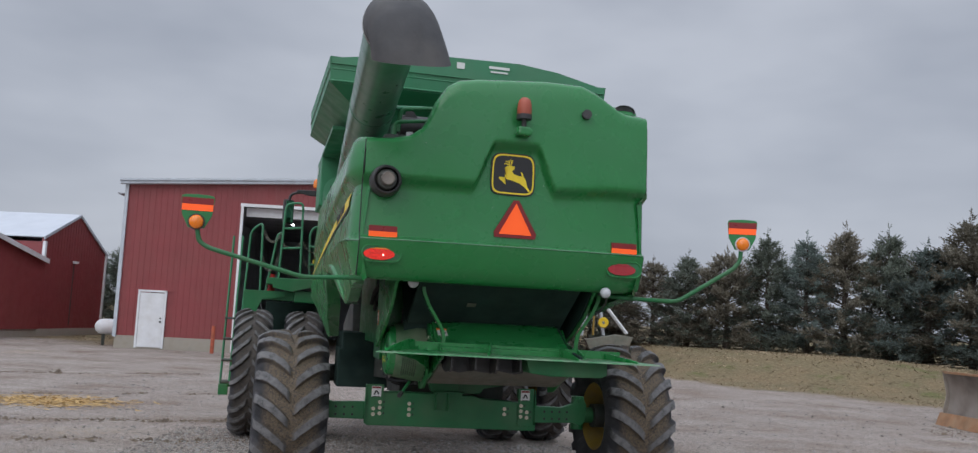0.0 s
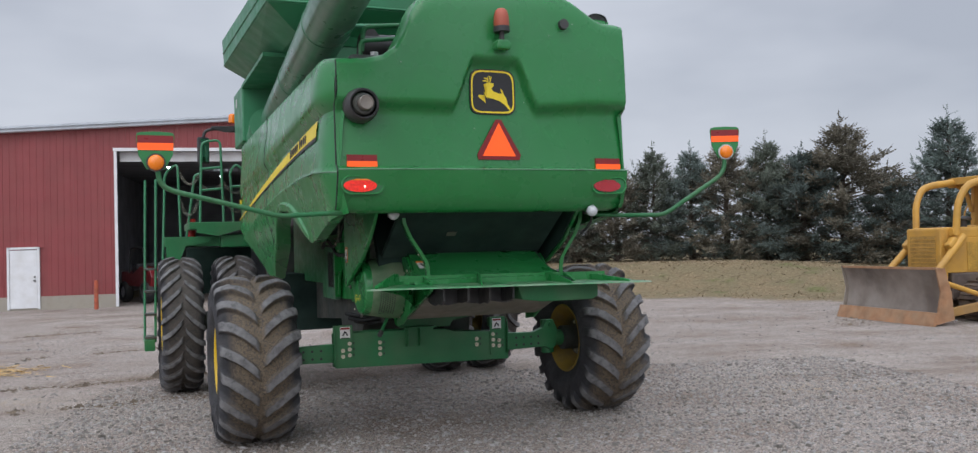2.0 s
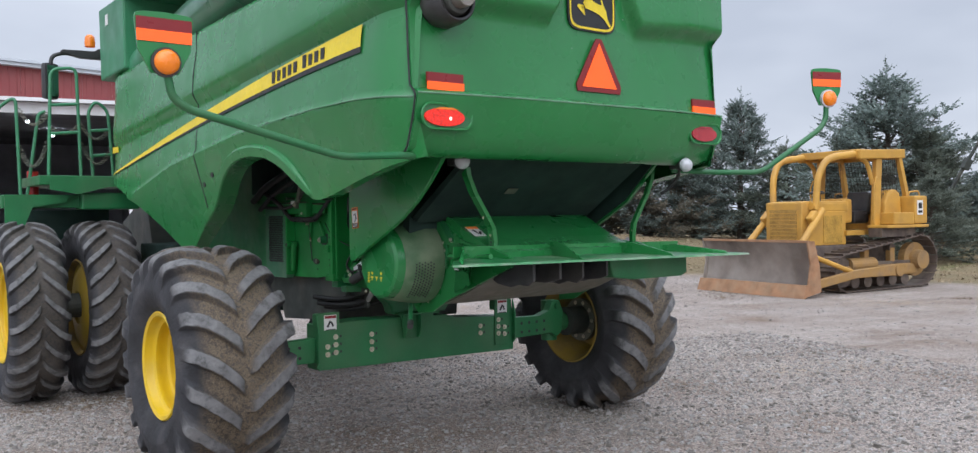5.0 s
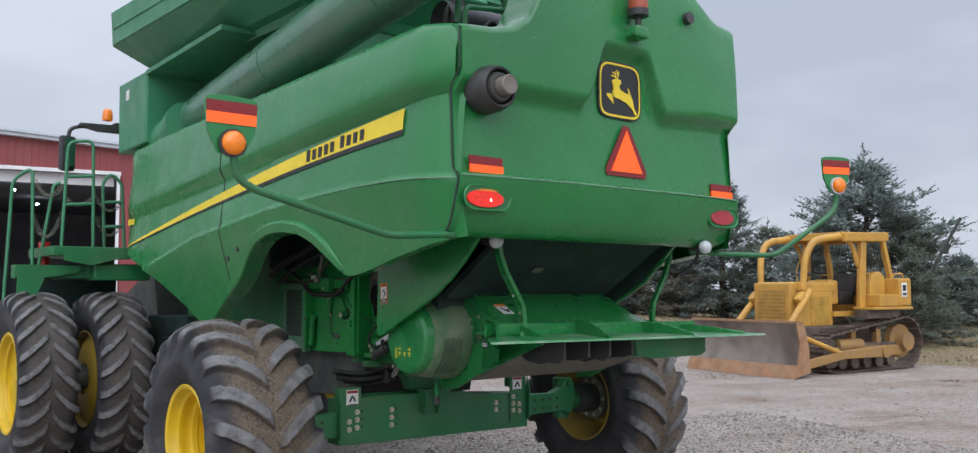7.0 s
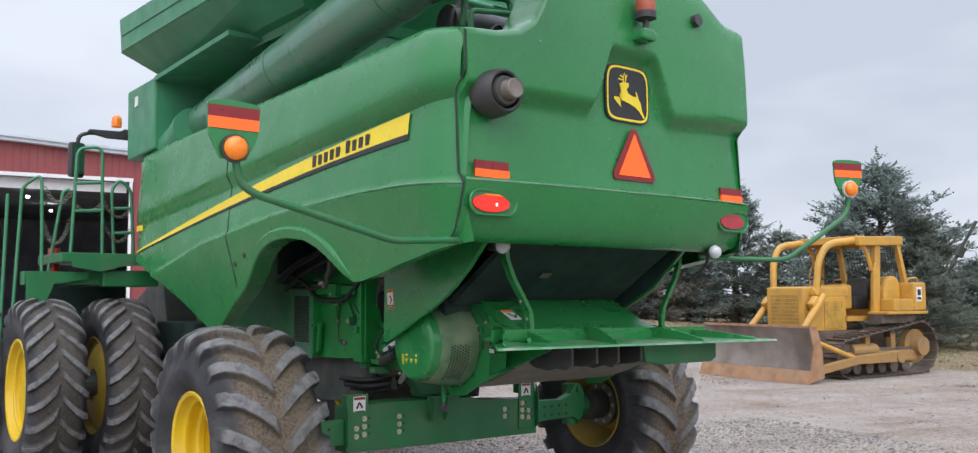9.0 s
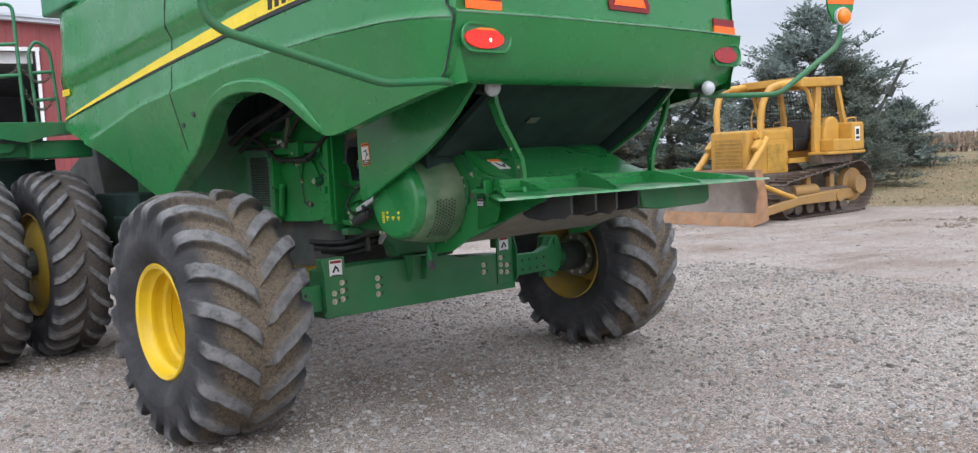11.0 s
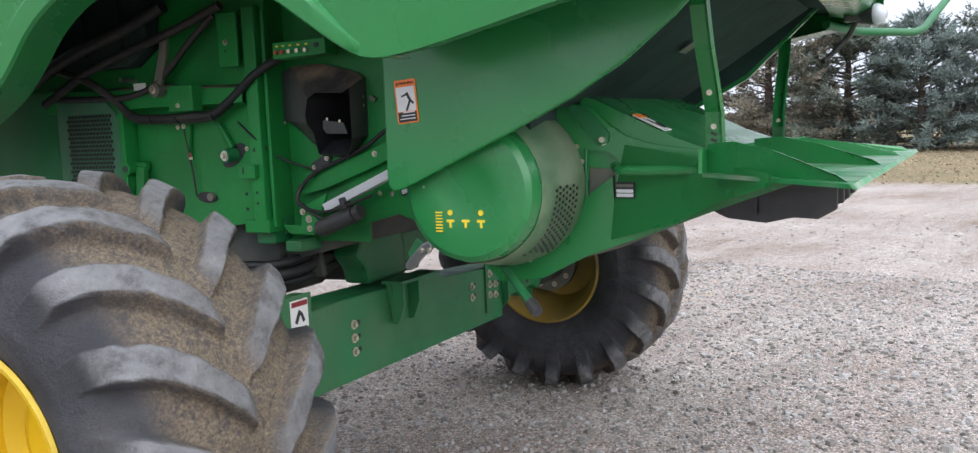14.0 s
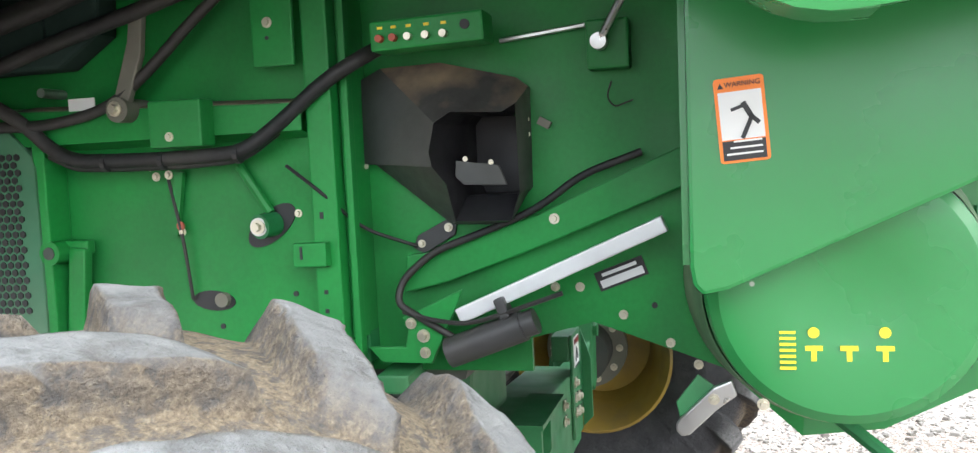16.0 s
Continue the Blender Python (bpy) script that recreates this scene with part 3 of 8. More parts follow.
REAR_R, REAR_W, REAR_RIM = 0.850, 0.76, 0.362
FLIP = Matrix.Diagonal((-1, 1, 1, 1))
_, rear_src = wheel("rear_wheel", pose(-1.76, -0.03, REAR_R - 0.11), REAR_R, REAR_W, REAR_RIM, 19, 0.068, 0.110, 0.40, 0.30, True, turn=0.30)
wheel("rear_wheel", pose(2.02, -0.15, REAR_R - 0.11) @ FLIP, 0, 0, 0, 0, 0, 0, 0, 0, True, rear_src, 0.2)
FRONT_R, FRONT_W, FRONT_RIM = 0.945, 0.52, 0.50
_, front_src = wheel("front_wheel", pose(-2.21, 3.95, FRONT_R - 0.11), FRONT_R, FRONT_W, FRONT_RIM, 25, 0.046, 0.074, -0.29, 0.10, False)
inner, _ = wheel("front_wheel", pose(-1.47, 3.95, FRONT_R - 0.11) @ FLIP, 0, 0, 0, 0, 0, 0, 0, 0, False, front_src, 0.1)
dished = revolve(bmesh.new(), [(0.16, 0.485), (0.175, 0.475), (0.165, 0.44), (0.19, 0.40), (0.215, 0.30), (0.222, 0.18), (0.20, 0.16), (0.20, 0.0001)], 48)
part("wheel_disc", dished, material("matt_yellow_disc", (0.52, 0.36, 0.03), 0.6, vary=0.12, scale=3, dirt=(0.28, 0.21, 0.09), dirt_amount=0.5, dirt_scale=3), inner, "dusty yellow wheel disc", smooth=40)
wheel("front_wheel", pose(1.62, 3.95, FRONT_R - 0.11), 0, 0, 0, 0, 0, 0, 0, 0, False, front_src, 0.3)
wheel("front_wheel", pose(2.36, 3.95, FRONT_R - 0.11) @ FLIP, 0, 0, 0, 0, 0, 0, 0, 0, False, front_src, 0.15)

# rear hood panel
FACE_LOW = [(2.10, -2.12), (2.14, -2.20), (2.30, -2.26), (2.42, -2.295), (2.45, -2.30), (2.465, -2.29), (2.485, -2.245), (2.60, -2.235), (2.90, -2.222), (3.0, -2.218), (3.6, -2.212)]
FACE_HIGH = [(2.6, -2.30), (3.12, -2.312), (3.5, -2.30), (3.9, -2.27), (4.1, -2.23)]
TOP = [(-1.40, 3.31), (-1.36, 3.345), (-1.28, 3.355), (-1.10, 3.365), (-0.95, 3.40), (-0.84, 3.48), (-0.76, 3.62), (-0.70, 3.78), (-0.63, 3.89), (-0.52, 3.955), (-0.35, 3.985), (0.3, 4.04), (0.66, 4.04), (0.80, 3.985), (1.04, 3.84), (1.12, 3.815), (1.28, 3.81), (1.36, 3.80), (1.40, 3.77)]


def soft_step(a, b, v):
    k = min(1.0, max(0.0, (v - a) / (b - a)))
    return k * k * (3 - 2 * k)


def face_y(x, z):
    """The rear face: an upper field that stands proud over a crease, which arches over the emblem."""
    arch = 1 - soft_step(0.19, 0.40, abs(x - 0.03))
    crease = 2.985 + 0.05 * soft_step(0.3, 1.2, x) + 0.40 * arch
    k = soft_step(crease - 0.06, crease + 0.05, z)
    return lerp(FACE_LOW, z) * (1 - k) + lerp(FACE_HIGH, z) * k + 0.075 * (abs(x) / 1.4) ** 3


HOOD_X = 1.335


def rear_hood():
    xs = sorted(set([round(v, 3) for v in np.linspace(-HOOD_X, HOOD_X, 62)] + [round(v, 3) for v in np.linspace(-0.42, 0.48, 100)] + [a for a, _ in TOP if abs(a) < HOOD_X - 0.01]))
    rows = []
    for x in xs:
        top = lerp(TOP, x)
        low = 2.10 + 0.05 * (max(0, abs(x) - 1.1) / 0.3) ** 2
        zs = [low, low + 0.03] + [2.22, 2.30, 2.42, 2.45, 2.465, 2.485, 2.54, 2.66, 2.72, 2.78, 2.84, 2.90, 2.93, 2.95, 2.97, 2.99, 3.01, 3.03, 3.05, 3.07, 3.10, 3.14, 3.18, 3.24]
        mid = min(3.28, top - 0.07)
        zs += [v for v in np.linspace(mid, min(3.46, top - 0.06), 12)] + [min(3.46, top - 0.06) + (top - 0.05 - min(3.46, top - 0.06)) * k for k in (0.25, 0.5, 0.75, 1.0)]
        row = [(x, face_y(x, zs[0]) + 0.12, zs[0] + 0.02)] + [(x, face_y(x, z), z) for z in zs]
        y = face_y(x, zs[-1])
        row += [(x, y + 0.015, top - 0.02), (x, y + 0.05, top), (x, y + 0.32, top + 0.0)]
        rows.append(row)
    left = [(p[0] + 0.01, p[1] + 0.10, p[2]) for p in rows[0]]
    right = [(p[0] + 0.03, p[1] + 0.16, p[2]) for p in rows[-1]]
    return sheet([left] + rows + [right])


part("rear_hood", rear_hood(), GREEN, combine, "glossy green moulded rear hood with a crease", smooth=40)


# side panels
ARCH = [(-2.2, 2.10), (-1.9, 2.05), (-1.5, 1.98), (-1.18, 1.912), (-1.08, 1.893), (-1.0, 1.882), (-0.93, 1.880), (-0.87, 1.895), (-0.81, 1.938), (-0.74, 2.0), (-0.60, 2.11), (-0.40, 2.19), (-0.15, 2.22), (0.10, 2.21), (0.30, 2.16), (0.47, 2.07), (0.62, 1.95), (0.78, 1.84), (1.1, 1.70), (1.62, 1.47), (1.70, 1.46), (1.80, 1.50), (2.2, 1.72), (2.6, 1.90), (3.0, 2.03), (3.4, 2.14), (3.72, 2.20)]
SIDE_UP = [(2.0, 1.44), (2.46, 1.425), (2.86, 1.395), (2.96, 1.378), (3.045, 1.466), (3.2, 1.460), (3.42, 1.41)]
LEDGE_Z = [(-2.3, 2.425), (-1.74, 2.455), (-1.19, 2.455), (-0.5, 2.43), (0.13, 2.40), (0.79, 2.33), (1.56, 2.25), (2.48, 2.07), (3.7, 1.85)]


def side_x(z, y):
    """Half width of the side panel: an upper crease that falls towards the front, a ledge, and a tucked lower field."""
    drop = lerp([(-2.25, 0.0), (3.72, -0.45)], y)

    keep = lerp([(-2.2, 1.0), (-0.5, 0.72), (3.7, 0.34)], y)

    def upper(v):
        u = v - drop * soft_step(2.64 + drop, 2.80 + drop, v)
        plain = lerp([(2.0, 1.44), (2.46, 1.425), (2.96, 1.428), (3.42, 1.40)], u)
        return plain + keep * (lerp(SIDE_UP, u) - plain)

    edge = lerp(LEDGE_Z, y)
    below = upper(edge) + 0.024 - 0.26 * (edge - z)
    k = soft_step(edge - 0.006, edge + 0.022, z)
    return below * (1 - k) + upper(z) * k


def side_skin(side, y0, y1, rear):
    ys = [y for y in [round(v, 3) for v in np.linspace(y0, y1, int(abs(y1 - y0) / 0.045) + 2)]]
    rows = []
    for y in ys:
        low, top = lerp(ARCH, y), lerp([(-2.25, 3.35), (-1.9, 3.40), (3.72, 3.29)], y)
        corner = 0.0
        if rear and y < -1.85:
            corner = 0.115 * ((-1.85 - y) / 0.345) ** 2.4
        if side > 0 and rear:
            top = lerp([(-2.25, 3.72), (-1.5, 3.70), (-1.1, 3.42), (3.72, 3.29)], y)
        inset = 0.0 if y < 3.3 else 0.10 * ((y - 3.3) / 0.42) ** 2
        drop = lerp([(-2.25, 0.0), (3.72, -0.45)], y)
        zs = [low + (top - low) * k for k in (0, 0.03, 0.1, 0.2, 0.3)]
        crease = 2.96 + drop
        edge = min(max(lerp(LEDGE_Z, y), low + 0.12), crease - 0.16)
        zs = [low, low + 0.03, edge - 0.03, edge - 0.008, edge + 0.008, edge + 0.024, edge + 0.05] + list(np.linspace(low + 0.08, max(low + 0.1, crease - 0.12), 6)) + [crease - 0.05, crease, crease + 0.05, crease + 0.10] + list(np.linspace(crease + 0.18, top - 0.05, 4)) + [top - 0.02, top]
        zs = sorted(zs)
        row = [(side * (side_x(low, y) - 0.10), y, low + 0.01)]
        for z in zs:
            x = side_x(z, y)
            lip = 0.010 * math.exp(-((z - low) / 0.06) ** 2) * max(0.0, min(1.0, (y + 1.25) / 0.3, (0.95 - y) / 0.3))
            x += lip - corner - inset - (0.03 if z > top - 0.01 else 0.012 if z > top - 0.03 else 0)
            row.append((side * x, y, z))
        row.append((side * (1.43 - 0.16 - corner), y, top))
        rows.append(row)
    return sheet(rows)


for side in (-1, 1):
    part("side_panel", side_skin(side, -2.195, 0.985, True), GREEN, combine, "green moulded side panel with a wheel arch", smooth=40)
    part("front_side_panel", side_skin(side, 1.0, 3.72, False), GREEN, combine, "green moulded side panel with a yellow stripe", smooth=40)


def arch_lip(side):
    """The crisp raised flange round the wheel arch, swept along its edge."""
    ys = np.linspace(-1.02, 1.60, 90)
    edge = [Vector((y, lerp(ARCH, y))) for y in ys]
    edge = [sum((edge[min(max(i + k, 0), len(edge) - 1)] for k in (-2, -1, 0, 1, 2)), Vector((0, 0))) / 5 for i in range(len(edge))]
    rows = []
    for i, p in enumerate(edge):
        d = (edge[min(i + 1, len(edge) - 1)] - edge[max(i - 1, 0)]).normalized()
        n = Vector((-d.y, d.x)) if d.x > 0 else Vector((d.y, -d.x))
        fade = min(1.0, i / 14, (len(edge) - 1 - i) / 22)
        fade = fade * fade * (3 - 2 * fade)
        row = []
        for out, up in ((-0.115, -0.004), (0.030 * fade, -0.006), (0.040 * fade, 0.002), (0.036 * fade, 0.050 + 0.016 * fade), (0.026 * fade, 0.064 + 0.016 * fade), (-0.012, 0.078 + 0.018 * fade)):
            q = p + n * (up * (0.35 + 0.65 * fade))
            row.append((side * (side_x(q.y, q.x) + out), q.x, q.y))
        rows.append(row)
    return sheet(rows)


for side in (-1, 1):
    part("arch_lip", arch_lip(side), GREEN, combine, "raised green flange round the wheel arch", smooth=30)

# hull behind the panels, tank and auger housing
hull = bmesh.new()
box(hull, (0, 1.6, 2.83), (1.36, 4.4, 0.94), bevel=0.02)
box(hull, (0, 2.7, 1.88), (1.28, 2.2, 0.96), bevel=0.02)
part("separator_body", hull, GREEN_FRAME, combine, "green steel separator body")
part("engine_deck", nbox((0, -0.6, 3.2), (2.3, 2.9, 0.12), bevel=0.02), GREEN_BIN, combine)

# pale beads that paint the highlight along the hood and side panel ledges
LEDGE = material("pale_ledge_highlight", (0.13, 0.26, 0.16), 0.6, vary=0.2, scale=8)
part("ledge_line", tube(bmesh.new(), [(x, face_y(x, 2.452) - 0.001, 2.452 + 0.012 * (x + 1.39) / 2.78) for x in np.linspace(-HOOD_X, HOOD_X, 40)], 0.006, 6), LEDGE, combine)
for side in (-1, 1):
    part("ledge_line", tube(bmesh.new(), [(side * (side_x(lerp(LEDGE_Z, y) - 0.004, y) - 0.115 * max(0.0, (-1.85 - y) / 0.345) ** 2.4), y, lerp(LEDGE_Z, y) + 0.002) for y in np.linspace(-2.19, 0.2, 40)], 0.005, 6, rad=lambda s: 0.0055 * (1 - s) + 0.001), LEDGE, combine)

# dark sheets added over the wheel wells to shut out sky light
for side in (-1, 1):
    part("well_liner", plate([(side * 0.62, -0.72), (side * 1.32, -0.72), (side * 1.32, 1.5), (side * 0.62, 1.5)], "z", 2.32, 2.34), CAVITY_SHADE, combine)


def rear_plate(pts, y, depth=0.006):
    """A flat shape on the rear hood, given by points (x, z)."""
    return plate([(x, z) for x, z in pts], "y", y, y - depth)


def rounded(cx, cz, w, h, r, n=5):
    out = []
    for sx, sz, a0 in ((1, 1, 0), (-1, 1, 90), (-1, -1, 180), (1, -1, 270)):
        for i in range(n + 1):
            a = radians(a0 + 90 * i / n)
            out.append((cx + sx * (w / 2 - r) + r * math.cos(a), cz + sz * (h / 2 - r) + r * math.sin(a)))
    return out


def oval(cx, cz, w, h, n=24):
    return [(cx + w / 2 * math.cos(2 * math.pi * i / n), cz + h / 2 * math.sin(2 * math.pi * i / n)) for i in range(n)]


def bolt_source():
    bm = bmesh.new()
    cyl(bm, (0, 0, 0), (0, 0, 0.004), 0.017, seg=10)
    cyl(bm, (0, 0, 0.004), (0, 0, 0.014), 0.011, 0.009, seg=6)
    return bm


bolt_first = None


def bolt(parent, p, normal, s=1.0, mat=ZINC):
    """A washer and hexagon head."""
    s = s * 0.74
    global bolt_first
    m = Matrix.Translation(p) @ Vector(normal).to_track_quat("Z", "Y").to_matrix().to_4x4() @ Matrix.Scale(s, 4)
    if bolt_first is None:
        bolt_first = part("bolt", bolt_source(), mat, parent)
        bolt_first.matrix_basis = m
        return bolt_first
    return share("bolt", bolt_first, parent, m)


# emblem, warning triangle, reflectors and lamps on the hood
emblem = part("emblem", rear_plate([(0.02 + 0.212 * math.copysign(abs(math.cos(a)) ** 0.35, math.cos(a)) * (1 - 0.03 * math.sin(a)), 3.13 + 0.195 * math.copysign(abs(math.sin(a)) ** 0.42, math.sin(a))) for a in np.linspace(0, 2 * math.pi, 40, endpoint=False)], -2.222, 0.012), LABEL_BLACK, combine, "black emblem shield with a yellow edge")
ring = bmesh.new()
loop_o = [(0.02 + 0.200 * math.copysign(abs(math.cos(a)) ** 0.35, math.cos(a)) * (1 - 0.03 * math.sin(a)), 3.13 + 0.184 * math.copysign(abs(math.sin(a)) ** 0.42, math.sin(a))) for a in np.linspace(0, 2 * math.pi, 40, endpoint=False)]
loop_i = [(0.02 + (x - 0.02) * 0.93, 3.13 + (z - 3.13) * 0.92) for x, z in loop_o]
o_v, i_v = [ring.verts.new((x, -2.2365, z)) for x, z in loop_o], [ring.verts.new((x, -2.2365, z)) for x, z in loop_i]
for k in range(40):
    ring.faces.new((o_v[k], o_v[(k + 1) % 40], i_v[(k + 1) % 40], i_v[k]))
part("emblem_border", ring, DECAL_YELLOW, emblem, "yellow border line")
mark = bmesh.new()
SHAPES = (
    ((-52, 28), (-34, 40), (-3, 45), (0, 32), (-10, 18), (2, 5), (30, 2), (55, 5), (72, -12), (80, -35), (104, -60), (96, -66), (70, -46), (40, -34), (5, -30), (-30, -30), (-44, -14), (-36, 8), (-36, 24)),
    ((-40, -22), (-68, -26), (-72, -34), (-62, -40), (-28, -58), (-32, -50), (-56, -34), (-38, -32)),
    ((36, 26), (46, 22), (58, 2), (48, 0)),
    ((-33, 38), (-27, 38), (-34, 66), (-40, 70)), ((-34, 55), (-33, 60), (-55, 62), (-54, 57)), ((-30, 45), (-30, 51), (-60, 48), (-58, 43)), ((-26, 40), (-20, 40), (-16, 72), (-21, 74)), ((-22, 52), (-18, 56), (-30, 78), (-33, 74)),
)
for pts in SHAPES:
    mark.faces.new([mark.verts.new((0.02 + 0.0018 * (x * 0.985 + y * 0.17), -2.238, 3.125 + 0.0018 * (y * 0.985 - x * 0.17))) for x, y in pts])
bmesh.ops.triangulate(mark, faces=mark.faces)
part("emblem_mark", mark, DECAL_YELLOW, emblem, "plain yellow leaping shape")

def truncated(cx, z0, w, h, cut):
    return [(cx - w / 2, z0), (cx + w / 2, z0), (cx + w / 2 + cut * 0.2, z0 + cut), (cx + cut * 0.55, z0 + h), (cx - cut * 0.55, z0 + h), (cx - w / 2 - cut * 0.2, z0 + cut)]


smv = part("warning_triangle", rear_plate(truncated(0.06, 2.545, 0.385, 0.345, 0.045), -2.243, 0.008), RED_REFLECT, combine, "slow vehicle triangle, orange with dark red border")
part("triangle_centre", rear_plate([(0.06 - 0.155, 2.575), (0.06 + 0.155, 2.575), (0.06, 2.862)], -2.253, 0.003), ORANGE, smv, "fluorescent orange triangle")
for sx in (-1, 1):
    cx = sx * 1.14
    r = part("reflector", rear_plate([(cx - 0.125, 2.520), (cx + 0.125, 2.520), (cx + 0.125, 2.572), (cx - 0.125, 2.572)], -2.212, 0.014), RED_REFLECT, combine, "two-tone reflector strip, dark red over orange")
    part("orange_strip", rear_plate([(cx - 0.125, 2.474), (cx + 0.125, 2.474), (cx + 0.125, 2.5195), (cx - 0.125, 2.5195)], -2.222, 0.012), ORANGE, r)
    # flat plate in darker green paints the shadow of the lamp's recess
    lamp = part("tail_lamp", rear_plate(rounded(cx, 2.325, 0.34, 0.135, 0.065), -2.230, 0.010), GREEN_FRAME, combine, "oval tail lamp on a plate dark like a shaded recess" if sx > 0 else "lit red oval tail lamp on a plate dark like a shaded recess")
    edge = rounded(cx, 2.325, 0.345, 0.14, 0.067)
    part("bezel", tube(bmesh.new(), [(px, -2.240, pz) for px, pz in edge + edge[:1]], 0.009, 6), GREEN, lamp)
    part("lens", rear_plate(oval(cx - 0.025, 2.320, 0.275, 0.104), -2.240, 0.012), RED_LIT if sx < 0 else RED_LENS, lamp)
    part("amber_rim", rear_plate([(cx - 0.10, 2.362), (cx + 0.07, 2.362), (cx + 0.03, 2.374), (cx - 0.06, 2.374)], -2.240, 0.016), AMBER if sx < 0 else RED_LENS, lamp)
    if sx < 0:
        part("bulb", rear_plate(oval(cx + 0.01, 2.312, 0.014, 0.022, 10), -2.2545, 0.003), LAMP_GLOW, lamp)

# exhaust
ex = bmesh.new()
revolve(ex, [(-0.02, 0.128), (0.02, 0.142), (0.10, 0.140), (0.16, 0.128), (0.175, 0.118), (0.17, 0.106), (0.06, 0.10), (0.05, 0.0001)], 32)
funnel = part("exhaust_funnel", ex, BLACK_PLASTIC, combine, "black round exhaust shroud", smooth=40)
funnel.matrix_basis = Matrix.Translation((-1.15, -2.20, 2.965)) @ Matrix.Rotation(radians(-90), 4, "Z")
sleeve = bmesh.new()
revolve(sleeve, [(0, 0.092), (0.10, 0.092), (0.13, 0.082), (0.135, 0.062), (0.05, 0.058)], 28)
sleeve_ob = part("exhaust_sleeve", sleeve, DARK_INSIDE, combine, smooth=40)
sleeve_ob.matrix_basis = Matrix.Translation((-1.15, -2.25, 2.965)) @ Matrix.Rotation(radians(-90), 4, "Z")
pipe = bmesh.new()
revolve(pipe, [(0, 0.058), (0.205, 0.058), (0.21, 0.053), (0.203, 0.049), (0.195, 0.0001)], 28)
pipe_ob = part("exhaust_pipe", pipe, [EXHAUST], combine, "brown-grey exhaust outlet", smooth=40)
pipe_ob.matrix_basis = Matrix.Translation((-1.15, -2.25, 2.965)) @ Matrix.Rotation(radians(-90), 4, "Z")

# rotating beacon and camera eye
bracket = part("beacon_bracket", plate([(0.0, 3.475), (0.13, 3.47), (0.15, 3.52), (0.11, 3.555), (0.01, 3.555)], "y", -2.28, -2.40, 0.02), GREEN, combine)
bc = bmesh.new()
revolve(bc, [(0, 0.064), (0.04, 0.068), (0.10, 0.064), (0.145, 0.052), (0.165, 0.03), (0.17, 0.0001)], 20)
beacon = part("beacon", bc, BEACON_RED, combine, "faded red beacon dome", smooth=60)
beacon.matrix_basis = Matrix.Translation((0.06, -2.37, 3.655)) @ Matrix.Rotation(radians(-90), 4, "Y")
part("beacon_base", ncyl((0.06, -2.37, 3.62), (0.06, -2.37, 3.665), 0.07, seg=18), BLACK_PLASTIC, combine)
part("beacon_stem", ncyl((0.06, -2.37, 3.53), (0.06, -2.37, 3.63), 0.022), BLACK_PLASTIC, combine)
part("camera_eye", ncyl((0.69, -2.25, 3.745), (0.69, -2.315, 3.75), 0.045, seg=18), BLACK_PLASTIC, combine)

# yellow stripe with its printed name as plain bars
def stripe_strip(lo, hi, off, mat, name, y0=-1.74, y1=3.45, label=""):
    rows = []
    for y in np.linspace(y0, y1, 80):
        k = (y - y0) / (y1 - y0)
        mid_lo, mid_hi = lo(k), hi(k)
        drop = lerp([(-2.25, 0.0), (3.72, -0.45)], y)
        rows.append([(-(side_x(z, y) + off - (0.10 * ((y - 3.3) / 0.42) ** 2 if y > 3.3 else 0)), y, z) for z in np.linspace(mid_lo, mid_hi, 7)])
    return part(name, sheet(rows), mat, combine, label)


def curve(k):
    return 2.825 - 0.22 * k - 0.36 * k ** 1.5


stripe_strip(lambda k: curve(k) - 0.075 * (1 - k) - 0.012, lambda k: curve(k) - 0.045 * (1 - k) - 0.006, 0.010, LABEL_BLACK, "stripe_shadow", label="thin black line under the stripe")
stripe = stripe_strip(lambda k: curve(k) - 0.045 * (1 - k) - 0.006, lambda k: curve(k) + 0.075 * (1 - k) + 0.008, 0.011, DECAL_YELLOW, "yellow_stripe", label="tapering yellow decal stripe")
for i in range(9):
    y = -1.25 + i * 0.085 + (0.05 if i > 3 else 0)
    k = (y + 1.74) / 5.19
    z = curve(k) + 0.01
    h = 0.036 + (0.012 if i in (3, 8) else 0)
    x = -side_x(z, y) - 0.013
    part("name_bar", plate([(y - 0.030, z - 0.036), (y + 0.018, z - 0.036), (y + 0.012, z + h), (y - 0.036, z + h)], "x", x, x - 0.004), LABEL_BLACK, combine)
for i in range(4):
    y = 3.28 + i * 0.05
    part("model_bar", plate([(y - 0.018, 2.47), (y + 0.018, 2.47), (y + 0.018, 2.53), (y - 0.018, 2.53)], "x", -1.425, -1.432), DECAL_YELLOW, combine)
for y, z in ((0.72, 2.13), (0.93, 2.06)):
    part("panel_hole", ncyl((-side_x(z, y) + 0.01, y, z), (-side_x(z, y) - 0.003, y, z), 0.028, seg=18), LABEL_BLACK, combine)

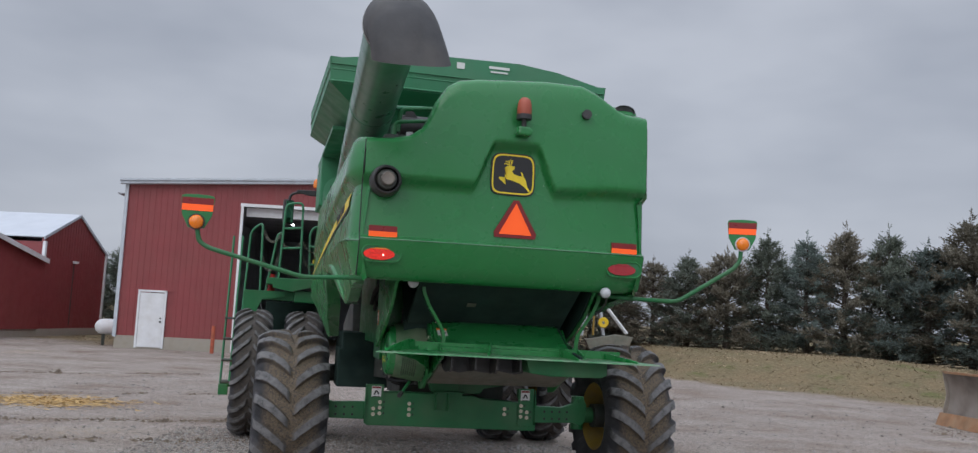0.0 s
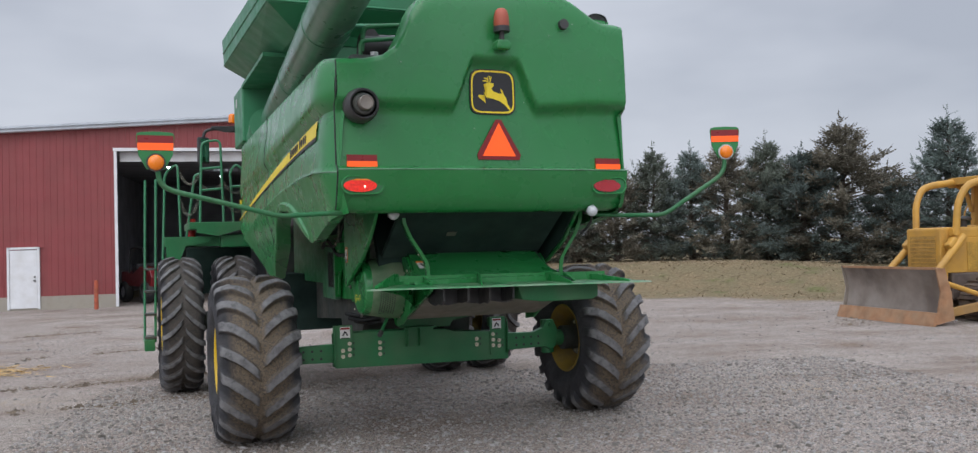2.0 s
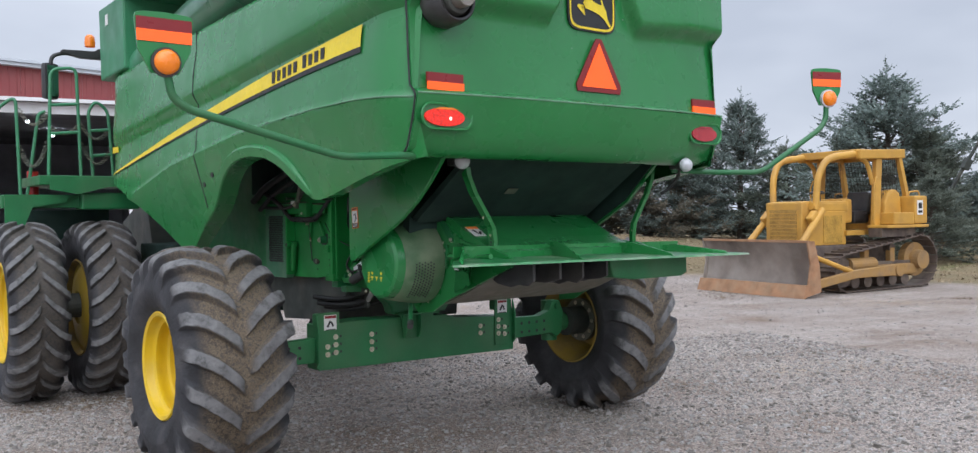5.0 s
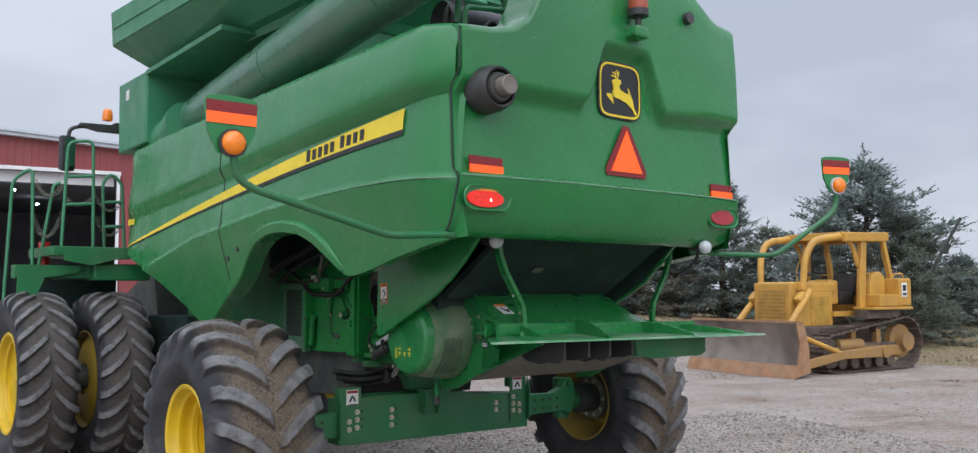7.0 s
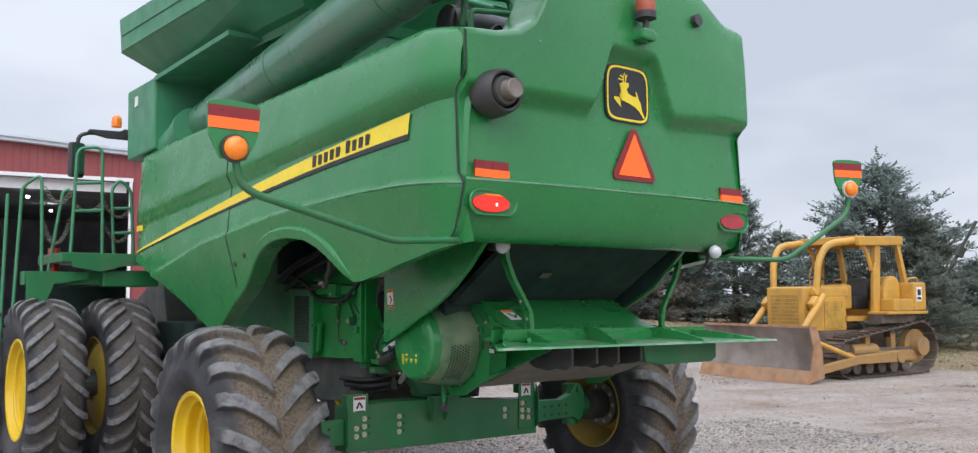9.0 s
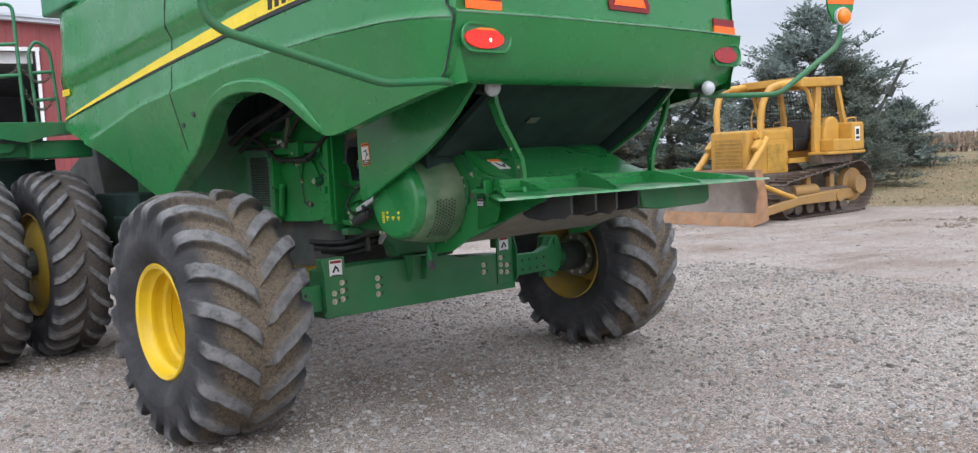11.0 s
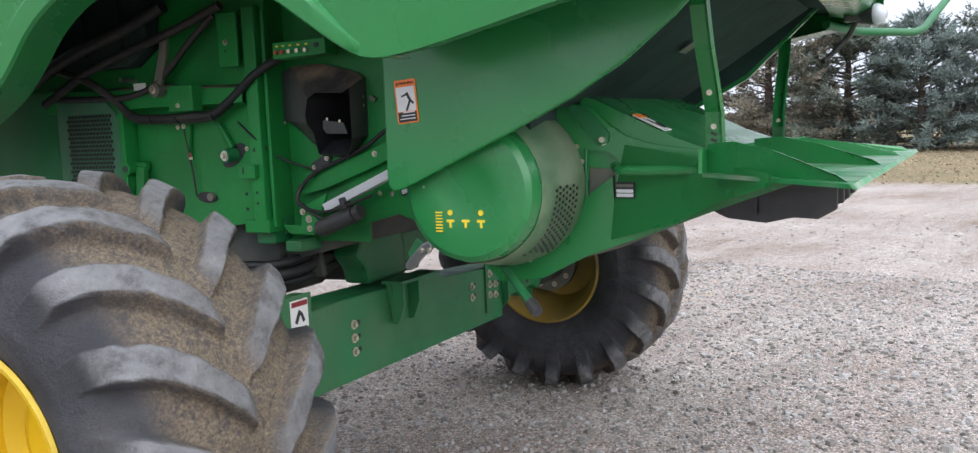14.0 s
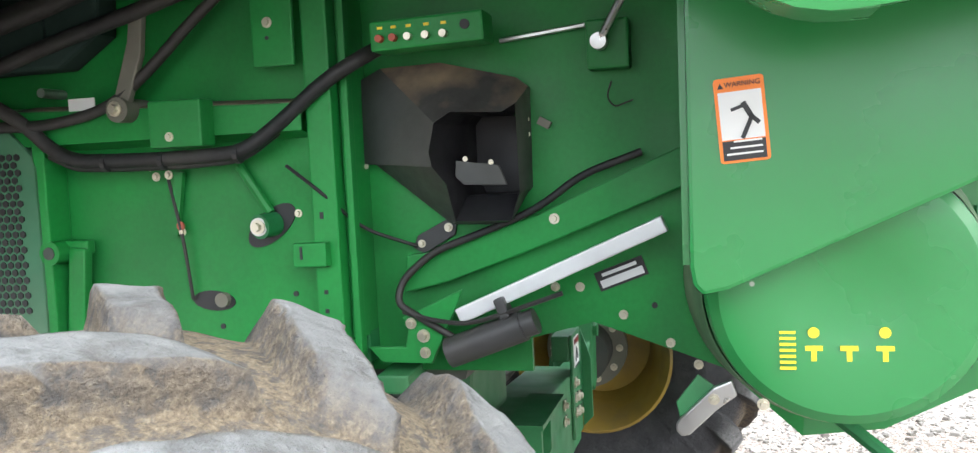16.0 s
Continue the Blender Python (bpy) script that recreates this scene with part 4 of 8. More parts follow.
# unloading auger, its housing and rubber spout
# paler mottling in the colour stands in for light on the tube's top
AUGER_PAINT = material("pale_auger_paint", (0.060, 0.190, 0.110), 0.34, vary=0.10, scale=2, dirt=(0.15, 0.21, 0.16), dirt_amount=0.4, dirt_scale=1.5, coat=0.3)
AUGER_A, AUGER_B = Vector((-1.04, 2.25, 3.55)), Vector((-1.295, -3.42, 4.05))
part("auger_tube", ntube([(-1.03, 2.6, 3.50), tuple(AUGER_A), tuple(AUGER_A.lerp(AUGER_B, 0.5)), tuple(AUGER_B)], 0.225, 32), AUGER_PAINT, combine, "dull green unloading auger tube", smooth=40)
for k in (0.30, 0.62, 0.97):
    at, run = AUGER_A.lerp(AUGER_B, k), (AUGER_B - AUGER_A).normalized()
    part("tube_band", ncyl(at - run * 0.02, at + run * 0.02, 0.231, seg=32), AUGER_PAINT, combine, smooth=40)
rows = []
for k in np.linspace(0, 1, 13):
    a = radians(112 * soft_step(0.18, 0.86, k))
    c = Vector((-1.285 + 0.10 * k * k, -3.22 - 0.62 * k + 0.22 * k ** 3, 4.04 + 0.05 * k - 0.42 * k ** 2.2))
    d = Vector((0.06 * k, -math.cos(a), -math.sin(a))).normalized()
    side = Vector((1, 0, 0.05)).normalized()
    up = side.cross(d).normalized()
    w, h = 0.242 + 0.055 * k, 0.242 - 0.02 * k
    rows.append([tuple(c + side * (w * math.copysign(abs(math.cos(t)) ** (1 - 0.3 * k), math.cos(t))) + up * (h * math.sin(t))) for t in np.linspace(0, 2 * math.pi, 33)])
boot = sheet(rows)
sheet([[tuple(Vector(p) * 0.97 + Vector(AUGER_B) * 0.03) for p in row] for row in rows[6:]], bm=boot)
part("spout_boot", boot, SPOUT, combine, "dusty black rubber spout hanging from the auger", smooth=60)
part("boot_clamp", tube(bmesh.new(), [tuple(p) for p in rows[1]], 0.008, 6), STEEL, combine)
part("auger_housing", plate([(2.98, 3.30), (3.86, 3.28), (3.90, 4.05), (2.99, 4.05)], "x", -1.43, -0.55, 0.02), GREEN_BIN, combine, "green sheet metal housing of the auger elbow")
part("housing_hood", plate([(1.07, 4.045), (3.02, 4.01), (3.02, 4.06), (1.07, 4.095)], "x", -1.43, -0.6, 0.008), GREEN_BIN, combine)
part("housing_label", nbox((-1.435, 3.57, 3.89), (0.006, 0.10, 0.11)), LABEL_WHITE, combine)
part("auger_elbow", ntube([(-1.14, 3.2, 3.30), (-1.15, 2.75, 3.36), (-1.17, 2.45, 3.45)], 0.24, 24, 0.2), GREEN_BIN, combine, smooth=40)

# grain tank with its flared extension
tank = bmesh.new()


def tank_ring(x, y0, y1, z0, z1):
    return [(-x, y0, z0), (x, y0, z0), (x, y1, z1), (-x, y1, z1), (-x, y0, z0)]


sheet([tank_ring(0.80, 0.2, 3.2, 3.2, 3.2), tank_ring(0.82, 0.15, 3.2, 4.0, 4.05), tank_ring(1.22, 0.05, 3.35, 4.08, 4.14), tank_ring(1.58, -0.36, 3.66, 4.28, 4.42), tank_ring(1.60, -0.40, 3.68, 4.56, 4.79), tank_ring(1.56, -0.36, 3.64, 4.56, 4.79), tank_ring(1.1, 0.12, 3.2, 4.0, 4.1)], bm=tank)
part("grain_tank", tank, GREEN_BIN, combine, "flared green grain tank extension")
part("tank_back", plate([(-1.58, 4.54), (-0.55, 4.70), (0.55, 4.72), (1.0, 4.67), (1.58, 4.54), (1.58, 4.48), (-1.58, 4.48)], "y", -0.405, -0.365), GREEN_BIN, combine)
part("tank_label", nbox((-0.15, -0.41, 4.62), (0.09, 0.006, 0.07)), LABEL_WHITE, combine)
part("print_bar", nbox((0.30, -0.41, 4.64), (0.24, 0.006, 0.03)), LABEL_WHITE, combine)
part("print_bar", nbox((0.30, -0.41, 4.59), (0.20, 0.006, 0.02)), LABEL_WHITE, combine)
for dz in (0.0, 0.13):
    part("tank_rib", ntube([(-1.585 - 0.06 * dz, 3.6, 4.43 + dz * 1.3), (-1.585 - 0.06 * dz, -0.375, 4.30 + dz), (1.585 + 0.06 * dz, -0.375, 4.30 + dz), (1.585 + 0.06 * dz, 3.6, 4.43 + dz * 1.3)], 0.012, 8, 0.05), GREEN_BIN, combine)
scoop = part("air_scoop", plate([(-2.02, 3.70), (-2.06, 3.86), (-2.0, 3.93), (-1.80, 3.955), (-1.2, 3.93), (-0.9, 3.80), (-0.9, 3.60)], "x", 0.78, 1.30, 0.03), GREEN, combine, "green air intake cowl with a dark vent", smooth=40)
vent = bmesh.new()
revolve(vent, [(0.0, 0.105), (0.02, 0.108), (0.028, 0.098), (0.012, 0.09), (0.004, 0.0001)], 26)
vent_ob = part("vent_cap", vent, BLACK_PLASTIC, scoop, "small dark oval vent cap", smooth=40)
vent_ob.matrix_basis = Matrix.Translation((1.17, -2.03, 3.885)) @ Matrix.Rotation(radians(-90), 4, "Z") @ Matrix.Diagonal((1, 1.0, 0.55, 1))
part("cab", plate([(3.9, 2.2), (5.2, 2.0), (5.35, 3.2), (5.0, 3.95), (3.9, 3.95)], "x", -0.62, 0.95, 0.05), BLACK_PLASTIC, combine, "dark glazed driver's cab")

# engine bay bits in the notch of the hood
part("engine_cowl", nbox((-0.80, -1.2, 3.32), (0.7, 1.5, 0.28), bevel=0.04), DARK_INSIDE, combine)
part("engine_rail", ntube([(-1.0, -1.75, 3.52), (-0.98, -1.75, 3.74), (-0.60, -1.75, 3.78), (-0.58, -1.75, 3.55)], 0.022, 10, 0.06), GREEN_FRAME, combine)
part("air_cleaner", ncyl((-0.95, -1.5, 3.62), (-0.45, -1.5, 3.62), 0.12, seg=20), BLACK_PLASTIC, combine, smooth=40)
part("hand_rail", ntube([(-1.05, -1.9, 3.38), (-1.05, -1.9, 3.58), (-0.72, -1.9, 3.62)], 0.018, 8, 0.05), GREEN_FRAME, combine)
part("engine_bracket", plate([(-0.98, 3.42), (-0.60, 3.42), (-0.66, 3.55), (-0.86, 3.80), (-0.90, 3.80)], "y", -1.56, -1.58, 0.004), BLACK_PLASTIC, combine, "black triangular bracket over the engine")
part("engine_pipe", ntube([(-0.98, -1.35, 3.84), (-0.70, -1.35, 3.86), (-0.40, -1.30, 3.88)], 0.024, 10), GREEN_BIN, combine, smooth=50)
part("engine_pipe", ntube([(-0.80, -1.30, 3.74), (-0.60, -1.32, 3.78), (-0.35, -1.30, 3.76)], 0.016, 8, 0.06), STEEL, combine, smooth=50)
part("engine_hose", ntube([(-1.00, -1.62, 3.40), (-0.99, -1.60, 3.62), (-0.90, -1.56, 3.74), (-0.74, -1.50, 3.70), (-0.62, -1.50, 3.50)], 0.017, 8, 0.10), HOSE, combine, smooth=50)
part("engine_hose", ntube([(-0.72, -1.66, 3.40), (-0.70, -1.64, 3.56), (-0.58, -1.62, 3.66), (-0.50, -1.60, 3.52)], 0.013, 8, 0.08), HOSE, combine, smooth=50)
part("filter_bowl", ncyl((-0.88, -1.72, 3.43), (-0.88, -1.72, 3.53), 0.035, seg=14), PALE_ALU, combine, smooth=40)

# dark sheets that put the cavity's shade under the hood
part("hood_floor", plate([(-2.10, 2.13), (-1.3, 2.22), (-0.7, 2.24), (-0.7, 2.28), (-2.10, 2.17)], "x", -1.33, 1.33), CAVITY_SHADE, combine)
part("rear_wall", plate([(-1.25, 1.72), (-1.9, 2.14), (-1.86, 2.16), (-1.20, 1.75)], "x", -0.72, 0.86), CAVITY_SHADE, combine, "dusty discharge hood coloured dark for the cavity's shade")
part("cavity_back", plate([(-1.15, 1.2), (-1.2, 1.75), (-0.9, 2.2), (-0.86, 2.2), (-1.12, 1.72), (-1.1, 1.2)], "x", -0.74, 0.88), CAVITY_SHADE, combine)
part("discharge_slope", plate([(-1.28, 1.76), (-1.34, 1.74), (-1.62, 1.60), (-1.84, 1.52), (-1.84, 1.45), (-1.28, 1.50)], "x", -0.49, 0.80), GREEN, combine, "sloping green discharge floor")
part("straw_label", nbox((-0.16, -1.60, 1.925), (0.09, 0.06, 0.004), (-33, 0, 0)), DUSTY_METAL, combine, "pale label plate in the discharge opening")
part("cavity_bar", ncyl((-0.25, -1.55, 1.96), (0.55, -1.55, 1.96), 0.014), STEEL, combine)

# chopper: hood side plate with its warning label
part("chopper_shield", plate([(-0.74, 2.20), (-0.733, 1.50), (-0.738, 1.465), (-0.755, 1.447), (-0.80, 1.457), (-1.25, 1.655), (-1.43, 1.74), (-1.60, 1.84), (-1.76, 1.965), (-1.90, 2.10), (-1.98, 2.20)], "x", -0.925, -0.955, 0.008), GREEN, combine, "green curved chopper shield")
part("shield_flange", plate([(-0.742, 2.20), (-0.735, 1.50), (-0.72, 1.50), (-0.727, 2.20)], "x", -0.93, -0.70), GREEN, combine)
# dark sheet lays shade over the green shield's inner side
part("shield_lining", plate([(-0.75, 2.19), (-0.74, 1.46), (-1.25, 1.675), (-1.595, 1.86), (-1.955, 2.19)], "x", 0.966, 0.979), CAVITY_SHADE, combine)
part("lining_curve", plate([(-1.20, 1.80), (-1.35, 1.72), (-1.55, 1.60), (-1.75, 1.53), (-1.95, 1.50), (-2.04, 1.485), (-2.04, 1.46), (-1.75, 1.45), (-1.2, 1.47)], "x", 0.81, 0.835), CAVITY_SHADE, combine)
part("right_shield", plate([(-0.74, 2.20), (-0.73, 1.44), (-1.25, 1.655), (-1.60, 1.84), (-1.98, 2.20)], "x", 0.98, 1.01), GREEN, combine)


def label_on_side(x, y, z, w, h, head=0.2, foot=0.2, tilt=0.0, bars=True):
    """A safety label on a face that looks to -x: coloured head, white field with plain strokes, black foot."""
    m = Matrix.Translation((x, y, z)) @ Matrix.Rotation(radians(tilt), 4, "X")

    def add(name, bm, mat, parent=None):
        ob = part(name, bm, mat, parent or base)
        return ob

    base = part("warning_label", plate(rounded(0, 0, w, h, 0.006, 2), "x", 0, -0.003), LABEL_ORANGE, combine, "orange and white warning label")
    base.matrix_basis = m
    add("label_field", plate([(-w * 0.43, -h * (0.5 - foot) + 0.002), (w * 0.43, -h * (0.5 - foot) + 0.002), (w * 0.43, h * (0.5 - head)), (-w * 0.43, h * (0.5 - head))], "x", -0.003, -0.0045), LABEL_WHITE)
    add("label_foot", plate([(-w * 0.43, -h * 0.47), (w * 0.43, -h * 0.47), (w * 0.43, -h * (0.5 - foot)), (-w * 0.43, -h * (0.5 - foot))], "x", -0.003, -0.0045), LABEL_BLACK)
    for k in range(3):
        zz = -h * 0.46 + h * foot * (0.2 + 0.28 * k)
        add("print_bar", plate([(-w * 0.36, zz), (w * (0.36 - 0.08 * k), zz), (w * (0.36 - 0.08 * k), zz + h * 0.022), (-w * 0.36, zz + h * 0.022)], "x", -0.0045, -0.0055), LABEL_WHITE)
    for y0, z0, y1, z1, t in ((-0.05, 0.20, -0.20, 0.02, 0.055), (-0.20, 0.02, 0.02, -0.22, 0.045), (-0.16, 0.05, -0.34, -0.06, 0.045), (-0.06, 0.16, 0.20, 0.12, 0.035)):
        a, b = Vector((0, y0 * w, z0 * h)), Vector((0, y1 * w, z1 * h))
        n = Vector((0, -(b - a).z, (b - a).y)).normalized() * t * w
        add("print_stroke", plate([((a + n).y, (a + n).z), ((b + n).y, (b + n).z), ((b - n).y, (b - n).z), ((a - n).y, (a - n).z)], "x", -0.0045, -0.006), LABEL_BLACK)
    return base


def writing(text, parent, m, size, mat):
    cu = bpy.data.curves.new("lettering", "FONT")
    cu.body = text
    cu.size = size
    cu.align_x, cu.align_y = "CENTER", "CENTER"
    cu.extrude = 0.0006
    ob = new("lettering", cu)
    cu.materials.append(mat)
    ob.parent = parent
    ob.matrix_basis = m
    return ob


warn = label_on_side(-0.956, -0.830, 1.757, 0.085, 0.148, head=0.165, foot=0.26, tilt=-4)
writing("WARNING", warn, Matrix.Translation((-0.0045, -0.006, 0.0615)) @ pose(0, 0, 0, 90, 0, -90), 0.0125, LABEL_BLACK)
part("alert_mark", plate([(0.026, 0.056), (0.036, 0.056), (0.031, 0.066)], "x", -0.0035, -0.0048), LABEL_BLACK, warn)

# round drive cover
dc = bmesh.new()
revolve(dc, [(-0.20, 0.0001), (-0.20, 0.10), (-0.205, 0.12), (-0.195, 0.225), (-0.18, 0.245), (-0.16, 0.25), (-0.12, 0.255)], 48)
cover = part("drive_cover", dc, GREEN, combine, "round green pressed drive cover", smooth=30)
cover.matrix_basis = Matrix.Translation((-0.69, -1.005, 1.44))
band = bmesh.new()
revolve(band, [(-0.125, 0.257), (-0.12, 0.262), (0.08, 0.30), (0.17, 0.30), (0.17, 0.05)], 48)
band_ob = part("cover_band", band, material("dusty_green_band", (0.075, 0.16, 0.075), 0.7, vary=0.2, dirt=(0.24, 0.24, 0.17), dirt_amount=0.7, dirt_scale=3), combine, "dusty perforated band behind the cover", smooth=40)
band_ob.matrix_basis = Matrix.Translation((-0.69, -1.005, 1.44))
hole_src = None
for i in range(13):
    for j in range(7):
        a = radians(-52 + i * 4.2 + (2.1 if j % 2 else 0))
        x = -0.745 + j * 0.021
        r = 0.272 + (x + 0.81) * 0.19
        p = Vector((x, -1.005 - r * math.cos(a), 1.44 + r * math.sin(a)))
        m = Matrix.Translation(p) @ Vector((0, -math.cos(a), math.sin(a))).to_track_quat("Z", "Y").to_matrix().to_4x4()
        if hole_src is None:
            hole_src = part("perforation", ncyl((0, 0, -0.004), (0, 0, 0.0008), 0.0056, seg=8), LABEL_BLACK, band_ob)
            hole_src.matrix_basis = band_ob.matrix_basis.inverted() @ m
        else:
            share("perforation", hole_src, band_ob, band_ob.matrix_basis.inverted() @ m)
for y, z, kind in ((-0.90, 1.335, 0), (-0.945, 1.345, 1), (-1.005, 1.345, 2), (-1.065, 1.345, 1)):
    x = -0.893
    if kind == 0:
        for k in range(7):
            part("print_bar", plate([(y - 0.014, z - 0.034 + k * 0.011), (y + 0.014, z - 0.034 + k * 0.011), (y + 0.014, z - 0.029 + k * 0.011), (y - 0.014, z - 0.029 + k * 0.011)], "x", x, x - 0.002), DECAL_YELLOW, combine)
    else:
        if kind == 1:
            part("print_disc", plate([(y + 0.010 * math.cos(a), z + 0.024 + 0.010 * math.sin(a)) for a in np.linspace(0, 6.28, 17)[:-1]], "x", x, x - 0.002), DECAL_YELLOW, combine)
        part("print_tee", plate([(y - 0.015, z), (y + 0.015, z), (y + 0.015, z - 0.009), (y + 0.0045, z - 0.009), (y + 0.0045, z - 0.028), (y - 0.0045, z - 0.028), (y - 0.0045, z - 0.009), (y - 0.015, z - 0.009)], "x", x, x - 0.002), DECAL_YELLOW, combine)
bolt(combine, (-0.892, -0.855, 1.235), (-1, 0, 0), 0.9)

# chopper side plates, drum and tailboard
def clipped(pts, k, v, keep):
    """The part of an outline with its coordinate k over v (keep 1) or under it (keep -1)."""
    out = []
    for a, b in zip(pts, pts[1:] + pts[:1]):
        da, db = keep * (a[k] - v), keep * (b[k] - v)
        if da >= 0:
            out.append(a)
        if da * db < 0:
            f = da / (da - db)
            out.append((a[0] + (b[0] - a[0]) * f, a[1] + (b[1] - a[1]) * f))
    return out


SIDE = [(-0.90, 1.50), (-0.95, 1.06), (-1.12, 1.08), (-1.30, 1.17), (-1.54, 1.255), (-1.78, 1.345), (-2.02, 1.43), (-2.02, 1.485), (-1.80, 1.552), (-1.72, 1.553), (-1.62, 1.566), (-1.54, 1.58), (-1.46, 1.606), (-1.40, 1.645), (-1.345, 1.70), (-1.31, 1.722), (-1.22, 1.735), (-1.16, 1.76)]
OPEN = ((-1.31, 1.56), (-1.42, 1.535), (-1.405, 1.465), (-1.31, 1.395))
middle = clipped(clipped(SIDE, 0, -1.31, -1), 0, -1.42, 1)
over, under = [p for p in middle if p[1] > 1.5], [p for p in middle if p[1] < 1.5]
cheek = part("chopper_side", plate(clipped(SIDE, 0, -1.31, 1), "x", -0.49, -0.51), GREEN, combine, "green chopper side plate with an open slot")
part("cheek_rear", plate(clipped(SIDE, 0, -1.42, -1), "x", -0.49, -0.51), GREEN, cheek)
part("cheek_upper", plate(over + [OPEN[0], (-1.39, 1.555), OPEN[1]] if over[0][0] < over[-1][0] else over + [OPEN[1], (-1.39, 1.555), OPEN[0]], "x", -0.49, -0.51), GREEN, cheek)
part("cheek_lower", plate(under + [OPEN[2], OPEN[3]] if under[0][0] > under[-1][0] else under + [OPEN[3], OPEN[2]], "x", -0.49, -0.51), GREEN, cheek)
part("slot_edge", ntube([(-0.512, -1.308, 1.565), (-0.516, -1.308, 1.392)], 0.006, 6), GREEN_FRAME, cheek)
for y, z in ((-1.272, 1.574), (-1.291, 1.52), (-1.290, 1.415), (-1.27, 1.347), (-1.228, 1.266), (-1.163, 1.202), (-1.07, 1.15)):
    bolt(cheek, (-0.512, y, z), (-1, 0, 0), 0.8)
bolt(cheek, (-0.512, -1.374, 1.597), (-1, 0, 0), 1.7)
bolt(cheek, (-0.514, -1.748, 1.525), (-1, 0, 0), 1.6)
part("lug_bracket", plate([(-1.225, 1.735), (-1.31, 1.715), (-1.40, 1.62), (-1.395, 1.585), (-1.36, 1.575), (-1.335, 1.60), (-1.25, 1.70)], "x", -0.511, -0.519, 0.002), GREEN_FRAME, cheek)
part("chopper_side", plate(SIDE, "x", 0.86, 0.88, 0.004), GREEN, combine, "green chopper side plate")
part("plate_flange", ntube([(-0.52, -1.42, 1.50), (-0.60, -1.46, 1.49), (-0.62, -1.82, 1.49), (-0.62, -1.95, 1.50)], 0.017, 10, 0.03), GREEN, combine)
part("serial_label", nbox((-0.532, -1.459, 1.416), (0.004, 0.077, 0.058), (0, 0, -9)), LABEL_BLACK, combine)
for dz, h in ((0.016, 0.010), (-0.003, 0.012), (-0.018, 0.012)):
    part("label_bar", nbox((-0.5345, -1.459, 1.416 + dz), (0.003, 0.066, h), (0, 0, -9)), PALE_ALU if dz < 0 else DUSTY_METAL, combine)
part("chopper_drum", ncyl((-0.48, -1.37, 1.375), (0.86, -1.37, 1.375), 0.175, seg=32), DUSTY_METAL, combine, "dusty chopper drum", smooth=40)
part("chopper_pan", plate([(-1.05, 1.14), (-1.20, 1.135), (-1.42, 1.20), (-1.76, 1.34), (-1.77, 1.36), (-1.42, 1.23), (-1.20, 1.165), (-1.05, 1.17)], "x", -0.48, 0.86), DUSTY_METAL, combine, "dusty bent pan under the chopper")

rear_l, rear_r = Vector((-1.14, -2.265, 1.48)), Vector((1.49, -2.34, 1.455))
front_l, front_r = Vector((-0.80, -1.80, 1.490)), Vector((1.30, -1.83, 1.465))
tb = bmesh.new()
for a, b, c, d, t in ((rear_l, rear_r, front_r, front_l, 0.012),):
    sheet([[tuple(a), tuple(b)], [tuple(d), tuple(c)]], thick=(0, 0, -t), bm=tb)
board = part("tailboard", tb, material("scuffed_green_tray", (0.014, 0.175, 0.048), 0.42, vary=0.12, scale=5, dirt=(0.30, 0.33, 0.26), dirt_amount=0.75, dirt_scale=4), combine, "green tailboard tray with ribs")
part("tailboard_front_lip", sheet([[tuple(front_l), tuple(front_r)], [tuple(front_l + Vector((0, 0.0, 0.075))), tuple(front_r + Vector((0, 0, 0.075)))]], thick=(0, 0.012, 0)), GREEN, board)
part("tailboard_edge", sheet([[tuple(rear_l), tuple(rear_r)], [tuple(rear_l + Vector((0, -0.012, -0.013))), tuple(rear_r + Vector((0, -0.012, -0.013)))]], thick=(0, 0.010, 0)), material("worn_edge", (0.06, 0.22, 0.09), 0.5, vary=0.2, dirt=(0.33, 0.34, 0.28), dirt_amount=0.7, dirt_scale=7), board, "worn scraped edge")
for k, up in ((0.03, 1.0), (0.38, 1.0), (0.70, 0.8), (0.92, 0.55)):
    p, q = rear_l.lerp(rear_r, k), front_l.lerp(front_r, k)
    part("tailboard_rib", sheet([[(p.x, p.y + 0.02, p.z), (p.x, p.y + 0.05, p.z + 0.02)], [(p.x * 0.5 + q.x * 0.5, (p.y + q.y) / 2, (p.z + q.z) / 2), (p.x * 0.5 + q.x * 0.5, (p.y + q.y) / 2, (p.z + q.z) / 2 + 0.075 * up)], [(p.x * 0.2 + q.x * 0.8, p.y * 0.2 + q.y * 0.8, p.z * 0.2 + q.z * 0.8), (p.x * 0.2 + q.x * 0.8, p.y * 0.2 + q.y * 0.8, p.z * 0.2 + q.z * 0.8 + 0.10 * up)], [(q.x, q.y, q.z), (q.x, q.y, q.z + 0.09 * up)]], thick=(0.010, 0, 0)), GREEN, board)
for x, low in ((-0.44, 0.0), (-0.22, 0.02), (-0.02, -0.005), (0.20, 0.015)):
    part("steering_vane", plate([(-1.70, 1.45), (-2.16, 1.45), (-2.16, 1.345), (-2.10, 1.31 + low), (-2.02, 1.315), (-1.93, 1.295 + low), (-1.80, 1.31), (-1.72, 1.35)], "x", x - 0.010, x + 0.010, 0.005), BLACK_PLASTIC, board, "black rubber steering vane")
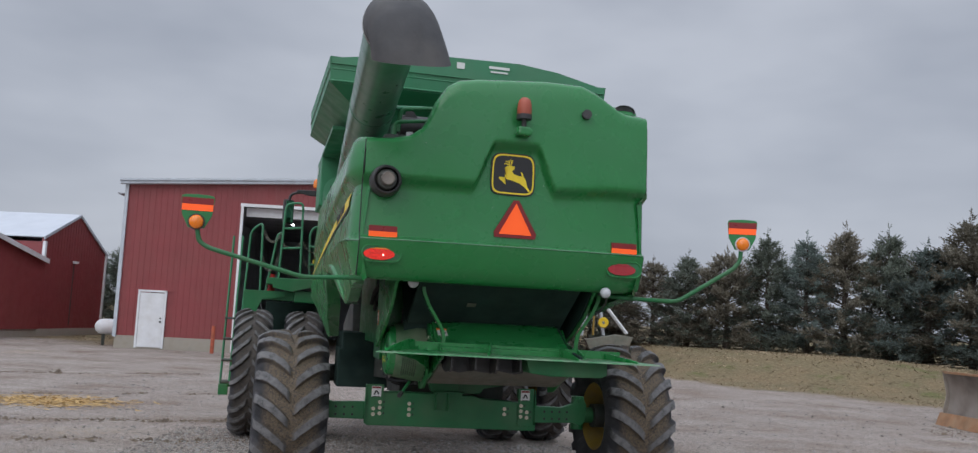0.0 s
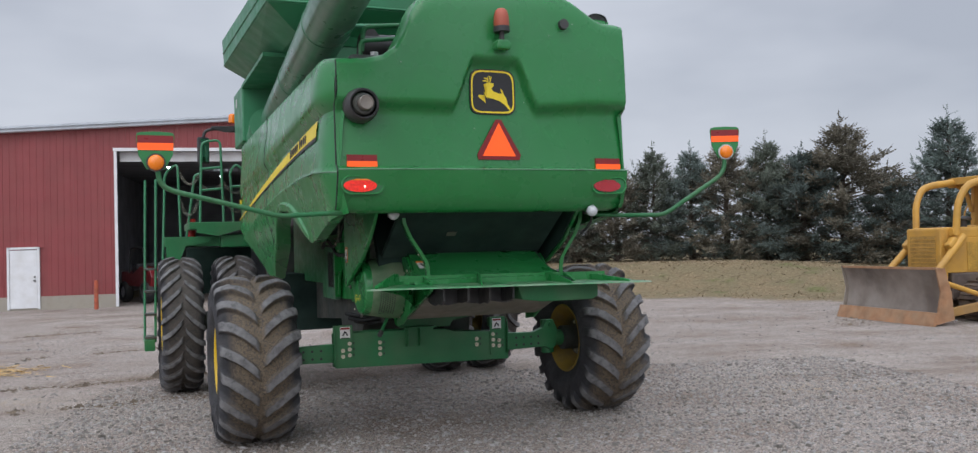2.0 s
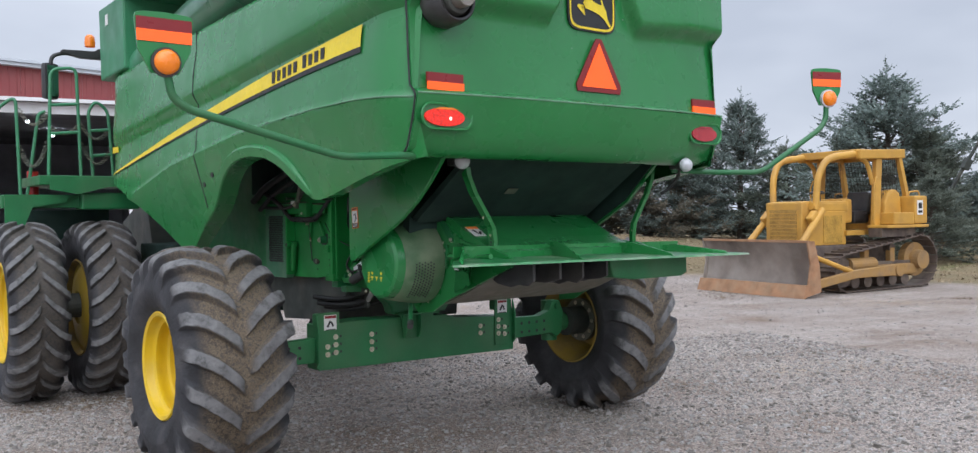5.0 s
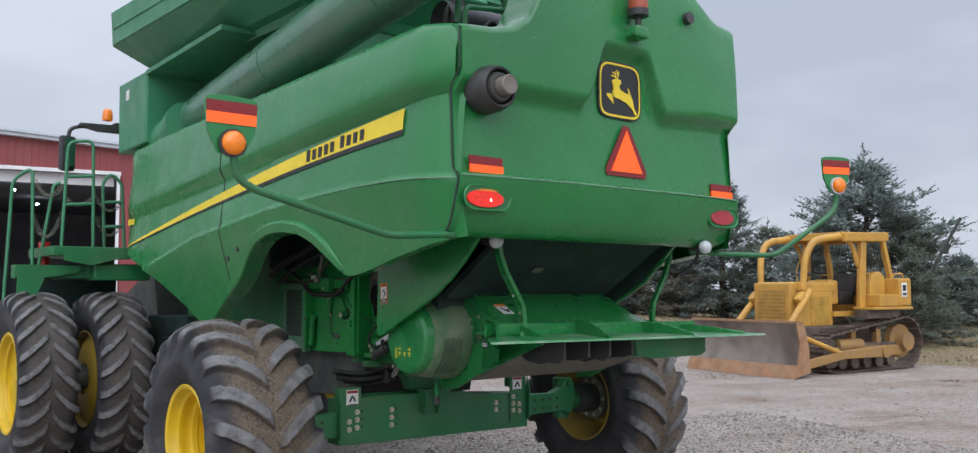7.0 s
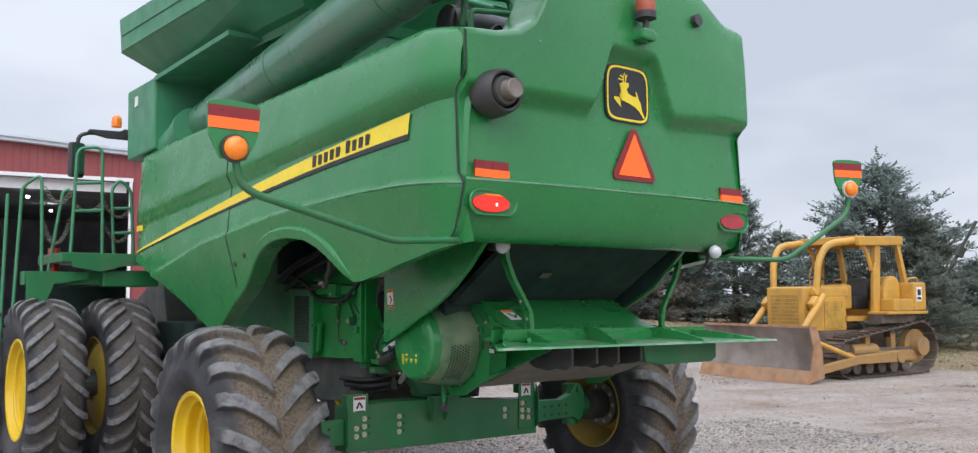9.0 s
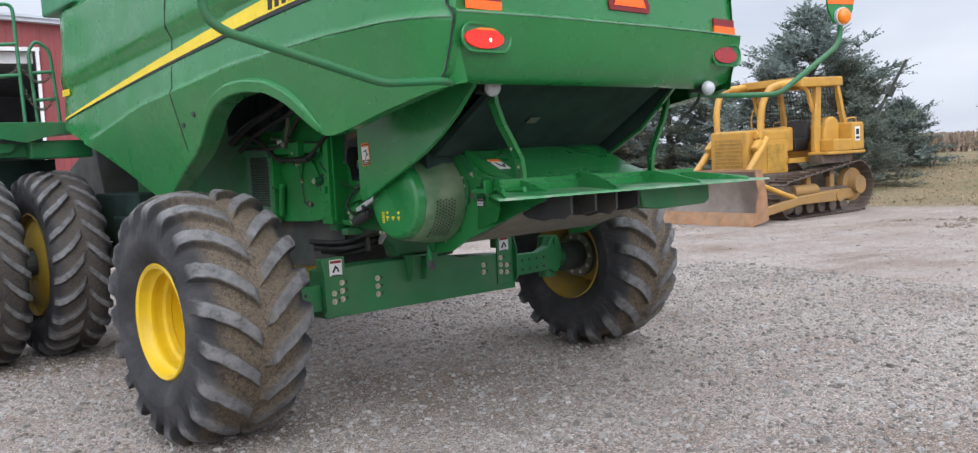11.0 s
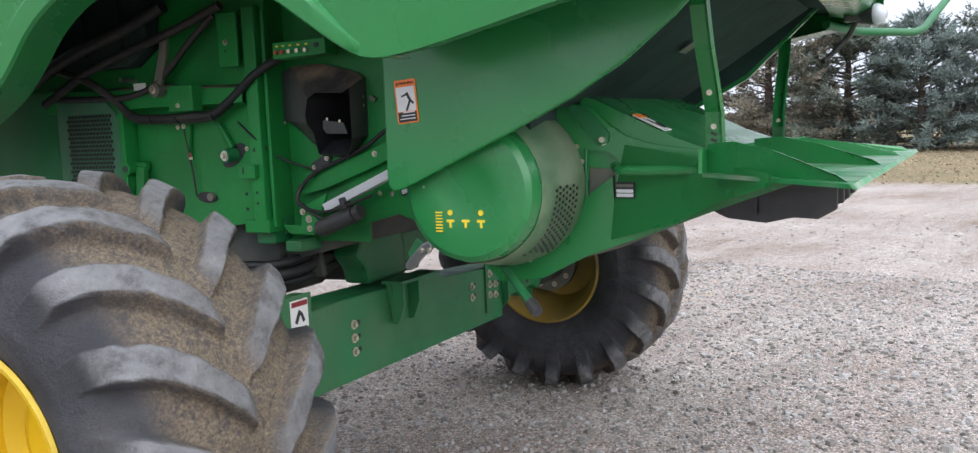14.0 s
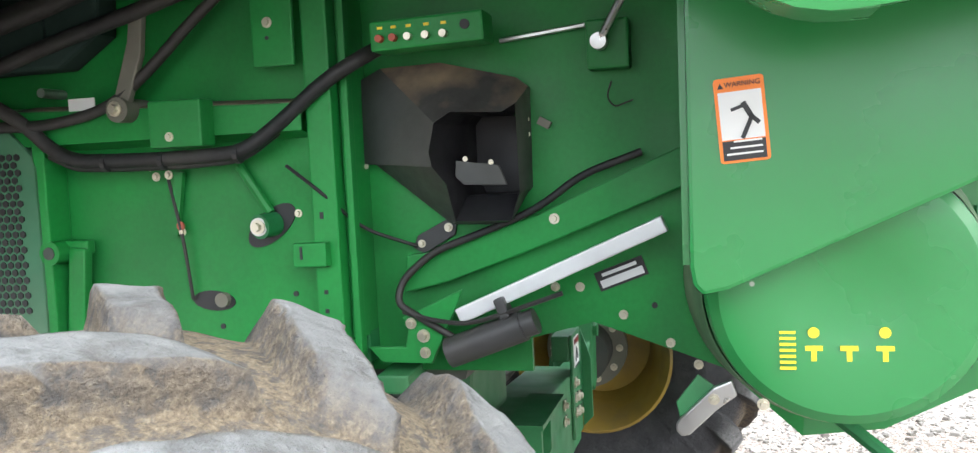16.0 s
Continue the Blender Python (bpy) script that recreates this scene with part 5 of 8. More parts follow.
part("tail_curtain", plate([(-0.45, 1.45), (0.30, 1.45), (0.30, 1.31), (0.22, 1.296), (0.05, 1.322), (-0.06, 1.30), (-0.20, 1.318), (-0.32, 1.295), (-0.45, 1.325)], "y", -1.90, -1.912), BLACK_PLASTIC, combine, "black rubber curtain with a ragged edge")
part("deflector_side", plate([(0.26, 1.45), (1.06, 1.45), (1.06, 1.325), (1.0, 1.30), (0.50, 1.30), (0.30, 1.325)], "y", -1.84, -2.12, 0.012), GREEN_FRAME, combine, "dark green deflector under the tailboard")
for sx, top, foot, lamp_at in ((-1, -0.69, -0.47, (-0.79, -1.90, 2.10)), (1, 1.09, 0.866, (0.985, -2.19, 2.10))):
    line = [(top + (foot - top) * k, z) for k, z in ((0.0, 2.12), (0.06, 2.02), (0.30, 1.90), (0.72, 1.76), (0.94, 1.68), (1.0, 1.60), (1.0, 1.49))]
    arm = part("support_arm", sheet([[(x, -1.735, z), (x, -1.79, z)] for x, z in line], thick=(0.010, 0, 0)), GREEN, combine, "bent green support arm")
    part("arm_flange", sheet([[(x, -1.79, z), (x - sx * 0.03, -1.795, z)] for x, z in line], thick=(0, 0.008, 0)), GREEN, arm)
    for y, z in ((-1.75, 1.745), (-1.75, 1.63)):
        bolt(arm, (foot + sx * 0.004 if z < 1.7 else foot + (top - foot) * 0.26 + sx * 0.004, y - 0.012, z), (sx, 0, 0), 0.8)
    for k in range(3):
        part("arm_slot", nbox((foot + (-0.001 if sx < 0 else 0.011), -1.762, 1.605 - 0.022 * k), (0.003, 0.022, 0.009), (25, 0, 0)), LABEL_BLACK, arm)
    bulb = revolve(bmesh.new(), [(-0.036, 0.0001), (-0.033, 0.022), (-0.02, 0.040), (0.0, 0.050), (0.022, 0.050), (0.028, 0.04)], 22)
    l_ob = part("work_lamp", bulb, WHITE_LAMP, combine, "round white work lamp", smooth=60)
    l_ob.matrix_basis = Matrix.Translation(lamp_at) @ Matrix.Rotation(radians(75), 4, "Z")
    part("lamp_shell", ncyl(Vector(lamp_at) + Vector((0.0, 0.015, 0)), Vector(lamp_at) + Vector((0.02, 0.09, 0.0)), 0.050, 0.034, seg=18), BLACK_PLASTIC, l_ob.parent, smooth=40)
    part("lamp_bracket", nbox((lamp_at[0] + 0.01, lamp_at[1] + 0.10, lamp_at[2] + 0.02), (0.06, 0.10, 0.09), bevel=0.01), BLACK_PLASTIC, combine)
part("drop_hose", ntube([(1.02, -2.10, 2.10), (1.05, -2.06, 2.02), (1.02, -1.98, 1.93), (0.98, -1.95, 1.90)], 0.012, 8, 0.04), HOSE, combine)

# marker arms with amber lamps and reflector plates
def marker(path, lamp_at, label, turn):
    arm = part("marker_arm", ntube(path, 0.02, 12, 0.07), GREEN_FRAME, combine, label, smooth=50)
    m = Matrix.Translation(lamp_at) @ Matrix.Rotation(radians(turn), 4, "Z")
    board = part("marker_plate", plate([(-0.135, 0.20), (-0.128, 0.222), (-0.10, 0.23), (0, 0.235), (0.10, 0.23), (0.128, 0.222), (0.135, 0.20), (0.122, 0.06), (0.065, -0.05), (-0.065, -0.05), (-0.122, 0.06)], "y", 0.02, 0.035, 0.002), GREEN, arm, "green plate with reflector strips")
    board.matrix_basis = m
    part("red_strip", plate([(-0.128, 0.15), (0.128, 0.15), (0.128, 0.205), (-0.128, 0.205)], "y", 0.02, 0.016), RED_REFLECT, board)
    part("orange_strip", plate([(-0.125, 0.095), (0.125, 0.095), (0.127, 0.149), (-0.127, 0.149)], "y", 0.02, 0.015), ORANGE, board)
    for k in (-1, 1):
        lens = revolve(bmesh.new(), [(0.0, 0.058), (0.020, 0.057), (0.034, 0.045), (0.042, 0.024), (0.044, 0.0001)], 22)
        ob = part("amber_lens", lens, AMBER, board, smooth=60)
        ob.matrix_basis = Matrix.Translation((0, 0.004 + k * 0.008, 0)) @ Matrix.Rotation(radians(-90 * -k), 4, "Z")
    part("lens_ring", ncyl((0, -0.006, 0), (0, 0.016, 0), 0.069, seg=26), WHITE_LAMP if lamp_at[0] > 0 else BLACK_PLASTIC, board)


marker([(-1.30, -2.12, 2.10), (-1.42, -2.2, 2.10), (-1.80, -2.2, 2.08), (-2.60, -2.2, 2.28), (-2.68, -2.2, 2.33), (-2.70, -2.2, 2.44)], (-2.71, -2.22, 2.49), "bent green arm with an amber lamp", 0)
marker([(1.10, -1.95, 2.08), (1.40, -2.06, 2.06), (1.64, -2.35, 2.05), (2.10, -2.56, 2.38), (2.16, -2.57, 2.46), (2.165, -2.57, 2.57)], (2.168, -2.59, 2.61), "bent green arm with an amber lamp", -20)

# rear axle
part("axle_beam", plate([(-0.94, 0.59), (0.98, 0.56), (0.98, 0.86), (0.35, 0.90), (0.25, 0.93), (-0.55, 0.95), (-0.94, 0.94)], "y", 0.0, -0.20, 0.008), GREEN_FRAME, combine, "heavy green rear axle beam with bolt rows")
for s in (-1, 1):
    part("axle_extension", plate([(s * 0.95, 0.65), (s * 1.45, 0.66), (s * 1.52, 0.62), (s * 1.58, 0.66), (s * 1.60, 0.86), (s * 1.55, 0.96), (s * 1.47, 0.96), (s * 1.42, 0.87), (s * 1.30, 0.83), (s * 0.95, 0.84)], "y", -0.10, -0.185, 0.01), GREEN_FRAME, combine)
    part("kingpin_housing", ncyl((s * 1.53, -0.06, 0.58), (s * 1.53, -0.06, 0.95), 0.075, seg=18), GREEN_FRAME, combine, smooth=40)
    part("kingpin_cap", ncyl((s * 1.52, -0.186, 0.91), (s * 1.52, -0.205, 0.91), 0.032, seg=16), GREEN_FRAME, combine)
    part("spindle", ncyl((s * 1.5, -0.06, 0.74), (s * 1.72, -0.06, 0.74), 0.09, seg=20), GREEN_FRAME, combine)
    hub = 2.02 if s > 0 else 1.76
    part("hub_drum", ncyl((s * (hub - 0.32), -0.09, 0.74), (s * (hub - 0.09), -0.09, 0.74), 0.135, seg=24), DARK_INSIDE, combine, smooth=40)
    flange = part("hub_flange", ncyl((s * (hub - 0.12), -0.09, 0.74), (s * (hub - 0.065), -0.09, 0.74), 0.205, seg=28), DUSTY_METAL, combine, "dusty hub flange with wheel bolts", smooth=40)
    for k in range(10):
        a = 2 * math.pi * k / 10
        bolt(flange, (s * (hub - 0.121), -0.09 + 0.168 * math.cos(a), 0.74 + 0.168 * math.sin(a)), (-s, 0, 0), 1.5)
    end = part("end_plate", plate([(s * 0.765, 1.03), (s * 0.765, 0.62), (s * 0.962, 0.61), (s * 0.962, 0.90), (s * 0.945, 1.03)], "y", -0.201, -0.213, 0.003), GREEN_FRAME, combine, "green bolted end plate with a safety label")
    part("end_box", nbox((s * 0.86, -0.165, 0.975), (0.19, 0.07, 0.10), bevel=0.008), GREEN_FRAME, end)
    part("end_gusset", plate([(-0.215, 1.02), (-0.255, 0.90), (-0.255, 0.66), (-0.215, 0.62)], "x", s * 0.955, s * 0.967, 0.003), GREEN_FRAME, end)
    part("axle_label", nbox((s * 0.845, -0.2145, 0.955), (0.105, 0.004, 0.115)), LABEL_WHITE, end, "white safety label")
    part("label_head", nbox((s * 0.845, -0.217, 0.997), (0.095, 0.003, 0.02)), RED_REFLECT, end)
    for dx, dz, w, h, tilt in ((-0.012, 0.0, 0.016, 0.055, 30), (0.016, -0.004, 0.014, 0.04, -25), (0.0, -0.045, 0.08, 0.007, 0)):
        part("print_stroke", nbox((s * 0.845 + dx, -0.217, 0.945 + dz), (w, 0.003, h), (0, tilt, 0)), LABEL_BLACK, end)
    for x, zs in ((0.80, (0.84, 0.78, 0.72)), (0.87, (0.77, 0.71))):
        for z in zs:
            bolt(end, (s * x, -0.214, z), (0, -1, 0), 1.7)
            part("bolt_slot", nbox((s * x + 0.043, -0.214, z + 0.003), (0.014, 0.003, 0.02)), LABEL_BLACK, end)
    for z in ((0.83, 0.77, 0.71) if s < 0 else (0.80, 0.74)):
        bolt(combine, (s * (0.475 if s < 0 else 0.61), -0.202, z), (0, -1, 0), 1.7)
        part("bolt_slot", nbox((s * (0.475 if s < 0 else 0.61) + 0.043, -0.201, z + 0.003), (0.014, 0.003, 0.02)), LABEL_BLACK, combine)
    for k in range(4):
        for z in (0.70, 0.78):
            part("pin_hole", ncyl((s * (1.09 + 0.09 * k), -0.18, z), (s * (1.09 + 0.09 * k), -0.188, z), 0.013, seg=10), LABEL_BLACK, combine)
pivot = part("axle_pivot", plate([(-0.26, 1.21), (0.06, 1.21), (0.10, 1.12), (0.10, 0.955), (-0.22, 0.955), (-0.24, 1.03), (-0.31, 1.10)], "y", 0.02, -0.12, 0.02), GREEN_FRAME, combine, "green pivot block over the axle")
part("pivot_foot", plate([(-0.21, 0.965), (0.11, 0.965), (0.10, 0.91), (0.02, 0.84), (-0.03, 0.765), (-0.17, 0.775), (-0.19, 0.86)], "y", -0.201, -0.225, 0.004), GREEN_FRAME, pivot)
for x in (-0.185, -0.05):
    part("pivot_cheek", plate([(-0.22, 0.965), (-0.285, 0.955), (-0.285, 0.86), (-0.25, 0.775), (-0.22, 0.77)], "x", x - 0.010, x + 0.010, 0.003), GREEN_FRAME, pivot)
part("pivot_shelf", nbox((-0.05, -0.24, 0.968), (0.34, 0.11, 0.014)), GREEN_FRAME, pivot)
part("tie_rod", ncyl((-1.45, 0.22, 0.72), (1.5, 0.22, 0.72), 0.03, seg=12), DARK_INSIDE, combine)
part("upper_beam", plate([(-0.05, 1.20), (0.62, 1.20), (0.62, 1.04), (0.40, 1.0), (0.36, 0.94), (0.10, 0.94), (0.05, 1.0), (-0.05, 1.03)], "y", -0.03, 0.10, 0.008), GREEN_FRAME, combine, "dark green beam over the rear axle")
part("cross_member", nbox((0, 0.12, 1.24), (1.25, 0.10, 0.09), bevel=0.008), GREEN_FRAME, combine)
# shoe casings coloured dark for the shaded void over the axle
part("cleaning_shoe", plate([(0.10, 1.30), (0.14, 1.10), (0.34, 0.90), (1.3, 0.84), (1.5, 1.3)], "x", -0.52, 0.03, 0.01), DARK_INSIDE, combine, "dusty cleaning shoe casing coloured dark for shade")
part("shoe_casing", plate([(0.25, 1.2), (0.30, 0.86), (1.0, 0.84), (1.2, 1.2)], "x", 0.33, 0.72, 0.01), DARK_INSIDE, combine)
for x0, z0, r in ((-0.70, 1.09, 0.020), (-0.66, 1.04, 0.026), (-0.60, 1.00, 0.018)):
    part("belly_hose", ntube([(x0, 0.34, z0 + 0.02), (x0 + 0.12, 0.10, z0), (x0 + 0.34, 0.045, z0 + 0.05), (x0 + 0.60, 0.05, z0 + 0.10), (x0 + 0.80, 0.08, z0 + 0.11)], r, 10, 0.12), HOSE, combine, "black hose under the belly", smooth=60)
part("hose_clamp", nbox((-0.38, 0.05, 1.09), (0.03, 0.07, 0.15), (0, -10, 0), bevel=0.006), DARK_INSIDE, combine)
part("rear_cross_beam", plate([(-0.62, 1.21), (-0.16, 1.24), (-0.16, 1.19), (-0.30, 1.15), (-0.62, 1.165)], "y", 0.02, -0.06, 0.006), GREEN_FRAME, combine, "narrow dark green beam over the hoses")
# underside coloured dark like the shade beneath the machine
part("belly", plate([(-0.20, 1.31), (-0.16, 1.17), (0.35, 1.04), (3.6, 0.85), (3.6, 1.4), (-0.2, 1.4)], "x", -0.48, 0.95), DARK_INSIDE, combine, "dusty cleaning shoe underside coloured dark for shade")

# left side works behind the rear wheel
def wall_bolt(y, z, s=1.0, x=-0.622):
    bolt(combine, (x, y, z), (-1, 0, 0), s)


part("side_wall", plate([(0.05, 1.30), (0.16, 1.29), (0.40, 1.26), (1.6, 1.24), (1.6, 2.35), (0.05, 2.35)], "x", -0.62, -0.60), GREEN_WALL, combine, "green side wall of the separator")
for pts in ([(-0.34, 1.20), (0.07, 1.20), (0.07, 1.62), (-0.34, 1.62)], [(-0.34, 1.83), (0.07, 1.83), (0.07, 2.35), (-0.34, 2.35)], [(-0.18, 1.62), (0.07, 1.62), (0.07, 1.83), (-0.18, 1.83)], [(-0.80, 1.40), (-0.34, 1.28), (-0.34, 2.35), (-0.80, 2.35)]):
    part("rear_side_wall", plate(pts, "x", -0.512, -0.495), GREEN_WALL, combine)
part("wall_return", nbox((-0.56, 0.058, 1.82), (0.13, 0.014, 1.04)), GREEN_WALL, combine)
part("right_wall", plate([(-0.75, 1.32), (0.22, 1.26), (1.6, 1.30), (1.6, 2.3), (-0.75, 2.3)], "x", 0.98, 1.0), GREEN_FRAME, combine)
post = part("wall_post", nbox((-0.645, 0.105, 1.74), (0.05, 0.066, 0.90), bevel=0.006), GREEN_WALL, combine, "green corner post with slots")
part("post_strip", nbox((-0.63, 0.050, 1.72), (0.03, 0.018, 0.90), bevel=0.004), GREEN_WALL, combine)
part("post_tab", nbox((-0.68, 0.138, 1.51), (0.03, 0.085, 0.056), bevel=0.004), GREEN_WALL, combine)
part("tab_slot", nbox((-0.696, 0.158, 1.515), (0.003, 0.006, 0.03)), LABEL_BLACK, combine)
for z, h in ((1.60, 0.016), (1.42, 0.010), (1.375, 0.010)):
    part("post_slot", nbox((-0.671, 0.112, z), (0.003, 0.009, h)), LABEL_BLACK, combine)
for y, z in ((0.215, 1.41), (0.215, 1.345), (0.42, 1.33)):
    part("wall_hole", ncyl((-0.619, y, z), (-0.6235, y, z), 0.007, seg=10), LABEL_BLACK, combine)
part("wall_rib", sheet([[(-0.62, 1.35, 1.915), (-0.62, 0.14, 1.875)], [(-0.69, 1.35, 1.90), (-0.69, 0.14, 1.862)], [(-0.69, 1.35, 1.80), (-0.69, 0.14, 1.80)], [(-0.62, 1.35, 1.785), (-0.62, 0.14, 1.785)]]), GREEN_WALL, combine, "folded green rib across the wall")
part("rib_dust", sheet([[(-0.625, 0.92, 1.901), (-0.625, 0.16, 1.876)], [(-0.688, 0.92, 1.889), (-0.688, 0.16, 1.864)]], thick=(0, 0, 0.002)), DUSTY_PLASTIC, combine)
part("wall_box", nbox((-0.715, 0.435, 1.83), (0.06, 0.14, 0.11), bevel=0.006), GREEN_WALL, combine)
wall_bolt(0.45, 1.80, 0.9, -0.745)
part("hanger_plate", nbox((-0.685, 0.20, 2.06), (0.012, 0.105, 0.22), bevel=0.004), GREEN_WALL, combine)
wall_bolt(0.209, 2.05, 1.0, -0.692)
part("hanger_hole", ncyl((-0.690, 0.212, 2.015), (-0.693, 0.212, 2.015), 0.005, seg=8), LABEL_BLACK, combine)
GUARD = material("dusty_green_guard", (0.045, 0.16, 0.085), 0.6, vary=0.15, scale=5, dirt=(0.16, 0.20, 0.14), dirt_amount=0.5, dirt_scale=3)
grille = part("grille_box", plate([(0.858, 1.24), (0.858, 1.752), (0.945, 1.842), (1.28, 1.85), (1.28, 1.24)], "x", -0.63, -0.70, 0.008), GUARD, combine, "dusty green guard with a perforated grille")
part("guard_shroud", plate([(1.285, 1.24), (1.285, 1.90), (1.60, 1.90), (1.60, 1.24)], "x", -0.62, -0.68), GREEN_FRAME, combine)
hexes, faces = [], []
for i in range(13):
    for j in range(21):
        y, z = 0.922 + i * 0.0225 + (0.01125 if j % 2 else 0), 1.385 + j * 0.0195
        if y > 1.21:
            continue
        k = len(hexes)
        hexes += [(-0.7035, y + 0.0092 * math.cos(a), z + 0.0092 * math.sin(a)) for a in (math.pi / 6 + math.pi / 3 * q for q in range(6))]
        hexes += [(-0.698, y + 0.0092 * math.cos(a), z + 0.0092 * math.sin(a)) for a in (math.pi / 6 + math.pi / 3 * q for q in range(6))]
        faces += [tuple(range(k, k + 6))] + [(k + q, k + (q + 1) % 6, k + 6 + (q + 1) % 6, k + 6 + q) for q in range(6)]
hex_me = bpy.data.meshes.new("grille_mesh")
hex_me.from_pydata(hexes, [], faces)
hex_me.materials.append(LABEL_BLACK)
hex_ob = tagged(new("grille_mesh", hex_me), "rows of small dark hexagonal holes", "", kind="stuff")
hex_ob.parent = grille
part("wall_channel", nbox((-0.66, 0.86, 1.55), (0.08, 0.035, 0.56), bevel=0.005), GREEN_WALL, combine)
# chute for returned grain: base on the wall, sloping cheeks, open mouth
base_line = [(0.063, 1.717), (0.051, 1.919), (0.0, 1.943), (-0.152, 1.946), (-0.334, 1.899), (-0.363, 1.875), (-0.36, 1.641), (-0.272, 1.557), (-0.163, 1.561), (0.022, 1.711)]
mouth = [(-0.156, 1.70), (-0.150, 1.735), (-0.166, 1.800), (-0.205, 1.823), (-0.318, 1.817), (-0.350, 1.835), (-0.352, 1.632), (-0.330, 1.570), (-0.205, 1.574), (-0.188, 1.66)]
chute = bmesh.new()
rings = [[(-0.512, y, z) for y, z in base_line], [(-0.535, y, z) for y, z in base_line], [(-0.650 - 0.22 * min(0.0, y + 0.18), y, z) for y, z in mouth], [(-0.653 - 0.22 * min(0.0, y + 0.18), y * 0.985 - 0.004, z * 0.992 + 0.0135) for y, z in mouth],
         [(-0.54, min(max(y, -0.335), -0.185), min(max(z, 1.628), 1.822)) for y, z in mouth], [(-0.36, min(max(y, -0.335), -0.185), min(max(z, 1.628), 1.822)) for y, z in mouth]]
loops = [[chute.verts.new(p) for p in ring] for ring in rings]
for k, (p, q) in enumerate(zip(loops, loops[1:])):
    for i in range(10):
        f = chute.faces.new((p[i], p[(i + 1) % 10], q[(i + 1) % 10], q[i]))
        # inner faces of the mouth are flat black for the hole's shade
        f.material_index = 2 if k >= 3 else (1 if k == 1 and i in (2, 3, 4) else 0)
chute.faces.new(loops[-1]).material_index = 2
chute_ob = part("chute", chute, [CHUTE, DUSTY_PLASTIC, LABEL_BLACK], combine, "black plastic chute with a dusty top and a mouth blackened for shade", smooth=24)
flange = part("chute_flange", plate([(0.075, 1.715), (0.075, 1.90), (0.045, 1.90), (0.045, 1.715)], "x", -0.513, -0.53, 0.003), BLACK_PLASTIC, chute_ob)
part("chute_flap", plate([(-0.198, 1.712), (-0.30, 1.698), (-0.318, 1.652), (-0.215, 1.655), (-0.195, 1.675)], "x", -0.590, -0.598, 0.002), CHUTE, chute_ob, "small black flap with bolts")
for y, z in ((-0.222, 1.715), (-0.283, 1.705)):
    bolt(combine, (-0.600, y, z), (-1, 0, 0), 0.5)
for y, z in ((-0.356, 1.80), (-0.357, 1.765), (0.06, 1.895), (0.05, 1.71), (-0.30, 1.575)):
    bolt(combine, (-0.537, y, z), (-1, 0, 0), 0.6)
switch = part("switch_box", nbox((-0.655, -0.175, 1.998), (0.09, 0.262, 0.066), (-1.5, 0, 0), bevel=0.006), GREEN_WALL, combine, "small green switch box")
for k, y in enumerate((-0.07, -0.102, -0.137, -0.178, -0.218)):
    part("switch_knob", ncyl((-0.698, y, 1.988), (-0.716, y, 1.988), 0.0085, seg=10), BEACON_RED if k < 2 else ZINC, switch)
    part("print_bar", nbox((-0.702, y, 2.012), (0.002, 0.012, 0.006)), DECAL_YELLOW, switch)
part("box_hole", ncyl((-0.698, -0.265, 2.005), (-0.703, -0.265, 2.005), 0.011, seg=12), LABEL_BLACK, switch)
part("hook_box", nbox((-0.545, -0.555, 1.955), (0.06, 0.095, 0.11), bevel=0.006), GREEN_WALL, combine)
part("hook_rod", ntube([(-0.60, -0.535, 1.955), (-0.61, -0.55, 1.97), (-0.60, -0.60, 2.06)], 0.009, 8), STEEL, combine, "bent steel rod end")
part("rod_eye", ncyl((-0.58, -0.54, 1.957), (-0.615, -0.54, 1.957), 0.018, seg=14), STEEL, combine)
part("thin_wire", ntube([(-0.53, -0.556, 1.875), (-0.54, -0.545, 1.84), (-0.53, -0.56, 1.815), (-0.53, -0.603, 1.83)], 0.002, 5, 0.02), HOSE, combine)
part("thin_rod", ncyl((-0.53, -0.30, 1.985), (-0.53, -0.50, 2.005), 0.006, seg=6), STEEL, combine)
part("slot_plate", plate([(-0.07, 1.535), (-0.055, 1.505), (-0.085, 1.49), (-0.165, 1.535), (-0.17, 1.56), (-0.15, 1.575)], "x", -0.513, -0.522, 0.002), BLACK_PLASTIC, combine)
bolt(combine, (-0.524, -0.15, 1.553), (-1, 0, 0), 0.9)
bolt(combine, (-0.524, -0.08, 1.515), (-1, 0, 0), 0.8)
part("wing_nut", nbox((-0.52, -0.395, 1.79), (0.012, 0.03, 0.018), (30, 0, 0)), DUSTY_METAL, combine)
# actuator with its rail and bracket
part("actuator_rail", plate([(-0.04, 1.40), (-0.153, 1.425), (-0.369, 1.50), (-0.72, 1.635), (-0.72, 1.725), (-0.60, 1.675), (-0.38, 1.58), (-0.119, 1.497), (-0.05, 1.49)], "x", -0.513, -0.555, 0.004), GREEN_WALL, combine, "green sloping rail")
bolt(combine, (-0.557, -0.416, 1.568), (-1, 0, 0), 1.0)
tube_m = Matrix.Translation((-0.60, -0.43, 1.452)) @ Matrix.Rotation(math.atan2(-0.179, 0.422) , 4, "X")
actuator = part("actuator_tube", nbox((0, 0, 0), (0.040, 0.52, 0.036), bevel=0.004), PALE_ALU, combine, "bright square actuator tube")
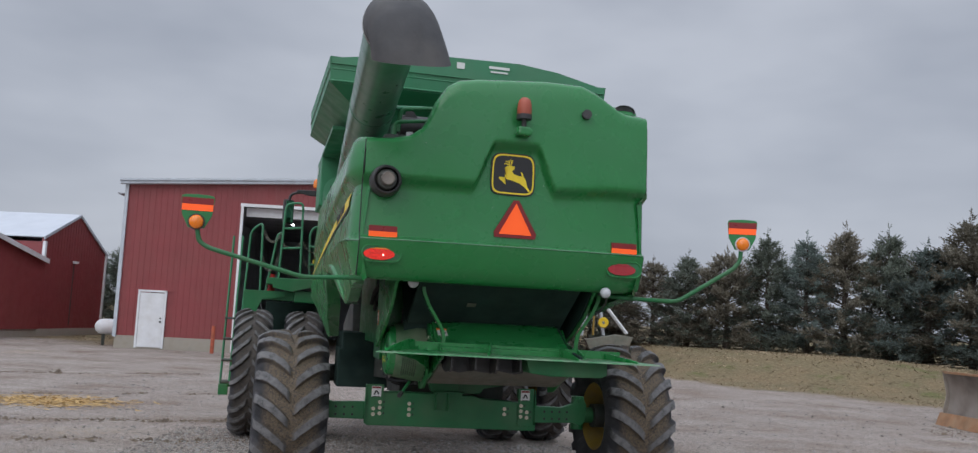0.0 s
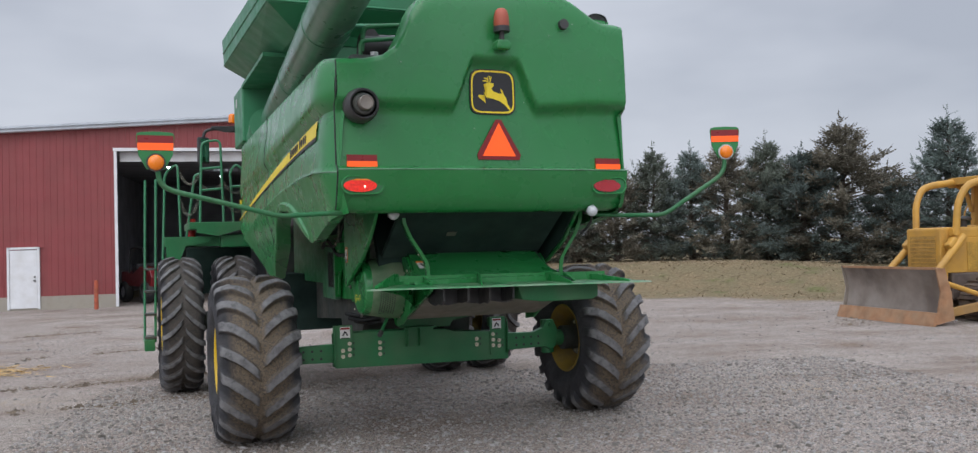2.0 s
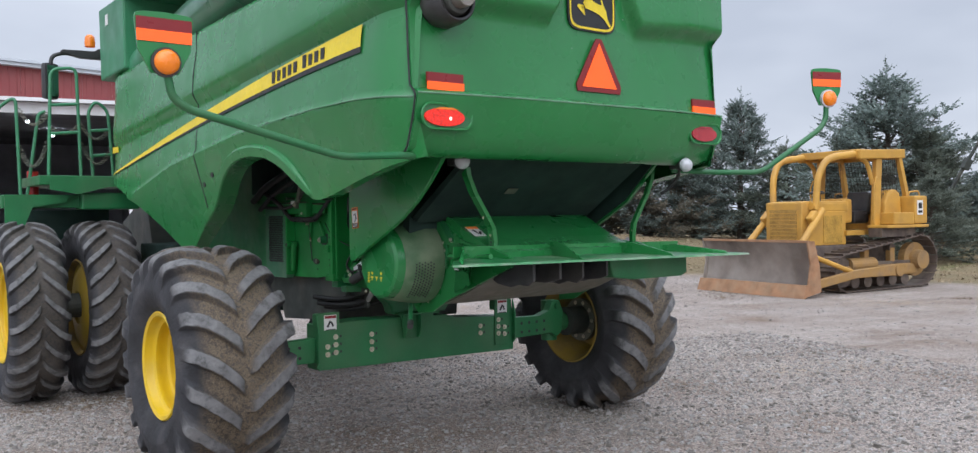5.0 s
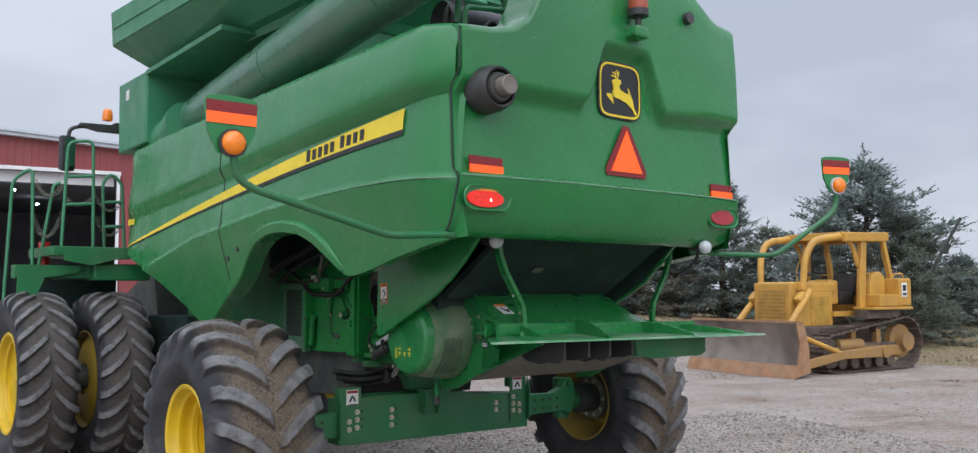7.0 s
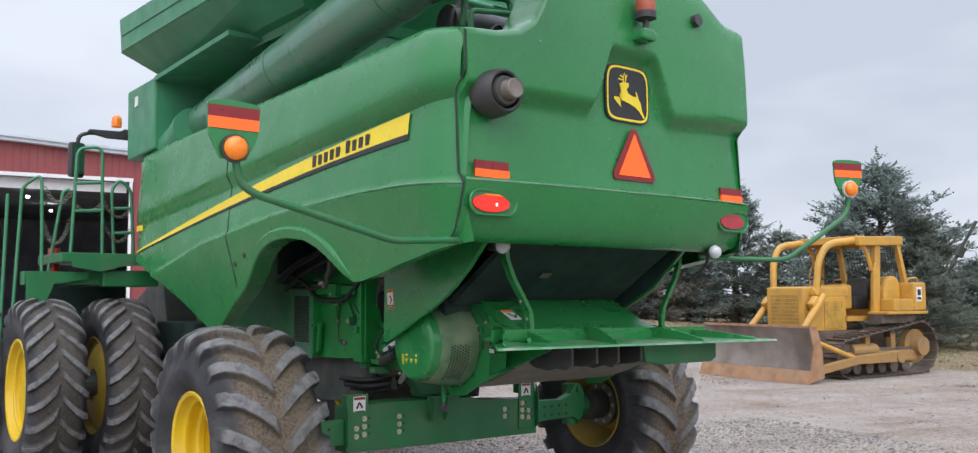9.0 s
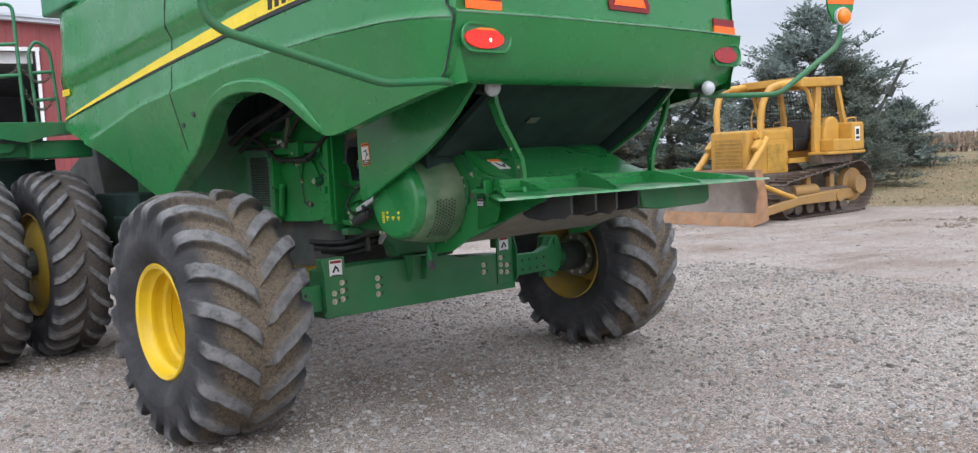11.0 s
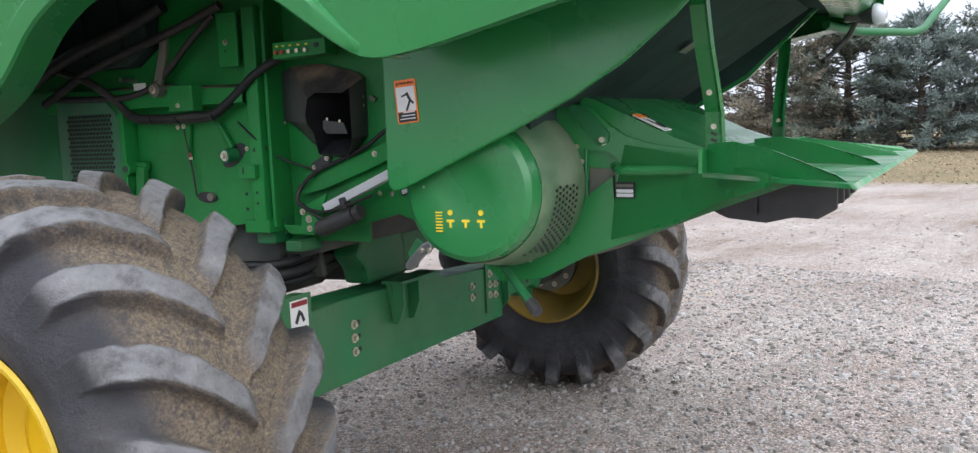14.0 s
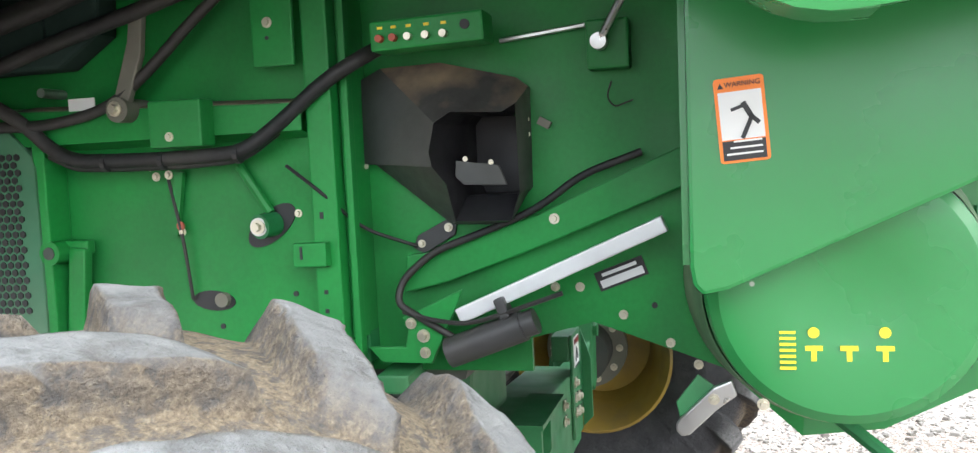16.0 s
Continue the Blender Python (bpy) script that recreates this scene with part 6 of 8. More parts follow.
actuator.matrix_basis = tube_m
part("actuator_motor", ncyl((-0.615, -0.165, 1.265), (-0.615, -0.345, 1.330), 0.036, seg=20), BLACK_PLASTIC, combine, "black actuator motor", smooth=40)
part("motor_cap", ncyl((-0.615, -0.345, 1.330), (-0.615, -0.375, 1.341), 0.030, seg=20), BLACK_PLASTIC, combine, smooth=40)
part("motor_clip", nbox((-0.615, -0.30, 1.372), (0.05, 0.025, 0.05), (-20, 0, 0), bevel=0.006), BLACK_PLASTIC, combine)
part("actuator_bracket", plate([(0.045, 1.275), (-0.05, 1.275), (-0.061, 1.33), (-0.045, 1.345), (-0.197, 1.412), (-0.188, 1.385), (-0.115, 1.235), (0.01, 1.237)], "x", -0.585, -0.60, 0.004), GREEN_WALL, combine, "folded green actuator bracket")
for y, z, s in ((-0.069, 1.333, 1.1), (-0.099, 1.303, 1.3), (-0.101, 1.263, 1.1)):
    bolt(combine, (-0.602, y, z), (-1, 0, 0), s)
part("frame_rail", nbox((-0.62, 0.125, 1.275), (0.10, 0.135, 0.055), bevel=0.006), GREEN_WALL, combine)
part("cross_rail", nbox((-0.40, 0.10, 1.27), (0.34, 0.10, 0.08), bevel=0.006), GREEN_FRAME, combine)
# inner chopper plate and its data plate
part("chopper_front_plate", plate([(-0.25, 1.383), (-0.297, 1.390), (-0.783, 1.214), (-0.95, 1.06), (-1.0, 1.62), (-0.60, 1.72), (-0.25, 1.48)], "x", -0.515, -0.505), GREEN_WALL, combine, "green inner chopper plate")
for y, z in ((-0.404, 1.404), (-0.463, 1.403), (-0.562, 1.337), (-0.667, 1.271), (-0.728, 1.221)):
    bolt(combine, (-0.517, y, z), (-1, 0, 0), 0.9)
part("plate_hole", ncyl((-0.514, -0.634, 1.358), (-0.518, -0.634, 1.358), 0.007, seg=10), LABEL_BLACK, combine)
data = part("data_plate", nbox((0, 0, 0), (0.004, 0.118, 0.046)), LABEL_BLACK, combine, "small dark data plate with pale fields")
data.matrix_basis = Matrix.Translation((-0.518, -0.56, 1.433)) @ Matrix.Rotation(radians(-20), 4, "X")
part("print_bar", nbox((-0.003, 0, -0.008), (0.003, 0.104, 0.018)), PALE_ALU, data)
part("print_bar", nbox((-0.003, 0, 0.012), (0.003, 0.085, 0.008)), PALE_ALU, data)
# levers, rollers and cables
slot = part("roller_slot", plate([(0.268 + 0.062 * math.cos(a) - 0.02 * math.sin(a), 1.578 + 0.05 * math.sin(a) - 0.018 * math.cos(a)) for a in np.linspace(0, 6.28, 25)[:-1]], "x", -0.6205, -0.6235), LABEL_BLACK, combine)
part("roller_boss", ncyl((-0.62, 0.262, 1.582), (-0.67, 0.275, 1.578), 0.030, seg=18), GREEN_FRAME, combine, smooth=40)
part("roller_ring", ncyl((-0.67, 0.275, 1.578), (-0.675, 0.275, 1.578), 0.022, seg=18), STEEL, combine)
wall_bolt(0.275, 1.578, 1.4, -0.676)
wall_bolt(0.195, 1.605, 0.8)
part("small_arm", ntube([(-0.635, 0.339, 1.727), (-0.635, 0.262, 1.610)], 0.012, 8), GREEN_WALL, combine)
part("lower_slot", plate([(0.44 + 0.058 * math.cos(a) - 0.01 * math.sin(a), 1.395 + 0.024 * math.sin(a) + 0.008 * math.cos(a)) for a in np.linspace(0, 6.28, 21)[:-1]], "x", -0.6205, -0.6235), LABEL_BLACK, combine)
part("slot_roller", ncyl((-0.62, 0.41, 1.398), (-0.64, 0.41, 1.398), 0.018, seg=12), DUSTY_METAL, combine)
lever = part("lever", plate([(0.575, 1.86), (0.62, 1.86), (0.615, 1.89), (0.565, 2.03), (0.55, 2.12), (0.515, 2.12), (0.53, 2.0), (0.572, 1.89)], "x", -0.70, -0.72, 0.004), DUSTY_METAL, combine, "grey forged lever arm")
part("lever_boss", ncyl((-0.63, 0.595, 1.872), (-0.735, 0.595, 1.872), 0.030, seg=18), DUSTY_METAL, combine, smooth=40)
wall_bolt(0.597, 1.874, 1.5, -0.737)
part("small_arm", nbox((-0.635, 0.515, 1.64), (0.014, 0.022, 0.16), (10, 0, 0)), GREEN_WALL, combine)
for y, z in ((0.563, 1.709), (0.527, 1.712), (0.58, 1.735)):
    wall_bolt(y, z, 0.9, -0.645)
wall_bolt(0.503, 1.57, 0.8, -0.64)
part("rust_spot", ncyl((-0.642, 0.505, 1.585), (-0.646, 0.505, 1.585), 0.011, seg=10), BEACON_RED, combine)
part("swing_arm", nbox((-0.66, 0.80, 1.42), (0.03, 0.05, 0.24), (6, 0, 0), bevel=0.006), GREEN_WALL, combine)
part("arm_boss", ncyl((-0.62, 0.845, 1.53), (-0.705, 0.845, 1.53), 0.030, seg=18), GREEN_WALL, combine, smooth=40)
part("boss_bore", ncyl((-0.705, 0.845, 1.53), (-0.708, 0.845, 1.53), 0.016, seg=14), DARK_INSIDE, combine)
part("boss_link", nbox((-0.65, 0.80, 1.54), (0.03, 0.075, 0.035), bevel=0.006), GREEN_WALL, combine)
part("cable", ntube([(-0.64, 0.533, 1.70), (-0.645, 0.503, 1.57), (-0.64, 0.494, 1.47), (-0.635, 0.491, 1.40)], 0.0045, 6, 0.04), HOSE, combine)
main_hose = [(-0.74, 1.30, 2.02), (-0.76, 0.972, 1.93), (-0.72, 0.869, 1.85), (-0.70, 0.82, 1.79), (-0.70, 0.75, 1.757), (-0.70, 0.62, 1.752), (-0.70, 0.45, 1.750), (-0.70, 0.285, 1.757), (-0.69, 0.197, 1.816), (-0.68, 0.08, 1.908), (-0.66, -0.0, 1.955), (-0.60, -0.03, 1.985)]
part("wiring_hose", ntube(main_hose, 0.018, 10, 0.10), HOSE, combine, "thick black wiring hose", smooth=60)
part("wiring_hose", ntube([(x + 0.01, y + 0.01, z - 0.017) for x, y, z in main_hose[3:9]], 0.010, 8, 0.08), HOSE, combine, smooth=60)
for y, z in ((0.66, 1.748), (0.50, 1.746), (0.30, 1.752)):
    part("hose_tie", ncyl((-0.70, y - 0.006, z), (-0.70, y + 0.006, z), 0.022, seg=12), LABEL_BLACK, combine)
part("wiring_hose", ntube([(-0.72, 1.25, 1.86), (-0.72, 0.80, 1.845), (-0.71, 0.63, 1.879), (-0.70, 0.499, 1.982), (-0.70, 0.407, 2.063), (-0.68, 0.28, 2.17)], 0.014, 8, 0.12), HOSE, combine, smooth=60)
part("wiring_hose", ntube([(-0.74, 1.30, 1.84), (-0.76, 0.972, 1.971), (-0.74, 0.778, 2.034), (-0.72, 0.453, 2.119), (-0.72, 0.2, 2.2)], 0.020, 8, 0.15), HOSE, combine, smooth=60)
part("wiring_hose", ntube([(-0.76, 1.40, 1.92), (-0.78, 1.05, 2.05), (-0.76, 0.7, 2.14), (-0.74, 0.5, 2.22)], 0.03, 8, 0.15), HOSE, combine, smooth=60)
part("wiring_hose", ntube([(-0.60, -0.17, 1.30), (-0.61, -0.10, 1.345), (-0.60, -0.035, 1.38), (-0.58, -0.044, 1.432), (-0.575, -0.119, 1.498), (-0.575, -0.259, 1.546), (-0.57, -0.38, 1.593), (-0.56, -0.484, 1.667), (-0.55, -0.62, 1.712)], 0.009, 8, 0.05), HOSE, combine, smooth=60)
part("wiring_hose", ntube([(-0.625, -0.44, 1.405), (-0.635, -0.34, 1.372), (-0.635, -0.22, 1.335), (-0.62, -0.12, 1.345), (-0.60, -0.05, 1.36)], 0.006, 6, 0.05), HOSE, combine)
part("thin_rod", ntube([(-0.66, 0.20, 1.72), (-0.68, 0.10, 1.65), (-0.60, 0.04, 1.56), (-0.53, -0.07, 1.51)], 0.0045, 6, 0.05), HOSE, combine)
part("part_label", nbox((-0.692, 0.725, 1.895), (0.003, 0.075, 0.03)), LABEL_WHITE, combine)
part("wall_stud", ncyl((-0.62, 0.835, 1.93), (-0.70, 0.835, 1.93), 0.012, seg=10), STEEL, combine)
# dark box added in place of the open shaded hollow above the wall
dark_box = part("upper_duct", plate([(0.64, 2.32), (0.66, 2.06), (0.78, 1.985), (1.58, 1.985), (1.58, 2.32)], "x", -0.622, -0.70, 0.01), CAVITY_SHADE, combine, "dark box added for the shaded hollow over the side wall")
part("duct_rib", nbox((-0.705, 1.05, 2.17), (0.014, 0.03, 0.26)), CAVITY_SHADE, dark_box)
part("duct_rib", nbox((-0.705, 0.82, 2.17), (0.014, 0.03, 0.26)), CAVITY_SHADE, dark_box)
# lock lever under the drive cover
part("lock_plate", plate([(-0.735, 1.262), (-0.690, 1.205), (-0.700, 1.160), (-0.73, 1.165), (-0.785, 1.225)], "x", -0.772, -0.78, 0.003), GREEN_FRAME, combine)
part("lock_lever", plate([(-0.690 + 0.0, 1.150), (-0.700, 1.140), (-0.716, 1.143), (-0.770, 1.195), (-0.81, 1.225), (-0.80, 1.255), (-0.765, 1.240), (-0.698, 1.175), (-0.690, 1.163)], "x", -0.782, -0.80, 0.004), STEEL, combine, "grey rounded lock lever")
bolt(combine, (-0.802, -0.765, 1.218), (-1, 0, 0), 0.9)
part("lever_handle", ntube([(-0.60, -0.98, 1.16), (-0.72, -1.16, 1.03)], 0.016, 8), GREEN_FRAME, combine)
part("lever_grip", ntube([(-0.72, -1.16, 1.03), (-0.75, -1.20, 1.002)], 0.022, 10), BLACK_PLASTIC, combine, "black lever grip")

# safety label on the discharge floor
safety = part("side_label", nbox((-0.42, -1.53, 1.651), (0.095, 0.13, 0.004), (26.5, 0, 0)), LABEL_WHITE, combine, "white safety label with an orange head")
part("label_head", nbox((-0.42, -1.484, 1.677), (0.095, 0.03, 0.003), (26.5, 0, 0)), LABEL_ORANGE, combine)
part("print_stroke", nbox((-0.425, -1.54, 1.649), (0.02, 0.06, 0.003), (26.5, 0, 25)), LABEL_BLACK, combine)
part("print_stroke", nbox((-0.40, -1.555, 1.642), (0.016, 0.045, 0.003), (26.5, 0, -30)), LABEL_BLACK, combine)
part("flared_skirt", sheet([[(-0.516, -1.40, 1.235), (-0.516, -1.42, 1.40), (-0.516, -1.46, 1.575)], [(-0.56, -1.64, 1.30), (-0.56, -1.66, 1.41), (-0.56, -1.66, 1.54)], [(-0.72, -1.84, 1.395), (-0.72, -1.84, 1.45), (-0.72, -1.84, 1.515)], [(-1.0, -2.04, 1.465), (-1.0, -2.04, 1.48), (-1.0, -2.04, 1.50)]], thick=(0.006, 0.006, 0)), GREEN, combine, "flared green skirt below the tailboard", smooth=40)

# driver's platform, ladder and mirror at the front left
part("platform_deck", nbox((-1.55, 4.35, 2.20), (1.05, 1.1, 0.10), bevel=0.01), GREEN_FRAME, combine, "green access platform")
part("platform_skirt", plate([(-1.06, 2.20), (-1.98, 2.20), (-1.98, 2.10), (-1.70, 2.05), (-1.40, 2.13), (-1.06, 2.13)], "y", 3.76, 3.78), GREEN_FRAME, combine)
part("platform_beam", nbox((-1.9, 4.05, 1.98), (1.0, 0.16, 0.14), bevel=0.01), GREEN_FRAME, combine)
part("platform_bracket", plate([(-2.38, 2.05), (-1.75, 2.05), (-1.80, 1.97), (-2.12, 1.92), (-2.24, 1.62), (-2.38, 1.60)], "y", 3.90, 3.93), GREEN_FRAME, combine)
part("bracket_box", nbox((-1.35, 4.0, 1.98), (0.6, 0.3, 0.18), bevel=0.02), GREEN_FRAME, combine)
part("inner_fender", plate([(-1.10, 1.9), (-2.05, 1.9), (-2.05, 1.2), (-1.10, 1.2)], "y", 4.9, 4.95), CAVITY_SHADE, combine)
RAILS = [
    [(-1.90, 4.2, 2.25), (-1.86, 4.2, 3.42), (-1.60, 4.2, 3.46), (-1.57, 4.2, 2.25)],
    [(-1.89, 4.2, 3.03), (-1.58, 4.2, 3.06)],
    [(-1.89, 4.2, 2.72), (-1.57, 4.2, 2.75)],
    [(-1.42, 4.3, 2.25), (-1.46, 4.3, 3.0), (-1.38, 4.3, 3.12), (-1.25, 4.3, 3.02), (-1.20, 4.3, 2.25)],
    [(-1.44, 4.3, 2.78), (-1.22, 4.3, 2.80)],
    [(-1.43, 4.3, 2.50), (-1.21, 4.3, 2.52)],
    [(-2.16, 4.3, 2.02), (-2.19, 4.3, 3.12), (-2.36, 4.4, 2.98), (-2.42, 4.4, 1.3)],
    [(-2.08, 4.4, 2.02), (-1.95, 4.4, 2.95), (-1.88, 4.4, 2.98)],
    [(-2.48, 4.5, 2.9), (-2.52, 4.5, 0.55)],
    [(-2.62, 4.7, 2.9), (-2.66, 4.7, 0.55)],
]
for pts in RAILS:
    part("hand_rail", ntube(pts, 0.018, 8, 0.09), GREEN_BIN, combine, smooth=50)
for z in (0.62, 0.95, 1.28, 1.60):
    part("ladder_step", nbox((-2.58, 4.6, z), (0.16, 0.34, 0.03), bevel=0.006), DARK_INSIDE, combine)
part("ladder_foot", nbox((-2.60, 4.5, 0.52), (0.14, 0.36, 0.16), bevel=0.01), GREEN_FRAME, combine)


def chain(a, b, sag, parent):
    a, b = Vector(a), Vector(b)
    bm = bmesh.new()
    n = 22
    for i in range(n):
        s = (i + 0.5) / n
        p = a.lerp(b, s) - Vector((0, 0, sag * 4 * s * (1 - s)))
        d = (b - a).normalized()
        up = Vector((0, 0, 1)) if i % 2 else d.cross(Vector((0, 0, 1))).normalized()
        pts = [p + d * (0.026 * math.cos(t)) + up * (0.012 * math.sin(t)) for t in np.linspace(0, 2 * math.pi, 9)]
        tube(bm, pts, 0.004, 5)
    return part("chain", bm, DUSTY_METAL, parent, "sagging safety chain")


chain((-2.17, 4.3, 3.0), (-1.90, 4.2, 2.95), 0.16, combine)
chain((-2.17, 4.3, 2.6), (-1.90, 4.2, 2.65), 0.26, combine)
chain((-1.57, 4.2, 2.85), (-1.24, 4.3, 2.80), 0.14, combine)
chain((-1.57, 4.2, 2.65), (-1.22, 4.3, 2.60), 0.22, combine)
chain((-1.88, 4.2, 2.8), (-1.57, 4.2, 2.85), 0.10, combine)
part("mirror_arm", ntube([(-1.05, 4.4, 3.66), (-1.70, 4.4, 3.64), (-1.80, 4.4, 3.60), (-1.82, 4.4, 3.48)], 0.022, 10, 0.06), BLACK_PLASTIC, combine, smooth=50)
part("arm_cover", plate([(-1.06, 3.60), (-1.06, 3.72), (-1.32, 3.72), (-1.36, 3.69), (-1.70, 3.68), (-1.72, 3.645), (-1.5, 3.60)], "y", 4.36, 4.44, 0.01), BLACK_PLASTIC, combine)
part("mirror", nbox((-1.82, 4.42, 3.32), (0.17, 0.09, 0.40), (0, 0, 20), bevel=0.035), BLACK_PLASTIC, combine, "black wing mirror", smooth=40)
part("mirror_glass", nbox((-1.80, 4.37, 3.32), (0.13, 0.006, 0.34), (0, 0, 20)), material("mirror_glass", (0.6, 0.62, 0.64), 0.05, metal=1.0, vary=0.02), combine)
bl = bmesh.new()
revolve(bl, [(0, 0.055), (0.05, 0.058), (0.11, 0.052), (0.135, 0.03), (0.14, 0.0001)], 18)
b_ob = part("front_beacon", bl, AMBER, combine, "orange beacon on a black arm", smooth=60)
b_ob.matrix_basis = Matrix.Translation((-1.40, 4.4, 3.74)) @ Matrix.Rotation(radians(-90), 4, "Y")
part("fire_extinguisher", ncyl((-2.0, 4.5, 2.02), (-2.0, 4.5, 2.32), 0.06, seg=16), material("red_bottle", (0.5, 0.02, 0.02), 0.35, vary=0.08), combine, "red fire extinguisher", smooth=40)
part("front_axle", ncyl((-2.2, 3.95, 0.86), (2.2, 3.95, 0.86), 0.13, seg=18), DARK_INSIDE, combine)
# frame and an added block, coloured dark for the shade between front wheels
part("front_frame", nbox((0, 3.6, 1.25), (1.9, 1.2, 0.5), bevel=0.02), CAVITY_SHADE, combine)
part("front_housing", nbox((0.15, 3.3, 1.0), (2.3, 0.6, 0.55), bevel=0.02), CAVITY_SHADE, combine)
part("feeder", nbox((0, 5.6, 1.5), (1.3, 1.6, 0.7), (-20, 0, 0), bevel=0.02), DARK_INSIDE, combine)

# dark seam between the two side panels
for sx in (-1, 1):
    part("door_seam", tube(bmesh.new(), [(sx * (side_x(z, 0.9925) - 0.001), 0.9925, z) for z in np.linspace(lerp(ARCH, 0.9925) + 0.01, 3.33, 60)], 0.0065, 6), LABEL_BLACK, combine)

# dark seam between the hood and the side panel
for sx in (-1, 1):
    part("panel_seam", tube(bmesh.new(), [(sx * (HOOD_X + 0.006), face_y(HOOD_X, z) + 0.018, z) for z in np.linspace(2.13, 3.33 if sx < 0 else 3.70, 40)], 0.0055, 6), LABEL_BLACK, combine)


# ---- the red machine shed ----
RED = material("red_steel_siding", (0.236, 0.046, 0.049), 0.5, vary=0.08, scale=1.2, dirt=(0.22, 0.07, 0.06), dirt_amount=0.3, dirt_scale=0.8, random_value=0.05)
WHITE = material("white_trim", (0.72, 0.73, 0.75), 0.5, vary=0.06, scale=2, dirt=(0.5, 0.48, 0.44), dirt_amount=0.3)
TRIM = material("pale_blue_grey_trim", (0.50, 0.545, 0.60), 0.5, vary=0.08, scale=2, dirt=(0.36, 0.36, 0.36), dirt_amount=0.3)
ROOF = material("pale_metal_roof", (0.58, 0.61, 0.66), 0.4, metal=0.2, vary=0.06, scale=0.8)
CONCRETE = material("weathered_concrete", (0.36, 0.33, 0.28), 0.9, vary=0.15, scale=3, grain=0.1, bump=0.3, dirt=(0.20, 0.17, 0.13), dirt_amount=0.5)
SHED_DARK = material("dark_shed_lining", (0.36, 0.37, 0.40), 0.8, vary=0.2, scale=1.0)

shed = thing("machine_shed", "red steel machine shed with its overhead door open", "shed", pose(-15.0, 35.2, 0, 0, 0, 4.35))
SHED_W, PEAK_X, PEAK_Z, EAVE_Z, BASE_Z, DEPTH = 18.4, 9.4, 7.0, 6.45, 0.5, 22.0
OPEN_L, OPEN_R, HEAD, LEFT = 5.15, 13.4, 5.86, 0.62


def gable(x):
    return lerp([(0, EAVE_Z), (PEAK_X, PEAK_Z), (SHED_W, EAVE_Z)], x)


def siding(x0, x1, z0, name="siding_panel"):
    """One ribbed steel sheet of the front, up to the gable line."""
    prof, x = [(x0, 0.0)], x0
    while x + 0.2 < x1:
        c = x + 0.115
        prof += [(c - 0.03, 0.0), (c - 0.014, -0.012), (c + 0.014, -0.012), (c + 0.03, 0.0)]
        x += 0.23
    prof.append((x1 - 0.004, 0.0))
    rows = [[(px, py, z0) for px, py in prof], [(px, py, gable(px)) for px, py in prof]]
    return part(name, sheet(rows, thick=(0, 0.03, 0)), RED, shed)


x = LEFT
while x < SHED_W - 0.01:
    x1 = min(x + 0.92 if x > 0.9 else 0.92, SHED_W)
    pieces = [(x, x1)]
    for a, b in pieces:
        if b <= OPEN_L or a >= OPEN_R:
            siding(a, b, BASE_Z if not (1.4 < (a + b) / 2 < 2.5) else 2.28)
        else:
            if a < OPEN_L:
                siding(a, OPEN_L, BASE_Z)
            if b > OPEN_R:
                siding(OPEN_R, b, BASE_Z)
            siding(max(a, OPEN_L), min(b, OPEN_R), HEAD)
    x = x1
part("foundation", nbox(((LEFT + OPEN_L) / 2, 0.14, 0.22), (OPEN_L - LEFT, 0.3, 0.56)), CONCRETE, shed, "weathered concrete footing")
part("foundation", nbox(((OPEN_R + SHED_W) / 2, 0.14, 0.22), (SHED_W - OPEN_R, 0.3, 0.56)), CONCRETE, shed)
part("siding_fill", nbox((1.0, 0.06, 1.39), (0.9, 0.05, 1.78)), RED, shed)
part("siding_fill", nbox((2.64, 0.06, 1.39), (0.4, 0.05, 1.78)), RED, shed)
man_door = part("man_door", nbox((1.95, -0.02, 1.14), (0.92, 0.05, 2.12), bevel=0.006), WHITE, shed, "closed white steel door")
part("door_handle", ncyl((2.33, -0.05, 1.08), (2.33, -0.12, 1.08), 0.035, seg=12), DARK_INSIDE, man_door)
part("door_lock", ncyl((2.33, -0.05, 1.22), (2.33, -0.08, 1.22), 0.03, seg=12), DARK_INSIDE, man_door)
for a in (1.44, 2.46):
    part("door_frame", nbox((a, -0.02, 1.17), (0.08, 0.09, 2.26)), WHITE, shed)
part("door_frame", nbox((1.95, -0.02, 2.27), (1.10, 0.09, 0.08)), WHITE, shed)
for a in (OPEN_L, OPEN_R):
    part("opening_trim", nbox((a, -0.02, HEAD / 2 + 0.02), (0.10, 0.12, HEAD - 0.02)), WHITE, shed)
part("opening_trim", nbox(((OPEN_L + OPEN_R) / 2, -0.02, HEAD + 0.02), (OPEN_R - OPEN_L + 0.14, 0.14, 0.12)), WHITE, shed)
part("overhead_door", nbox(((OPEN_L + OPEN_R) / 2, 0.35, HEAD - 0.22), (OPEN_R - OPEN_L - 0.2, 0.10, 0.36)), WHITE, shed, "raised white overhead door")
part("corner_trim", nbox((LEFT, -0.02, EAVE_Z / 2 + 0.22), (0.13, 0.12, EAVE_Z - 0.44)), TRIM, shed)
part("corner_trim", nbox((SHED_W, -0.02, EAVE_Z / 2 + 0.1), (0.20, 0.16, EAVE_Z - 0.4)), WHITE, shed)
